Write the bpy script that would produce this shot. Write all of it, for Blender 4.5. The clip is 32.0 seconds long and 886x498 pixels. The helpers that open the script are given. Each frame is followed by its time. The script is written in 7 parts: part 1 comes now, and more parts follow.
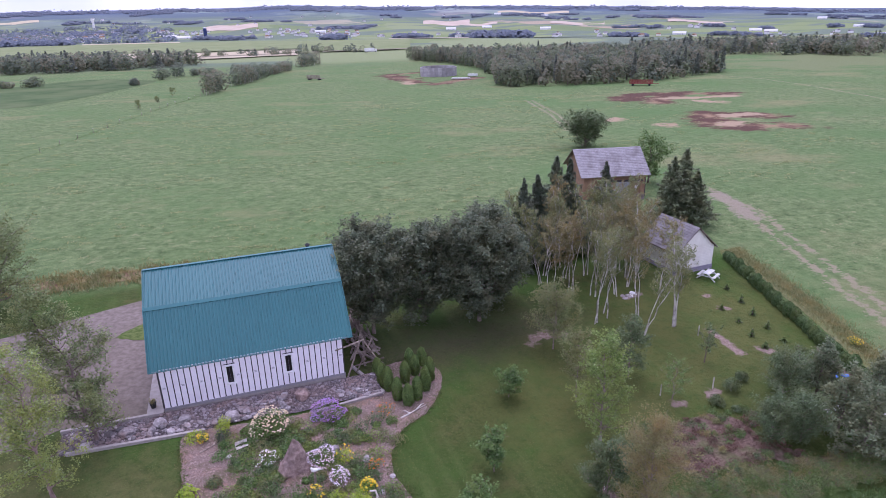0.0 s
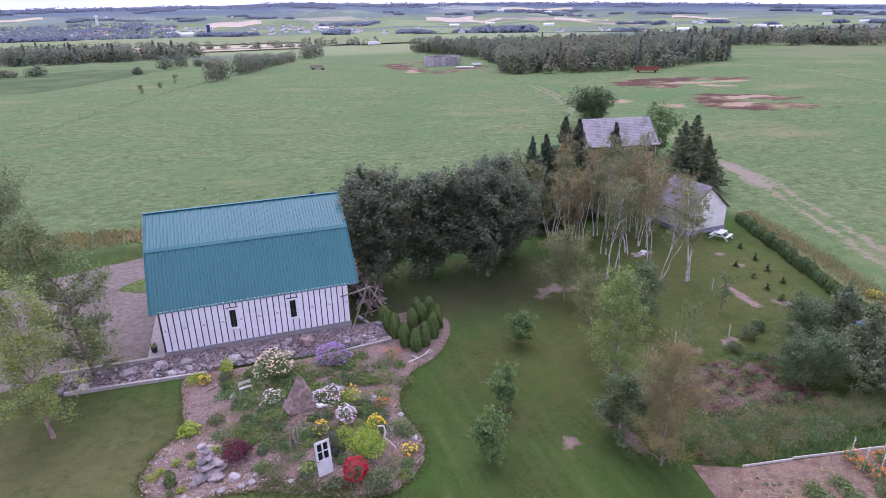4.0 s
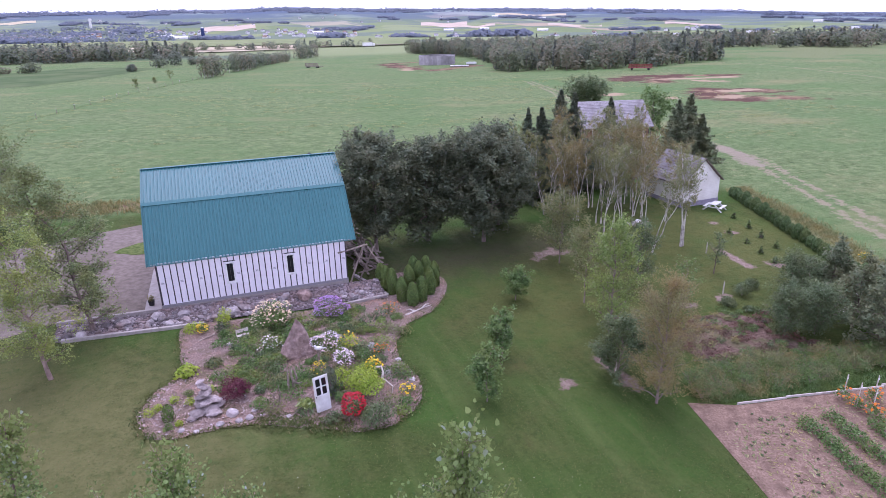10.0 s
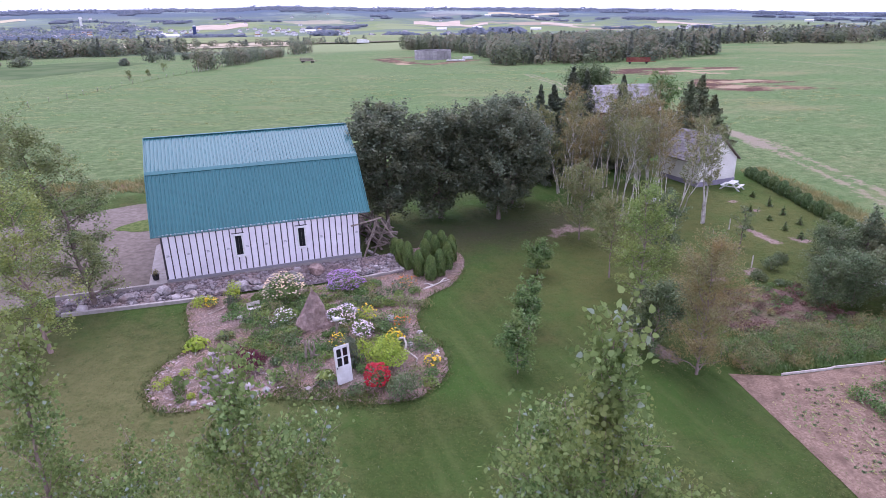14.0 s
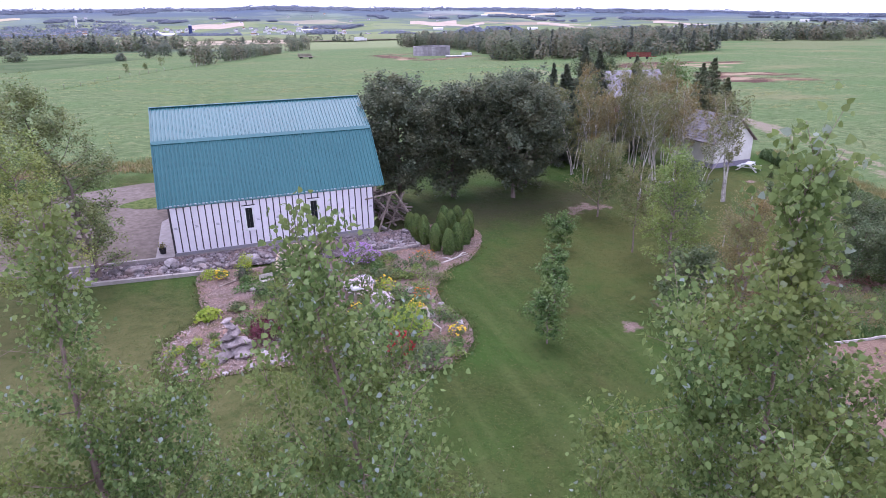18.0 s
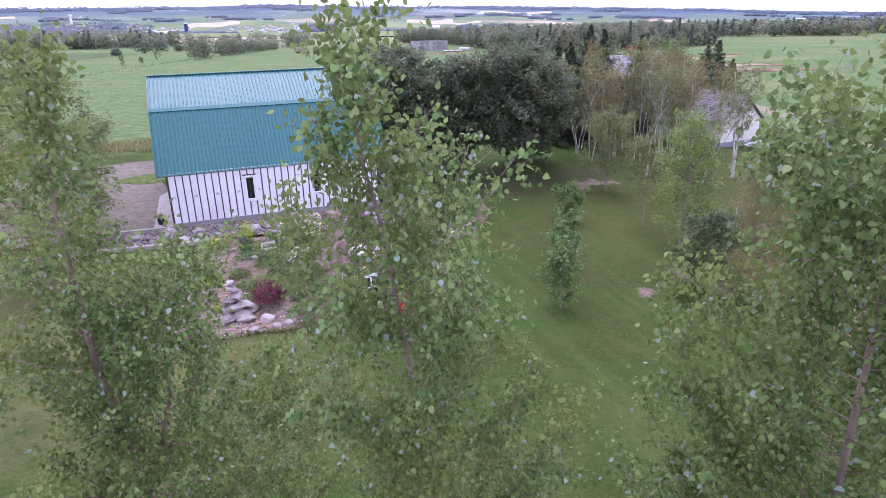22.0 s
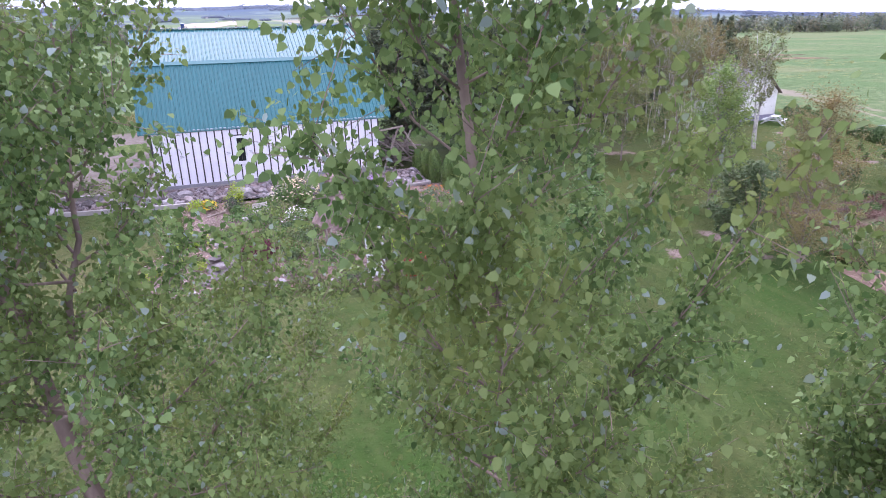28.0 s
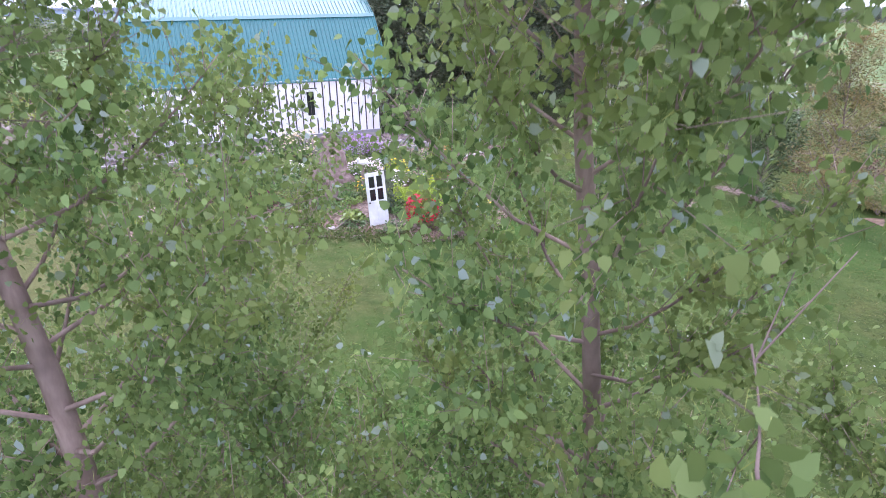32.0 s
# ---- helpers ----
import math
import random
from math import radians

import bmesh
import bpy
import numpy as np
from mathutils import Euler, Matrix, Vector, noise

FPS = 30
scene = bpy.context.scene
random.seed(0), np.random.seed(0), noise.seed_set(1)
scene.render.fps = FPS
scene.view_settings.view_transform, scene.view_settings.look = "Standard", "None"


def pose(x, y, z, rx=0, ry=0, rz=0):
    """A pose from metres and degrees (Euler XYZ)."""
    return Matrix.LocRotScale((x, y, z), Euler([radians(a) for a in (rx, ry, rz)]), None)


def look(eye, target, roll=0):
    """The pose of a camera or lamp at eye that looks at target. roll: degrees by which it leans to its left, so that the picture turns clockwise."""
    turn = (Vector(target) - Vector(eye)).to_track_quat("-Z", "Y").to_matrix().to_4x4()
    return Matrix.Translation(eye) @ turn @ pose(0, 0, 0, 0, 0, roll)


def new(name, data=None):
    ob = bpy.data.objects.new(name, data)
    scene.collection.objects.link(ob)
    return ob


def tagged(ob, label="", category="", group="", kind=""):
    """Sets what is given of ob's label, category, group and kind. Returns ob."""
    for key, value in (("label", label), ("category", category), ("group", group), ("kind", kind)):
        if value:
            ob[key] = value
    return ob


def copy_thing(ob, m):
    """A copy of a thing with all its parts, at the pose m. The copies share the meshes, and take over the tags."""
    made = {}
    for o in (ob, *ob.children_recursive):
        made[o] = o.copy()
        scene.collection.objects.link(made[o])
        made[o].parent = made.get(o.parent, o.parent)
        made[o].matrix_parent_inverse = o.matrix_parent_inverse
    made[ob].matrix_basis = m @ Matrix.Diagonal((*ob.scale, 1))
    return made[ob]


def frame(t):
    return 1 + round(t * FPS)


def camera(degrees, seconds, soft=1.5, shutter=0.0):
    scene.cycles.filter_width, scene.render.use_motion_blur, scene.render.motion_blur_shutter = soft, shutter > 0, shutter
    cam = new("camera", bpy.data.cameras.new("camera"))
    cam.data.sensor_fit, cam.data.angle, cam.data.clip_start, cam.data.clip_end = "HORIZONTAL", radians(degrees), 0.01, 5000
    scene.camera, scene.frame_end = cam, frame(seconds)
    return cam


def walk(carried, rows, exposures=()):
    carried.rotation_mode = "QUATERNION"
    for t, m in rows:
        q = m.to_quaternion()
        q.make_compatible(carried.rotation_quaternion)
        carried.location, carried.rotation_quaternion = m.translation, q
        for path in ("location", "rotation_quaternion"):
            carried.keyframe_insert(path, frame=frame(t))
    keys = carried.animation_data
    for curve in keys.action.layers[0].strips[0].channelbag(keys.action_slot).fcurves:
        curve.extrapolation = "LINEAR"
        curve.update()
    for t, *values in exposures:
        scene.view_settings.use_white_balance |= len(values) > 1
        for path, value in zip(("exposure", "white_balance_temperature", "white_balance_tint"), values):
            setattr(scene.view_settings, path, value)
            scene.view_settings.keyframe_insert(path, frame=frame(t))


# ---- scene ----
cam = camera(70.8, 32.0, soft=0.75, shutter=0.3)
PATH = [
    (0, (6.721, -40.892, 25.110), (7.323, -39.121, 24.401), -1.5),
    (0.5, (6.827, -40.177, 24.487), (7.435, -38.409, 23.776), -1.5),
    (1, (6.640, -40.191, 23.827), (7.251, -38.424, 23.116), -1.5),
    (1.5, (6.288, -40.935, 23.300), (6.899, -39.168, 22.590), -1.6),
    (2, (5.783, -41.795, 22.865), (6.396, -40.029, 22.154), -1.6),
    (2.5, (5.599, -42.084, 22.497), (6.209, -40.317, 21.786), -1.6),
    (3, (5.743, -41.850, 22.018), (6.342, -40.079, 21.306), -1.6),
    (3.5, (5.968, -41.424, 21.535), (6.562, -39.653, 20.821), -1.6),
    (5.5, (6.619, -40.078, 19.754), (7.207, -38.305, 19.038), -1.5),
    (6, (6.666, -40.156, 19.471), (7.255, -38.385, 18.754), -1.5),
    (6.5, (6.664, -40.441, 19.212), (7.254, -38.669, 18.497), -1.4),
    (7, (6.635, -40.855, 19.046), (7.226, -39.083, 18.332), -1.4),
    (7.5, (6.541, -41.353, 18.838), (7.134, -39.580, 18.127), -1.4),
    (8, (6.403, -41.887, 18.673), (6.999, -40.114, 17.964), -1.4),
    (8.5, (6.233, -42.275, 18.506), (6.832, -40.503, 17.800), -1.4),
    (9, (5.916, -42.492, 18.325), (6.519, -40.719, 17.622), -1.3),
    (9.5, (5.625, -42.488, 18.134), (6.232, -40.716, 17.432), -1.3),
    (10, (5.436, -42.257, 17.863), (6.048, -40.486, 17.163), -1.3),
    (10.5, (5.291, -41.946, 17.579), (5.905, -40.176, 16.878), -1.4),
    (11, (5.137, -41.651, 17.255), (5.755, -39.882, 16.555), -1.3),
    (11.5, (4.930, -41.569, 16.941), (5.550, -39.802, 16.240), -1.3),
    (12, (4.777, -41.425, 16.644), (5.401, -39.659, 15.944), -1.2),
    (12.5, (4.677, -41.249, 16.335), (5.303, -39.484, 15.634), -1.2),
    (13, (4.526, -41.016, 16.041), (5.153, -39.251, 15.338), -1.2),
    (13.5, (4.291, -40.833, 15.765), (4.921, -39.069, 15.063), -1.2),
    (15.5, (4.034, -39.465, 14.642), (4.670, -37.704, 13.940), -1.2),
    (16, (3.922, -39.288, 14.358), (4.559, -37.528, 13.655), -1.2),
    (16.5, (3.694, -39.371, 14.086), (4.333, -37.611, 13.383), -1.2),
    (17, (3.347, -39.527, 13.871), (3.990, -37.767, 13.170), -1.1),
    (17.5, (3.121, -39.462, 13.650), (3.766, -37.702, 12.952), -1),
    (18, (3.074, -39.316, 13.376), (3.718, -37.557, 12.675), -1.1),
    (18.5, (3.101, -39.107, 13.181), (3.745, -37.348, 12.478), -1.1),
    (19, (3.166, -38.922, 12.954), (3.808, -37.164, 12.249), -1.2),
    (19.5, (3.147, -38.692, 12.684), (3.790, -36.935, 11.977), -1.3),
    (20, (3.059, -38.608, 12.381), (3.705, -36.852, 11.675), -1.2),
    (20.5, (2.961, -38.632, 12.121), (3.609, -36.877, 11.415), -1.1),
    (21, (2.834, -38.645, 11.860), (3.484, -36.890, 11.156), -1.1),
    (21.5, (2.684, -38.780, 11.625), (3.335, -37.025, 10.919), -1.1),
    (22, (2.606, -38.747, 11.393), (3.259, -36.993, 10.689), -1.1),
    (22.5, (2.677, -38.641, 11.232), (3.329, -36.887, 10.525), -1.2),
    (23, (2.661, -38.442, 10.905), (3.319, -36.688, 10.204), -0.9),
    (23.5, (2.704, -38.404, 10.724), (3.360, -36.651, 10.019), -1.1),
    (24, (2.658, -38.378, 10.461), (3.316, -36.625, 9.757), -1),
    (24.5, (2.681, -38.279, 10.256), (3.339, -36.527, 9.551), -1.1),
    (25, (2.703, -38.098, 9.991), (3.363, -36.346, 9.287), -1),
    (25.5, (2.762, -37.848, 9.744), (3.421, -36.095, 9.041), -1),
    (27.5, (2.568, -36.759, 8.818), (3.240, -35.011, 8.115), -1),
    (28, (2.771, -36.682, 8.567), (3.432, -34.930, 7.866), -1.1),
    (28.5, (2.688, -36.471, 8.250), (3.353, -34.720, 7.549), -0.8),
    (29, (2.578, -36.389, 8.001), (3.245, -34.637, 7.304), -0.8),
    (30, (2.567, -36.171, 7.490), (3.235, -34.419, 6.793), -0.7),
    (31, (2.680, -36.120, 7.005), (3.343, -34.369, 6.301), -1.2),
    (32, (2.720, -35.950, 6.255), (3.384, -34.200, 5.550), -1.3),
]
walk(cam, [(t, look(eye, target, roll)) for t, eye, target, roll in PATH],
     exposures=[(0.0, 0.24, 5570, 39), (6.0, 0.41, 5570, 39), (13.0, 0.50, 5570, 39), (20.0, 0.63, 5580, 37), (24.0, 0.85, 5570, 36), (28.0, 0.95, 5590, 33), (30.0, 1.09, 5640, 30), (32.0, 1.29, 5600, 28)])

# ---- sky and sun: a bright overcast afternoon ----
world = bpy.data.worlds.new("overcast_sky")
scene.world = world
world.use_nodes = True
wn, wl = world.node_tree.nodes, world.node_tree.links
sky = wn.new("ShaderNodeTexSky")
sky.sky_type, sky.sun_disc = "NISHITA", False
sky.sun_elevation, sky.sun_rotation = radians(62), radians(15)
cloud = wn.new("ShaderNodeTexNoise")
cloud.inputs["Scale"].default_value, cloud.inputs["Detail"].default_value = 2.2, 6
cmix = wn.new("ShaderNodeMix")
cmix.data_type = "RGBA"
cmix.inputs[6].default_value, cmix.inputs[7].default_value = (5.6, 6.3, 7.6, 1), (11.2, 11.3, 11.4, 1)
crange = wn.new("ShaderNodeMapRange")
crange.inputs[1].default_value, crange.inputs[2].default_value = 0.36, 0.62
smix = wn.new("ShaderNodeMix")
smix.data_type = "RGBA"
smix.inputs[0].default_value = 0.88
wl.new(cloud.outputs["Fac"], crange.inputs[0])
wl.new(crange.outputs[0], cmix.inputs[0])
wl.new(sky.outputs["Color"], smix.inputs[6])
wl.new(cmix.outputs[2], smix.inputs[7])
wl.new(smix.outputs[2], wn["Background"].inputs["Color"])
wn["Background"].inputs["Strength"].default_value = 0.125
sun = new("sun", bpy.data.lights.new("sun", "SUN"))
sun.data.energy, sun.data.angle, sun.data.color = 1.5, radians(40), (1.0, 0.95, 0.88)
sun.matrix_world = look((8, 30, 60), (0, 0, 0))


# ---- materials ----
def mix_node(nt, a, b, fac=None, value=0.5, blend="MIX"):
    m = nt.nodes.new("ShaderNodeMix")
    m.data_type, m.blend_type = "RGBA", blend
    m.inputs[0].default_value = value
    if fac is not None:
        nt.links.new(fac, m.inputs[0])
    for sock, v in ((m.inputs[6], a), (m.inputs[7], b)):
        if isinstance(v, tuple):
            sock.default_value = (*v, 1)
        else:
            nt.links.new(v, sock)
    return m.outputs[2]


def noise_node(nt, scale, detail=4, lo=0.35, hi=0.65, stretch=None, rough=0.55):
    pos = nt.nodes.new("ShaderNodeNewGeometry").outputs["Position"]
    if stretch:
        vm = nt.nodes.new("ShaderNodeVectorMath")
        vm.operation = "MULTIPLY"
        vm.inputs[1].default_value = stretch
        nt.links.new(pos, vm.inputs[0])
        pos = vm.outputs[0]
    n = nt.nodes.new("ShaderNodeTexNoise")
    n.inputs["Scale"].default_value, n.inputs["Detail"].default_value = scale, detail
    n.inputs["Roughness"].default_value = rough
    nt.links.new(pos, n.inputs["Vector"])
    r = nt.nodes.new("ShaderNodeMapRange")
    r.inputs[1].default_value, r.inputs[2].default_value = lo, hi
    nt.links.new(n.outputs["Fac"], r.inputs[0])
    return r.outputs[0]


def bump_node(nt, height, strength, dist):
    b = nt.nodes.new("ShaderNodeBump")
    b.inputs["Strength"].default_value, b.inputs["Distance"].default_value = strength, dist
    nt.links.new(height, b.inputs["Height"])
    nt.links.new(b.outputs[0], nt.nodes["Principled BSDF"].inputs["Normal"])


def surface(name, c1, c2, scale=4.0, c3=None, scale3=0.4, rough=0.85, metal=0.0, bump=0.3, dist=0.02, vary=0.0, stretch=None, spec=0.3):
    """A two-scale mottled surface; vary: how far single objects differ in brightness."""
    m = bpy.data.materials.new(name)
    m.use_nodes = True
    nt = m.node_tree
    bsdf = nt.nodes["Principled BSDF"]
    fine = noise_node(nt, scale, 6, stretch=stretch)
    col = mix_node(nt, c1, c2, fine)
    if c3:
        col = mix_node(nt, col, c3, noise_node(nt, scale3, 3, 0.45, 0.7))
    if vary:
        info = nt.nodes.new("ShaderNodeObjectInfo")
        r = nt.nodes.new("ShaderNodeMapRange")
        r.inputs[3].default_value, r.inputs[4].default_value = 1 - vary, 1 + vary
        nt.links.new(info.outputs["Random"], r.inputs[0])
        hs = nt.nodes.new("ShaderNodeHueSaturation")
        nt.links.new(r.outputs[0], hs.inputs["Value"])
        nt.links.new(col, hs.inputs["Color"])
        col = hs.outputs[0]
    nt.links.new(col, bsdf.inputs["Base Color"])
    bsdf.inputs["Roughness"].default_value, bsdf.inputs["Metallic"].default_value = rough, metal
    bsdf.inputs["Specular IOR Level"].default_value = spec
    if bump:
        bump_node(nt, fine, bump, dist)
    return m


def foliage(name, dark, light, pale=None, pale_from=0.9, trans=0.25, rough=0.6):
    """Leaves: each leaf its own tint between dark and light, some turned to their pale side."""
    m = bpy.data.materials.new(name)
    m.use_nodes = True
    nt = m.node_tree
    bsdf = nt.nodes["Principled BSDF"]
    geo = nt.nodes.new("ShaderNodeNewGeometry")
    col = mix_node(nt, dark, light, geo.outputs["Random Per Island"])
    if pale:
        gt = nt.nodes.new("ShaderNodeMath")
        gt.operation = "GREATER_THAN"
        gt.inputs[1].default_value = pale_from
        mul = nt.nodes.new("ShaderNodeMath")
        mul.operation = "FRACT"
        m2 = nt.nodes.new("ShaderNodeMath")
        m2.operation = "MULTIPLY"
        m2.inputs[1].default_value = 17.3
        nt.links.new(geo.outputs["Random Per Island"], m2.inputs[0])
        nt.links.new(m2.outputs[0], mul.inputs[0])
        nt.links.new(mul.outputs[0], gt.inputs[0])
        col = mix_node(nt, col, pale, gt.outputs[0])
    col = mix_node(nt, col, tuple(0.5 * (p + q) * w for p, q, w in zip(dark, light, (1.25, 1.0, 0.85))), noise_node(nt, 0.8, 2, 0.40, 0.75))
    nt.links.new(col, bsdf.inputs["Base Color"])
    bsdf.inputs["Roughness"].default_value = rough
    bsdf.inputs["Specular IOR Level"].default_value = 0.3
    tr = nt.nodes.new("ShaderNodeBsdfTranslucent")
    nt.links.new(col, tr.inputs["Color"])
    mx = nt.nodes.new("ShaderNodeMixShader")
    mx.inputs[0].default_value = trans
    nt.links.new(bsdf.outputs[0], mx.inputs[1])
    nt.links.new(tr.outputs[0], mx.inputs[2])
    nt.links.new(mx.outputs[0], nt.nodes["Material Output"].inputs["Surface"])
    return m


def plain(name, c, rough=0.6, metal=0.0, vary=0.06, scale=6.0):
    return surface(name, tuple(v * (1 - vary) for v in c), tuple(min(1, v * (1 + vary)) for v in c), scale, rough=rough, metal=metal, bump=0.1, dist=0.005)


M = {}
M["metal_roof"] = surface("teal_painted_steel", (0.024, 0.130, 0.139), (0.028, 0.140, 0.149), 1.4, (0.031, 0.152, 0.160), 0.12, rough=0.40, metal=0.0, bump=0.02, dist=0.004, spec=0.46)
M["wrap"] = surface("white_house_wrap", (0.80, 0.765, 0.815), (0.85, 0.815, 0.865), 2.5, (0.76, 0.72, 0.77), 0.7, rough=0.5, bump=0.15, dist=0.01)
M["batten"] = surface("dark_strapping", (0.045, 0.04, 0.045), (0.075, 0.065, 0.07), 7, rough=0.8, bump=0.1)
M["fascia"] = plain("grey_fascia", (0.27, 0.255, 0.275))
M["print"] = plain("grey_print", (0.35, 0.34, 0.38))
M["white_paint"] = surface("white_paint", (0.68, 0.68, 0.68), (0.80, 0.80, 0.80), 5, (0.6, 0.58, 0.55), 1.2, rough=0.6, bump=0.1, dist=0.004)
M["concrete"] = surface("pale_concrete", (0.30, 0.27, 0.25), (0.39, 0.355, 0.335), 3, (0.30, 0.27, 0.26), 0.5, rough=0.9, bump=0.3)
M["gravel"] = surface("grey_gravel", (0.075, 0.062, 0.064), (0.20, 0.170, 0.172), 9, (0.16, 0.122, 0.115), 0.35, rough=0.95, bump=0.8, dist=0.04, spec=0.03)
M["drive"] = surface("packed_drive", (0.150, 0.126, 0.106), (0.222, 0.188, 0.165), 2.5, (0.105, 0.090, 0.062), 0.10, rough=0.95, bump=0.2, spec=0.03)
M["mulch"] = surface("bark_mulch", (0.165, 0.118, 0.098), (0.34, 0.262, 0.232), 14, (0.14, 0.125, 0.070), 0.9, rough=0.95, bump=0.8, dist=0.04, spec=0.03)
M["soil"] = surface("reddish_soil", (0.180, 0.122, 0.090), (0.300, 0.214, 0.164), 9, (0.15, 0.105, 0.078), 1.5, rough=0.95, bump=0.8, dist=0.04, spec=0.03)
M["weedsoil"] = surface("weedy_dark_soil", (0.105, 0.068, 0.054), (0.205, 0.145, 0.118), 4, (0.10, 0.11, 0.048), 0.7, rough=0.95, bump=0.8, dist=0.06, spec=0.03)
M["hedge_leaf"] = foliage("hedge_sprays", (0.055, 0.105, 0.034), (0.145, 0.225, 0.078), None, 1, 0.25)
M["rock"] = surface("grey_fieldstone", (0.125, 0.112, 0.112), (0.275, 0.248, 0.252), 6, (0.22, 0.165, 0.148), 1.1, rough=0.9, bump=0.5, dist=0.03, vary=0.45)
M["rock_pale"] = surface("pale_stone", (0.28, 0.25, 0.25), (0.46, 0.42, 0.42), 5, (0.24, 0.20, 0.195), 1.0, rough=0.9, bump=0.4, dist=0.03, vary=0.22)
M["rock_cairn"] = surface("pinkish_flat_stone", (0.24, 0.20, 0.195), (0.38, 0.33, 0.325), 6, (0.18, 0.145, 0.14), 1.2, rough=0.9, bump=0.5, dist=0.03, vary=0.3)
M["rock_red"] = surface("red_brown_boulder", (0.20, 0.135, 0.118), (0.37, 0.275, 0.245), 4, (0.15, 0.11, 0.10), 1.3, rough=0.9, bump=0.5, dist=0.04)
M["oldwood"] = surface("weathered_wood", (0.18, 0.14, 0.115), (0.32, 0.27, 0.23), 5, (0.12, 0.09, 0.075), 1.2, rough=0.9, bump=0.4, vary=0.25)
M["palewood"] = surface("bleached_wood", (0.48, 0.43, 0.39), (0.62, 0.57, 0.53), 5, rough=0.85, bump=0.3)
M["brownboard"] = surface("brown_board_siding", (0.20, 0.12, 0.075), (0.29, 0.18, 0.11), 2.5, (0.16, 0.10, 0.065), 0.6, rough=0.85, bump=0.3)
M["shingle"] = surface("silvery_wood_shingle", (0.185, 0.176, 0.180), (0.285, 0.272, 0.280), 5, (0.15, 0.136, 0.138), 0.8, rough=0.9, bump=0.5, vary=0.25)
M["cream"] = surface("cream_siding", (0.70, 0.68, 0.62), (0.78, 0.76, 0.70), 1.5, (0.66, 0.63, 0.57), 0.5, rough=0.6, bump=0.1)
M["rust"] = surface("rusty_red_metal", (0.16, 0.03, 0.025), (0.24, 0.06, 0.05), 1.5, rough=0.7)
M["bluedoor"] = plain("blue_grey_door", (0.26, 0.27, 0.31))
M["dark"] = plain("black_pipe", (0.02, 0.02, 0.022), rough=0.5)
M["bark"] = surface("grey_brown_bark", (0.15, 0.11, 0.095), (0.30, 0.235, 0.21), 6, (0.10, 0.075, 0.065), 1.5, rough=0.9, bump=0.6, dist=0.02, stretch=(1, 1, 0.3))
M["poplar_bark"] = surface("poplar_bark", (0.22, 0.150, 0.128), (0.40, 0.295, 0.262), 7, (0.14, 0.10, 0.09), 1.6, rough=0.85, bump=0.4, dist=0.01, stretch=(1, 1, 0.35))
M["birch_bark"] = surface("white_birch_bark", (0.45, 0.415, 0.375), (0.68, 0.64, 0.58), 4, (0.14, 0.115, 0.105), 1.5, rough=0.8, bump=0.2, stretch=(0.5, 0.5, 2.2))
M["twig"] = surface("grey_twigs", (0.20, 0.15, 0.135), (0.32, 0.25, 0.23), 5, rough=0.9, bump=0.2)
M["maple_leaf"] = foliage("dark_maple_leaves", (0.082, 0.108, 0.070), (0.190, 0.236, 0.146), (0.25, 0.28, 0.22), 0.985, 0.42)
M["poplar_leaf"] = foliage("poplar_leaves", (0.076, 0.136, 0.038), (0.290, 0.396, 0.143), (0.38, 0.45, 0.42), 0.955, 0.42)
M["petiole"] = foliage("yellow_green_leaf_stalks", (0.26, 0.32, 0.09), (0.44, 0.50, 0.17), None, 1, 0.3)
M["drystalk"] = foliage("dry_red_brown_stalks", (0.105, 0.062, 0.048), (0.215, 0.14, 0.11), None, 1, 0.2)
M["lime_leaf"] = foliage("yellow_green_leaves", (0.150, 0.215, 0.056), (0.34, 0.425, 0.125), (0.338, 0.432, 0.230), 0.9, 0.3)
M["young_leaf"] = foliage("young_green_leaves", (0.115, 0.190, 0.048), (0.29, 0.40, 0.115), (0.38, 0.47, 0.22), 0.9, 0.42)
M["olive_leaf"] = foliage("olive_birch_leaves", (0.120, 0.158, 0.062), (0.265, 0.305, 0.130), (0.26, 0.23, 0.13), 0.85, 0.38)
M["sage_leaf"] = foliage("sage_green_leaves", (0.098, 0.145, 0.056), (0.250, 0.315, 0.126), (0.32, 0.35, 0.20), 0.92, 0.34)
M["brown_leaf"] = foliage("browning_birch_leaves", (0.150, 0.140, 0.058), (0.310, 0.275, 0.122), (0.26, 0.27, 0.12), 0.7, 0.38)
M["bluegreen_leaf"] = foliage("blue_green_leaves", (0.060, 0.098, 0.042), (0.150, 0.212, 0.094), (0.22, 0.29, 0.17), 0.93, 0.22)
M["green_leaf"] = foliage("mid_green_leaves", (0.064, 0.128, 0.038), (0.172, 0.285, 0.086), (0.25, 0.34, 0.17), 0.92, 0.3)
M["spruce"] = foliage("dark_spruce_needles", (0.062, 0.090, 0.060), (0.150, 0.188, 0.122), None, 1, 0.2)
M["pine"] = foliage("pine_needles", (0.115, 0.158, 0.086), (0.215, 0.266, 0.148), (0.22, 0.23, 0.14), 0.9, 0.3)
M["cedar"] = foliage("cedar_sprays", (0.062, 0.112, 0.030), (0.165, 0.255, 0.068), None, 1, 0.2)
M["wood_far"] = foliage("far_tree_leaves", (0.086, 0.120, 0.062), (0.155, 0.200, 0.106), (0.18, 0.21, 0.13), 0.93, 0.3)
M["wood_brown"] = foliage("far_browning_leaves", (0.112, 0.122, 0.074), (0.180, 0.188, 0.116), None, 1, 0.25)
M["wood_dark"] = foliage("far_dark_leaves", (0.068, 0.096, 0.062), (0.115, 0.152, 0.098), None, 1, 0.25)
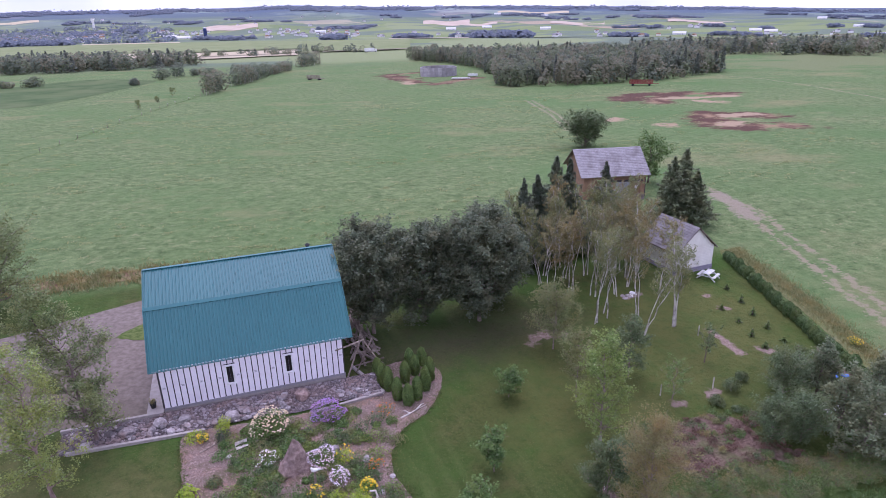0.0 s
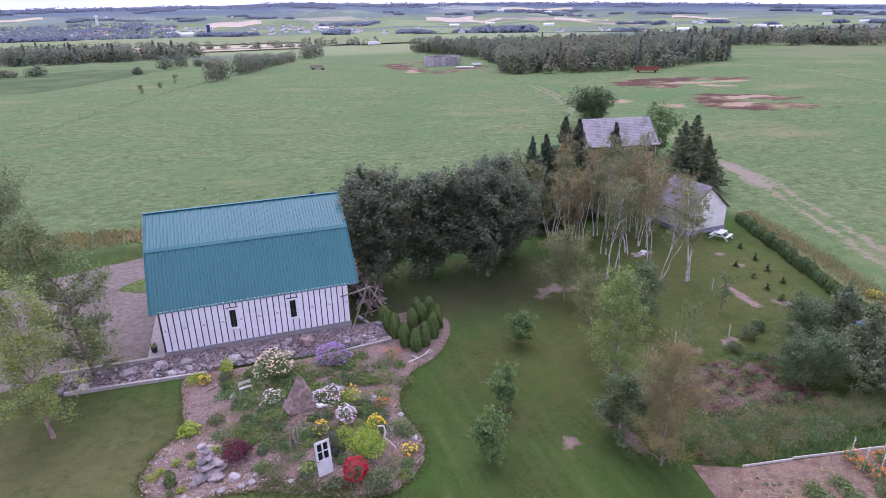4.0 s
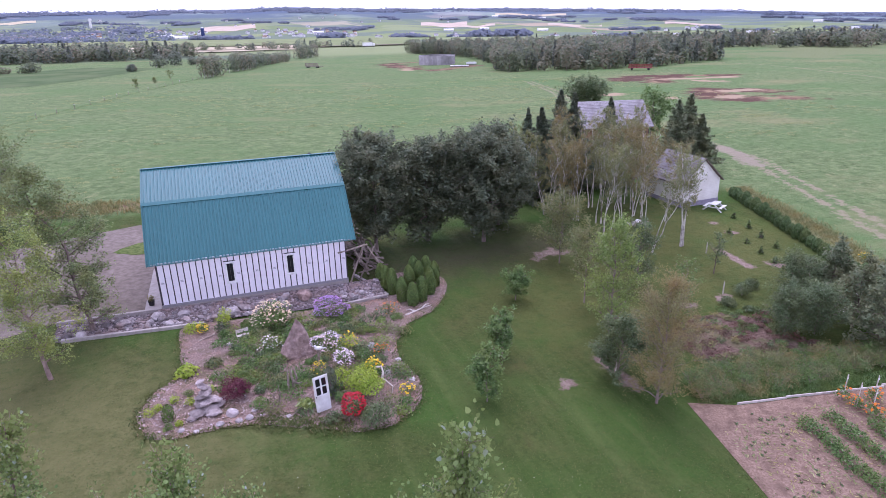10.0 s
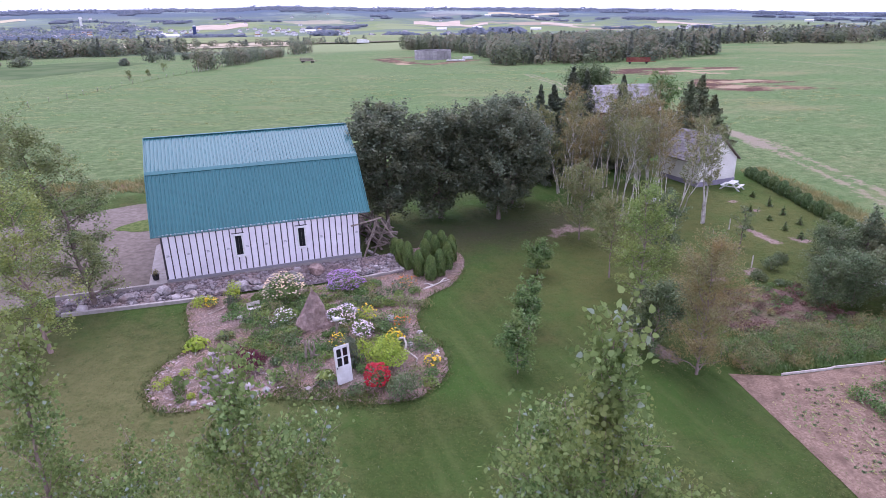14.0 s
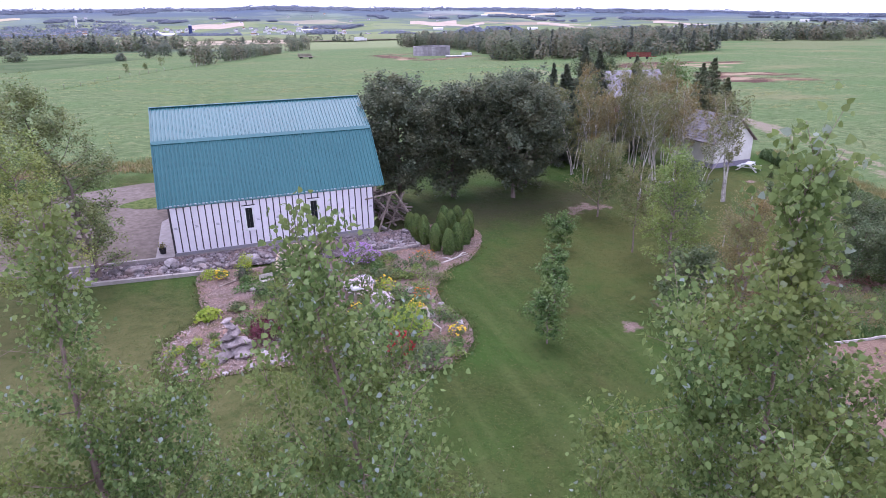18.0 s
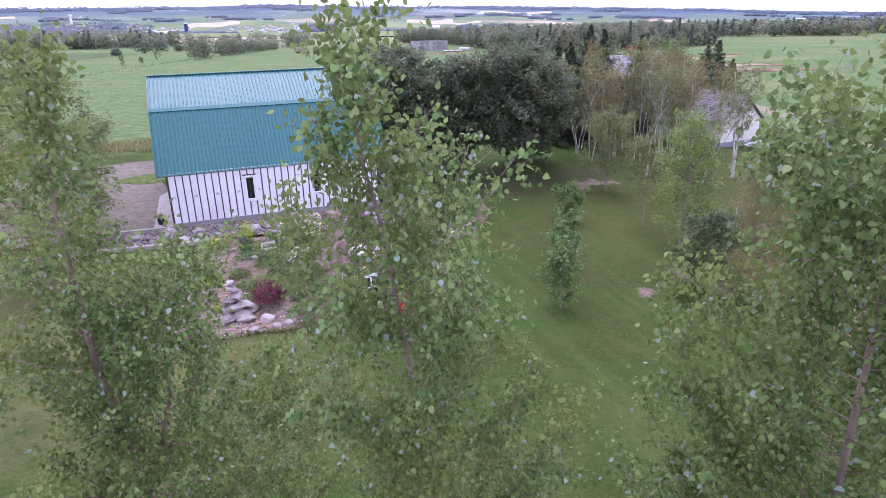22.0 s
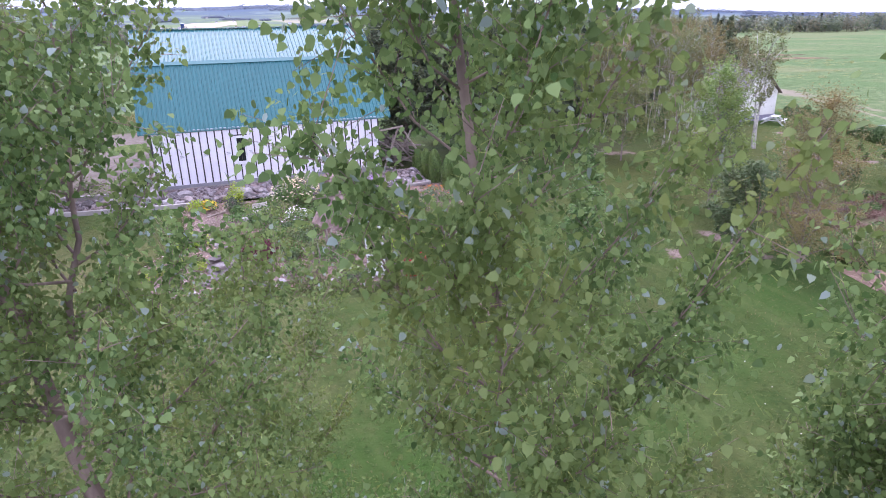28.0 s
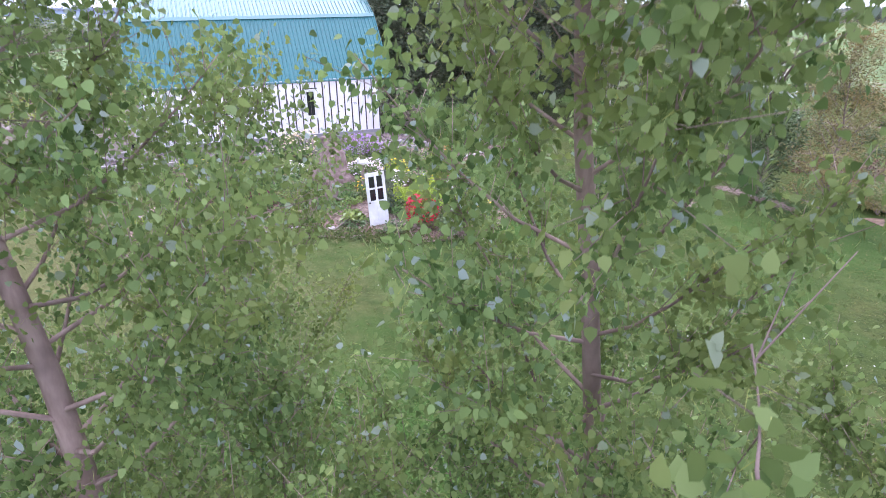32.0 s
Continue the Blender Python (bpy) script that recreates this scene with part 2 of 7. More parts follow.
M["wood_spruce"] = foliage("far_spruce_needles", (0.060, 0.082, 0.062), (0.108, 0.134, 0.098), None, 1, 0.15)
M["gold_leaf"] = foliage("golden_leaves", (0.20, 0.31, 0.032), (0.42, 0.56, 0.090), None, 1, 0.35)
M["purple_leaf"] = foliage("purple_leaves", (0.075, 0.018, 0.032), (0.19, 0.045, 0.07), None, 1, 0.2)
M["violet"] = foliage("violet_petals", (0.26, 0.13, 0.42), (0.46, 0.30, 0.62), None, 1, 0.2)
M["white_bloom"] = foliage("white_petals", (0.65, 0.63, 0.62), (0.80, 0.78, 0.78), None, 1, 0.2)
M["pink_bloom"] = foliage("pale_pink_petals", (0.52, 0.46, 0.58), (0.78, 0.72, 0.80), None, 1, 0.2)
M["cream_bloom"] = foliage("cream_petals", (0.50, 0.42, 0.28), (0.68, 0.60, 0.45), None, 1, 0.2)
M["yellow"] = foliage("yellow_petals", (0.60, 0.42, 0.01), (0.75, 0.58, 0.03), None, 1, 0.2)
M["orange"] = foliage("orange_petals", (0.50, 0.12, 0.02), (0.65, 0.25, 0.02), None, 1, 0.2)
M["red"] = foliage("scarlet_petals", (0.28, 0.008, 0.020), (0.46, 0.018, 0.038), None, 1, 0.2)
M["straw"] = foliage("dry_straw_blades", (0.185, 0.195, 0.078), (0.36, 0.35, 0.17), (0.15, 0.20, 0.07), 0.6, 0.3)
M["tuft"] = foliage("coarse_grass_blades", (0.19, 0.225, 0.080), (0.40, 0.405, 0.19), None, 1, 0.45)
M["blade"] = foliage("lawn_grass_blades", (0.050, 0.080, 0.018), (0.124, 0.154, 0.042), (0.20, 0.17, 0.075), 0.93, 0.3)
M["chip"] = foliage("bark_chip", (0.13, 0.085, 0.070), (0.47, 0.365, 0.325), None, 1, 0.0, 0.9)
M["pebble"] = foliage("pale_pebble", (0.24, 0.205, 0.205), (0.48, 0.43, 0.44), None, 1, 0.0, 0.9)
M["chipstone"] = foliage("grey_stone_chip", (0.09, 0.078, 0.08), (0.33, 0.29, 0.30), None, 1, 0.0, 0.9)
# distance haze is put into this leaf colour as a blue tint
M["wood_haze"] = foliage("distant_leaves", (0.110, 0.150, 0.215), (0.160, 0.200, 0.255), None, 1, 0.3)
M["strawsoil"] = surface("dry_grass_mat", (0.115, 0.125, 0.052), (0.195, 0.19, 0.092), 2, (0.14, 0.17, 0.065), 0.4, rough=0.95, bump=0.5, dist=0.1, spec=0.03)
M["track"] = surface("worn_track", (0.24, 0.20, 0.155), (0.36, 0.30, 0.24), 1.2, (0.13, 0.17, 0.075), 0.35, rough=0.95, bump=0.3, spec=0.03)
M["tank"] = surface("grey_tank_concrete", (0.30, 0.28, 0.29), (0.40, 0.38, 0.39), 0.6, (0.24, 0.22, 0.23), 0.2, rough=0.85, bump=0.2, vary=0.15)
M["lavender"] = surface("lavender_concrete", (0.24, 0.22, 0.28), (0.32, 0.29, 0.36), 3, rough=0.85, bump=0.2)
M["brownboard_b"] = surface("brown_boards", (0.20, 0.12, 0.075), (0.30, 0.19, 0.115), 2.5, (0.15, 0.09, 0.06), 0.6, rough=0.85, bump=0.3, vary=0.25, stretch=(1, 1, 0.3))
M["bluetarp"] = plain("blue_tarpaulin", (0.10, 0.22, 0.55))
M["tarp"] = plain("pale_tarpaulin", (0.45, 0.45, 0.50), vary=0.2, scale=1.5)
M["slate"] = plain("grey_roofing", (0.17, 0.16, 0.18))
M["tinroof"] = plain("pale_tin_roof", (0.55, 0.56, 0.60), rough=0.4)
M["silo_blue"] = plain("dark_blue_enamel", (0.03, 0.05, 0.14), rough=0.4)
M["hay"] = surface("cut_hay_field", (0.42, 0.365, 0.25), (0.50, 0.44, 0.31), 0.05, rough=0.95, bump=0, spec=0.03)
M["pinkfield"] = surface("ripe_grain_field", (0.42, 0.345, 0.275), (0.49, 0.41, 0.335), 0.02, rough=0.95, bump=0, spec=0.03)
M["stubble"] = surface("pale_brown_stubble", (0.30, 0.28, 0.22), (0.37, 0.34, 0.27), 0.05, rough=0.95, bump=0, spec=0.03)
M["crop"] = surface("dark_green_crop", (0.066, 0.106, 0.044), (0.098, 0.142, 0.062), 0.12, (0.12, 0.15, 0.07), 0.03, rough=0.95, bump=0, spec=0.03)
M["meadow"] = surface("pale_green_meadow", (0.175, 0.215, 0.10), (0.225, 0.255, 0.13), 0.05, rough=0.95, bump=0, spec=0.03)
M["tanpasture"] = surface("tan_green_pasture", (0.13, 0.172, 0.075), (0.19, 0.22, 0.105), 0.8, (0.20, 0.205, 0.11), 0.04, rough=0.95, bump=0.3, dist=0.1, spec=0.03)
# darker far leaves, greyed towards blue by haze in the base colour
M["wood_haze_deep"] = foliage("distant_dark_leaves", (0.105, 0.145, 0.150), (0.155, 0.205, 0.195), None, 1, 0.3)


# ---- building blocks ----
def link_mesh(name, verts, faces, material, parent=None, label="", smooth=False):
    me = bpy.data.meshes.new(name)
    me.from_pydata(verts, [], faces)
    if material:
        me.materials.append(material)
    if smooth:
        me.shade_smooth()
    ob = new(name, me)
    if parent:
        ob.parent = parent
    if label:
        ob["label"] = label
    return ob


def part(name, bm, material, parent=None, label="", smooth=False):
    me = bpy.data.meshes.new(name)
    bm.to_mesh(me)
    bm.free()
    me.materials.append(material)
    if smooth:
        me.shade_smooth()
    ob = new(name, me)
    if parent:
        ob.parent = parent
    if label:
        ob["label"] = label
    return ob


def twin(ob, m, parent=None):
    """Another object on the same mesh."""
    o = new(ob.name.split(".")[0], ob.data)
    o.matrix_basis = m
    o.parent = parent if parent else ob.parent
    return o


def thing(name, x, y, z, label, category, group="", kind="", rz=0):
    e = new(name)
    e.empty_display_size = 0.2
    e.matrix_basis = pose(x, y, z, 0, 0, rz)
    return tagged(e, label, category, group, kind)


def box(bm, x0, x1, y0, y1, z0, z1, bevel=0.0, m=None):
    r = bmesh.ops.create_cube(bm, size=1)["verts"]
    bmesh.ops.transform(bm, verts=r, matrix=Matrix.Translation(((x0 + x1) / 2, (y0 + y1) / 2, (z0 + z1) / 2)) @ Matrix.Diagonal((x1 - x0, y1 - y0, z1 - z0, 1)))
    if bevel:
        e = list({e for v in r for e in v.link_edges})
        r = list({v for f in bmesh.ops.bevel(bm, geom=e, offset=bevel, segments=1, affect="EDGES")["faces"] for v in f.verts} | {v for v in r if v.is_valid})
    if m:
        bmesh.ops.transform(bm, verts=r, matrix=m)
    return bm


def beam(bm, a, b, w=0.05, h=0.05):
    """A squared timber from a to b."""
    a, b = Vector(a), Vector(b)
    d = b - a
    m = Matrix.Translation((a + b) / 2) @ d.to_track_quat("Z", "Y").to_matrix().to_4x4()
    return box(bm, -w / 2, w / 2, -h / 2, h / 2, -d.length / 2, d.length / 2, 0, m)


def tube(V, F, pts, radii, sides=6):
    """Adds a tapering tube along pts to the lists V and F."""
    base = len(V)
    n = len(pts)
    for i, p in enumerate(pts):
        d = pts[min(i + 1, n - 1)] - pts[max(i - 1, 0)]
        d = d / (np.linalg.norm(d) + 1e-9)
        a = np.cross(d, (0.31, 0.95, 0.05) if abs(d[1]) < 0.9 else (1.0, 0.0, 0.0))
        a /= np.linalg.norm(a)
        b = np.cross(d, a)
        for k in range(sides):
            w = 2 * math.pi * k / sides
            V.append(tuple(p + radii[i] * (math.cos(w) * a + math.sin(w) * b)))
    for i in range(n - 1):
        for k in range(sides):
            k2 = (k + 1) % sides
            F.append((base + i * sides + k, base + i * sides + k2, base + (i + 1) * sides + k2, base + (i + 1) * sides + k))
    F.append(tuple(base + (n - 1) * sides + k for k in range(sides)))


LEAF = {  # outlines across (u) and along (v) the blade
    "diamond": np.array([(0, -0.5), (0.34, 0.0), (0, 0.5), (-0.34, 0.0)]),
    "poplar": np.array([(0, -0.5), (0.40, -0.32), (0.36, 0.08), (0, 0.55), (-0.36, 0.08), (-0.40, -0.32)]),
    "needle": np.array([(0.12, -0.5), (0.12, 0.5), (-0.12, 0.5), (-0.12, -0.5)]),
    "reed": np.array([(0.065, -0.5), (0.045, 0.15), (0.0, 0.5), (-0.045, 0.15), (-0.065, -0.5)]),
    "stalk": np.array([(0.022, -0.5), (0.012, 0.5), (-0.012, 0.5), (-0.022, -0.5)]),
    "petal": np.array([(0.0, -0.5), (0.43, -0.25), (0.43, 0.25), (0.0, 0.5), (-0.43, 0.25), (-0.43, -0.25)]),
}


def leaf_mesh(name, P, size, material, parent, rng, shape="diamond", flat=0.35, along=None, label="", facing=None, loose=0.45):
    """One mesh of many blades at the points P. flat: how far they turn their faces up; along: the way their length points."""
    P = np.asarray(P, float)
    n = len(P)
    nor = rng.normal(size=(n, 3))
    if facing is None:
        nor[:, 2] = np.abs(nor[:, 2]) + flat * 2
    else:
        nor = np.asarray(facing, float) + loose * nor
    nor /= np.linalg.norm(nor, axis=1)[:, None]
    v = rng.normal(size=(n, 3)) if along is None else np.asarray(along, float) + 0.25 * rng.normal(size=(n, 3))
    u = np.cross(v, nor)
    u /= np.linalg.norm(u, axis=1)[:, None] + 1e-9
    v = np.cross(nor, u)
    s = (np.asarray(size) * rng.uniform(0.65, 1.25, n))[:, None]
    o = LEAF[shape]
    k = len(o)
    verts = np.empty((n, k, 3))
    for i, (a, b) in enumerate(o):
        verts[:, i] = P + s * (a * u + b * v + (0.18 * abs(a) - 0.10 * b * b) * nor)
    me = bpy.data.meshes.new(name)
    me.vertices.add(n * k)
    me.vertices.foreach_set("co", verts.reshape(-1).astype(np.float32))
    me.loops.add(n * k)
    me.loops.foreach_set("vertex_index", np.arange(n * k, dtype=np.int32))
    me.polygons.add(n)
    me.polygons.foreach_set("loop_start", np.arange(0, n * k, k, dtype=np.int32))
    me.polygons.foreach_set("loop_total", np.full(n, k, dtype=np.int32))
    me.materials.append(material)
    me.update(calc_edges=True)
    ob = new(name, me)
    if parent:
        ob.parent = parent
    if label:
        ob["label"] = label
    return ob


def unit(v):
    return v / (np.linalg.norm(v) + 1e-9)


CROWN = {  # radius of the crown along its height, 0 at its foot, 1 at its tip
    "oval": lambda s: math.sqrt(max(0.0, 1 - (2 * s - 0.85) ** 2 / 1.35)) * (1 - 0.35 * s),
    "round": lambda s: math.sqrt(max(0.02, 1 - (2 * s - 0.9) ** 2)) ** 0.8,
    "cone": lambda s: 1.0 - 0.93 * s,
    "taper": lambda s: (1 - s) ** 0.65 * (0.55 + 0.45 * min(1, 5 * s)),
    "column": lambda s: (1 - s ** 3) * (0.65 + 0.35 * min(1, 4 * s)),
}


def branching_tree(name, label, x, y, h, radius, leaf, bark, z0=0.25, shape="oval", limbs=26, leaves=9000, size=0.09, clump=0.35,
                   rise=0.7, trunk_r=0.09, lean=(0, 0), bend=0.15, seed=1, blade="diamond", stems=1, group="", category="tree", inner=0.25, twigs=2, base=None, spread=0.0, flat=0.35, forks=None, fork=0.45, hang=0.0, curve=(1.2, 1.2)):
    """A broadleaf tree: a tapered trunk with limbs and twigs, and clumps of leaves along them."""
    rng = np.random.default_rng(seed)
    zb = ground(x, y) if base is None else base
    t = thing(name, x, y, zb - 0.04, label, category, group)
    V, F, L, W = [], [], [], []
    for st in range(stems):
        off = np.array([rng.normal(0, 0.25), rng.normal(0, 0.25), 0]) * (stems > 1 and not forks)
        hh = h * (1 if st == 0 else rng.uniform(0.75, 0.97))
        out = np.array([rng.normal(0, 1), rng.normal(0, 1), 0]) * spread * hh
        top = np.array([lean[0], lean[1], 0.0]) + out
        wob = rng.normal(0, bend, (9, 2))
        tp = []
        for i in range(9):
            s = i / 8
            p = off + np.array([top[0] * s ** curve[0], top[1] * s ** curve[1], hh * s])
            p[:2] += wob[i if not forks or s > fork else 0] * s
            if forks and s > fork:
                p[:2] += np.array(forks[st]) * (s - fork) / (1 - fork)
            tp.append(p)
        tr = [trunk_r * (1.25 if i == 0 else 1) * (1 - 0.9 * (i / 8) ** 0.9) for i in range(9)]
        tube(V, F, tp, tr, 8)
        tp = np.array(tp)
        nl = max(5, limbs // stems)
        for j in range(nl):
            s = z0 + (1 - z0) * ((j + rng.uniform(0, 1)) / nl) ** 0.95
            s = min(s, 0.985)
            k = min(7, int(s * 8))
            foot = tp[k] + (tp[k + 1] - tp[k]) * (s * 8 - k)
            cs = (s - z0) / (1 - z0)
            reach = radius * CROWN[shape](cs) * rng.uniform(0.7, 1.12) / (1 if stems == 1 else 1.35)
            az = j * 2.39996 + rng.uniform(-0.5, 0.5) + st
            up = rise * rng.uniform(0.6, 1.3)
            d = np.array([math.cos(az), math.sin(az), up])
            ln = reach * math.sqrt(1 + up * up * 0.5)
            pts = [foot]
            for q in range(4):
                d = unit(d + rng.normal(0, 0.16, 3) + np.array([0, 0, 0.05]))
                pts.append(pts[-1] + d * ln / 4)
            r0 = max(0.008, tr[k] * 0.45)
            tube(V, F, pts, [r0, r0 * 0.75, r0 * 0.5, r0 * 0.32, 0.006], 5)
            pts = np.array(pts)
            ends = [(pts, 1.0)]
            for q in range(twigs):
                b = pts[rng.integers(1, 4)]
                dd = unit(d + rng.normal(0, 0.75, 3))
                tl = ln * rng.uniform(0.25, 0.5)
                tw = np.array([b, b + dd * tl * 0.5, b + dd * tl + np.array([0, 0, 0.05 * tl])])
                tube(V, F, list(tw), [r0 * 0.35, r0 * 0.22, 0.004], 4)
                ends.append((tw, 0.5))
            for ep, w in ends:
                L.append(ep)
                W.append(w * (0.25 + reach))
    W = np.array(W) / sum(W)
    counts = rng.multinomial(leaves, W)
    P = []
    for ep, c in zip(L, counts):
        if not c:
            continue
        m = len(ep) - 1
        s = inner + (1 - inner) * rng.uniform(0, 1, c) ** 0.8
        f = s * m
        k = np.minimum(f.astype(int), m - 1)
        q = ep[k] + (ep[k + 1] - ep[k]) * (f - k)[:, None]
        cl = rng.normal(0, 1, (max(1, c // 25), 3)) * clump
        q = q + cl[rng.integers(0, len(cl), c)] * 0.8 + rng.normal(0, 1, (c, 3)) * clump * 0.45
        P.append(q)
    P = np.concatenate(P)
    P = P[P[:, 2] > 0.15]
    link_mesh("trunk", V, F, M[bark], t, smooth=True)
    leaf_mesh("crown", P, size, M[leaf], t, rng, blade, flat=flat, along=rng.normal(0, 1 - hang, (len(P), 3)) + np.array([0, 0, -2 * hang]) if hang else None)
    return t


def conifer(name, label, x, y, h, radius, leaf="spruce", n=4200, size=0.3, seed=1, z0=0.06, droop=0.25, tiers=17, group="", base=None, lush=1.0):
    """A spruce or pine: whorls of boughs set with sprays of needles."""
    rng = np.random.default_rng(seed)
    t = thing(name, x, y, (ground(x, y) if base is None else base) - 0.04, label, "tree", group)
    V, F, P, A = [], [], [], []
    tube(V, F, [np.array([0, 0, z]) for z in (0, h * 0.35, h * 0.7, h)], [0.02 * h, 0.014 * h, 0.008 * h, 0.004], 7)
    per = n / (tiers * 7)
    for i in range(tiers):
        s = (i + 0.4) / tiers
        z = h * (z0 + (1 - z0) * s)
        r = radius * (1 - s) ** 0.86 * lush + 0.03
        for k in range(max(4, int(9 - 4 * s))):
            az = k * 2.39996 + i * 1.1 + rng.uniform(-0.3, 0.3)
            rr = r * rng.uniform(0.55, 1.25)
            d = np.array([math.cos(az), math.sin(az), 0])
            a = np.array([0, 0, z])
            b = a + d * rr * 0.55 + np.array([0, 0, -droop * rr * 0.35])
            c = a + d * rr + np.array([0, 0, -droop * rr * 0.55])
            tube(V, F, [a, b, c], [0.012 * (1 - s) * 3 + 0.008, 0.012, 0.004], 4)
            m = int(per * (0.5 + 1.6 * (1 - s)))
            u = rng.uniform(0.08, 1, m)
            q = np.where(u[:, None] < 0.55, a + (b - a) * (u / 0.55)[:, None], b + (c - b) * ((u - 0.55) / 0.45)[:, None])
            side = np.array([-d[1], d[0], 0])
            wd = rng.uniform(-1, 1, m)
            q = q + side * (wd * 0.30 * rr * (1.1 - u))[:, None] + np.array([0, 0, 1]) * rng.normal(0, 0.05 + 0.02 * h, m)[:, None] * 0.5
            P.append(q)
            A.append(np.tile(d, (m, 1)) + side * wd[:, None] * 0.8 + np.array([0, 0, -0.15]))
    link_mesh("trunk", V, F, M["bark"], t, smooth=True)
    leaf_mesh("crown", np.concatenate(P), size, M[leaf], t, rng, "diamond", flat=0.7, along=np.concatenate(A))
    return t


def shrub(name, label, x, y, r, h, leaf="green_leaf", n=700, size=0.09, bloom=None, nb=0, bsize=0.06, seed=1, category="shrub", group="", stems=9, ry=None, flower_name="bloom", upright=0.4, base=None):
    """A bush: stems from one foot, leaves over and through a rounded crown, blooms on its top."""
    rng = np.random.default_rng(seed)
    ry = ry or r
    t = thing(name, x, y, (ground(x, y) + bed_rise(x, y) if base is None else base) - 0.02, label, category, group)
    V, F = [], []
    for i in range(stems):
        az, w = rng.uniform(0, 6.28), rng.uniform(0.2, 0.85)
        e = np.array([math.cos(az) * r * w, math.sin(az) * ry * w, h * rng.uniform(0.6, 0.95)])
        m = e * np.array([0.35, 0.35, 0.55])
        tube(V, F, [np.zeros(3), m, e], [0.018 * h + 0.004, 0.010 * h + 0.003, 0.003], 4)
    link_mesh("stem", V, F, M["twig"], t)["kind"] = "stuff"

    def cloud(c, lo):
        d = rng.normal(size=(c, 3))
        d[:, 2] = np.abs(d[:, 2]) * 1.1 - 0.25
        d /= np.linalg.norm(d, axis=1)[:, None]
        k = max(3, c // 40)
        lump = 1 + 0.22 * np.sin(d @ rng.normal(0, 3.2, (3, 3))).sum(1) / 1.7
        q = d * (lump * rng.uniform(lo, 1.0, c) ** 0.45)[:, None] * np.array([r, ry, h * 0.62]) + np.array([0, 0, h * 0.40])
        return q[q[:, 2] > 0.015]
    q = cloud(n, 0.1)
    leaf_mesh("foliage", q, size, M[leaf], t, rng, "diamond", facing=q / np.array([r, ry, h]) + np.array([0, 0, 0.15]), loose=0.6)["kind"] = "stuff"
    if bloom:
        q = cloud(int(nb * 1.6), 0.8)
        q = q[q[:, 2] > h * 0.35][:nb] * np.array([1.05, 1.05, 1.04])
        leaf_mesh(flower_name, q, bsize, M[bloom], t, rng, "petal", flat=1.2)["kind"] = "stuff"
    return t


# ---- the lie of the land ----
SKYLINE = [(-180, 0.3), (-60, 0.6), (-15, 0.9), (-7, 0.89), (1, 0.87), (6.7, 0.99), (11, 0.82), (15, 0.69), (20, 0.62), (25, 0.53), (34, 0.23), (43, -0.09), (53, -0.56), (90, -0.6), (180, 0.3)]


def bed_rise(x, y):
    """The flower bed is heaped a little above the lawn."""
    return 0.22 * math.exp(-((x - 8) / 5.0) ** 2 - ((y + 9) / 4.5) ** 2)


def ground(x, y):
    yy = 60 * math.tanh(y / 60) if y < 0 else 10 * (1 - math.exp(-y / 10))
    z = -0.345 - 1.45 * math.tanh(x / 50) + 0.036 * yy
    if y > 40:
        z -= 0.018 * min(y - 40, 430)
    r = math.hypot(x - 5, y + 42)
    if r > 430:
        az = math.degrees(math.atan2(x - 5, y + 42))
        el = np.interp(az, [a for a, _ in SKYLINE], [e for _, e in SKYLINE])
        tilt = 0.0105 * (20 - max(-40, min(80, az)))
        s = min(1, (r - 430) / 900)
        s = s * s * (3 - 2 * s)
        zv = 17.8 + r * math.tan(radians(-1.75 + 0.9 * tilt * 1.6)) if r < 1900 else 0
        base = 17.8 + min(r, 1900) * math.tan(radians(-1.80 + 1.4 * tilt))
        z = z * (1 - s) + base * s
        if r > 1900:
            u = min(1, (r - 1900) / 2850)
            zs = 17.8 + 4750 * math.tan(radians(el))
            z = base + (zs - base) * (0.35 * u + 0.65 * u ** 2.2)
            z += 9 * math.sin(az * 0.55 + r * 0.002) * min(1, u * 3) * (1 - u)
    return z


def axis(lo, hi, step, far):
    a = list(np.arange(lo, hi + 0.01, step))
    d, v = step, hi
    while v < far:
        d *= 1.11
        v += d
        a.append(v)
    d, v = step, lo
    while v > -far:
        d *= 1.11
        v -= d
        a.insert(0, v)
    return a


def inside(poly, x, y):
    c = False
    for (x0, y0), (x1, y1) in zip(poly, poly[1:] + poly[:1]):
        if (y0 > y) != (y1 > y) and x < (x1 - x0) * (y - y0) / (y1 - y0) + x0:
            c = not c
    return c


def edge_dist(poly, x, y):
    best = 1e9
    for (x0, y0), (x1, y1) in zip(poly, poly[1:] + poly[:1]):
        dx, dy = x1 - x0, y1 - y0
        t = max(0, min(1, ((x - x0) * dx + (y - y0) * dy) / (dx * dx + dy * dy)))
        best = min(best, math.hypot(x - x0 - t * dx, y - y0 - t * dy))
    return best


YARD = [(-60, -75), (-60, 20), (-14, 23), (-2, 24), (14, 21), (30, 22), (46, 27), (58, 26), (58.5, 10), (54, -4), (51, -15), (46, -40), (46, -75)]
XS, YS = axis(-26, 76, 1.0, 4850), axis(-62, 48, 1.0, 4850)
gv = [(x, y, ground(x, y)) for y in YS for x in XS]
nx = len(XS)
gf = [(j * nx + i, j * nx + i + 1, (j + 1) * nx + i + 1, (j + 1) * nx + i) for j in range(len(YS) - 1) for i in range(nx - 1)]


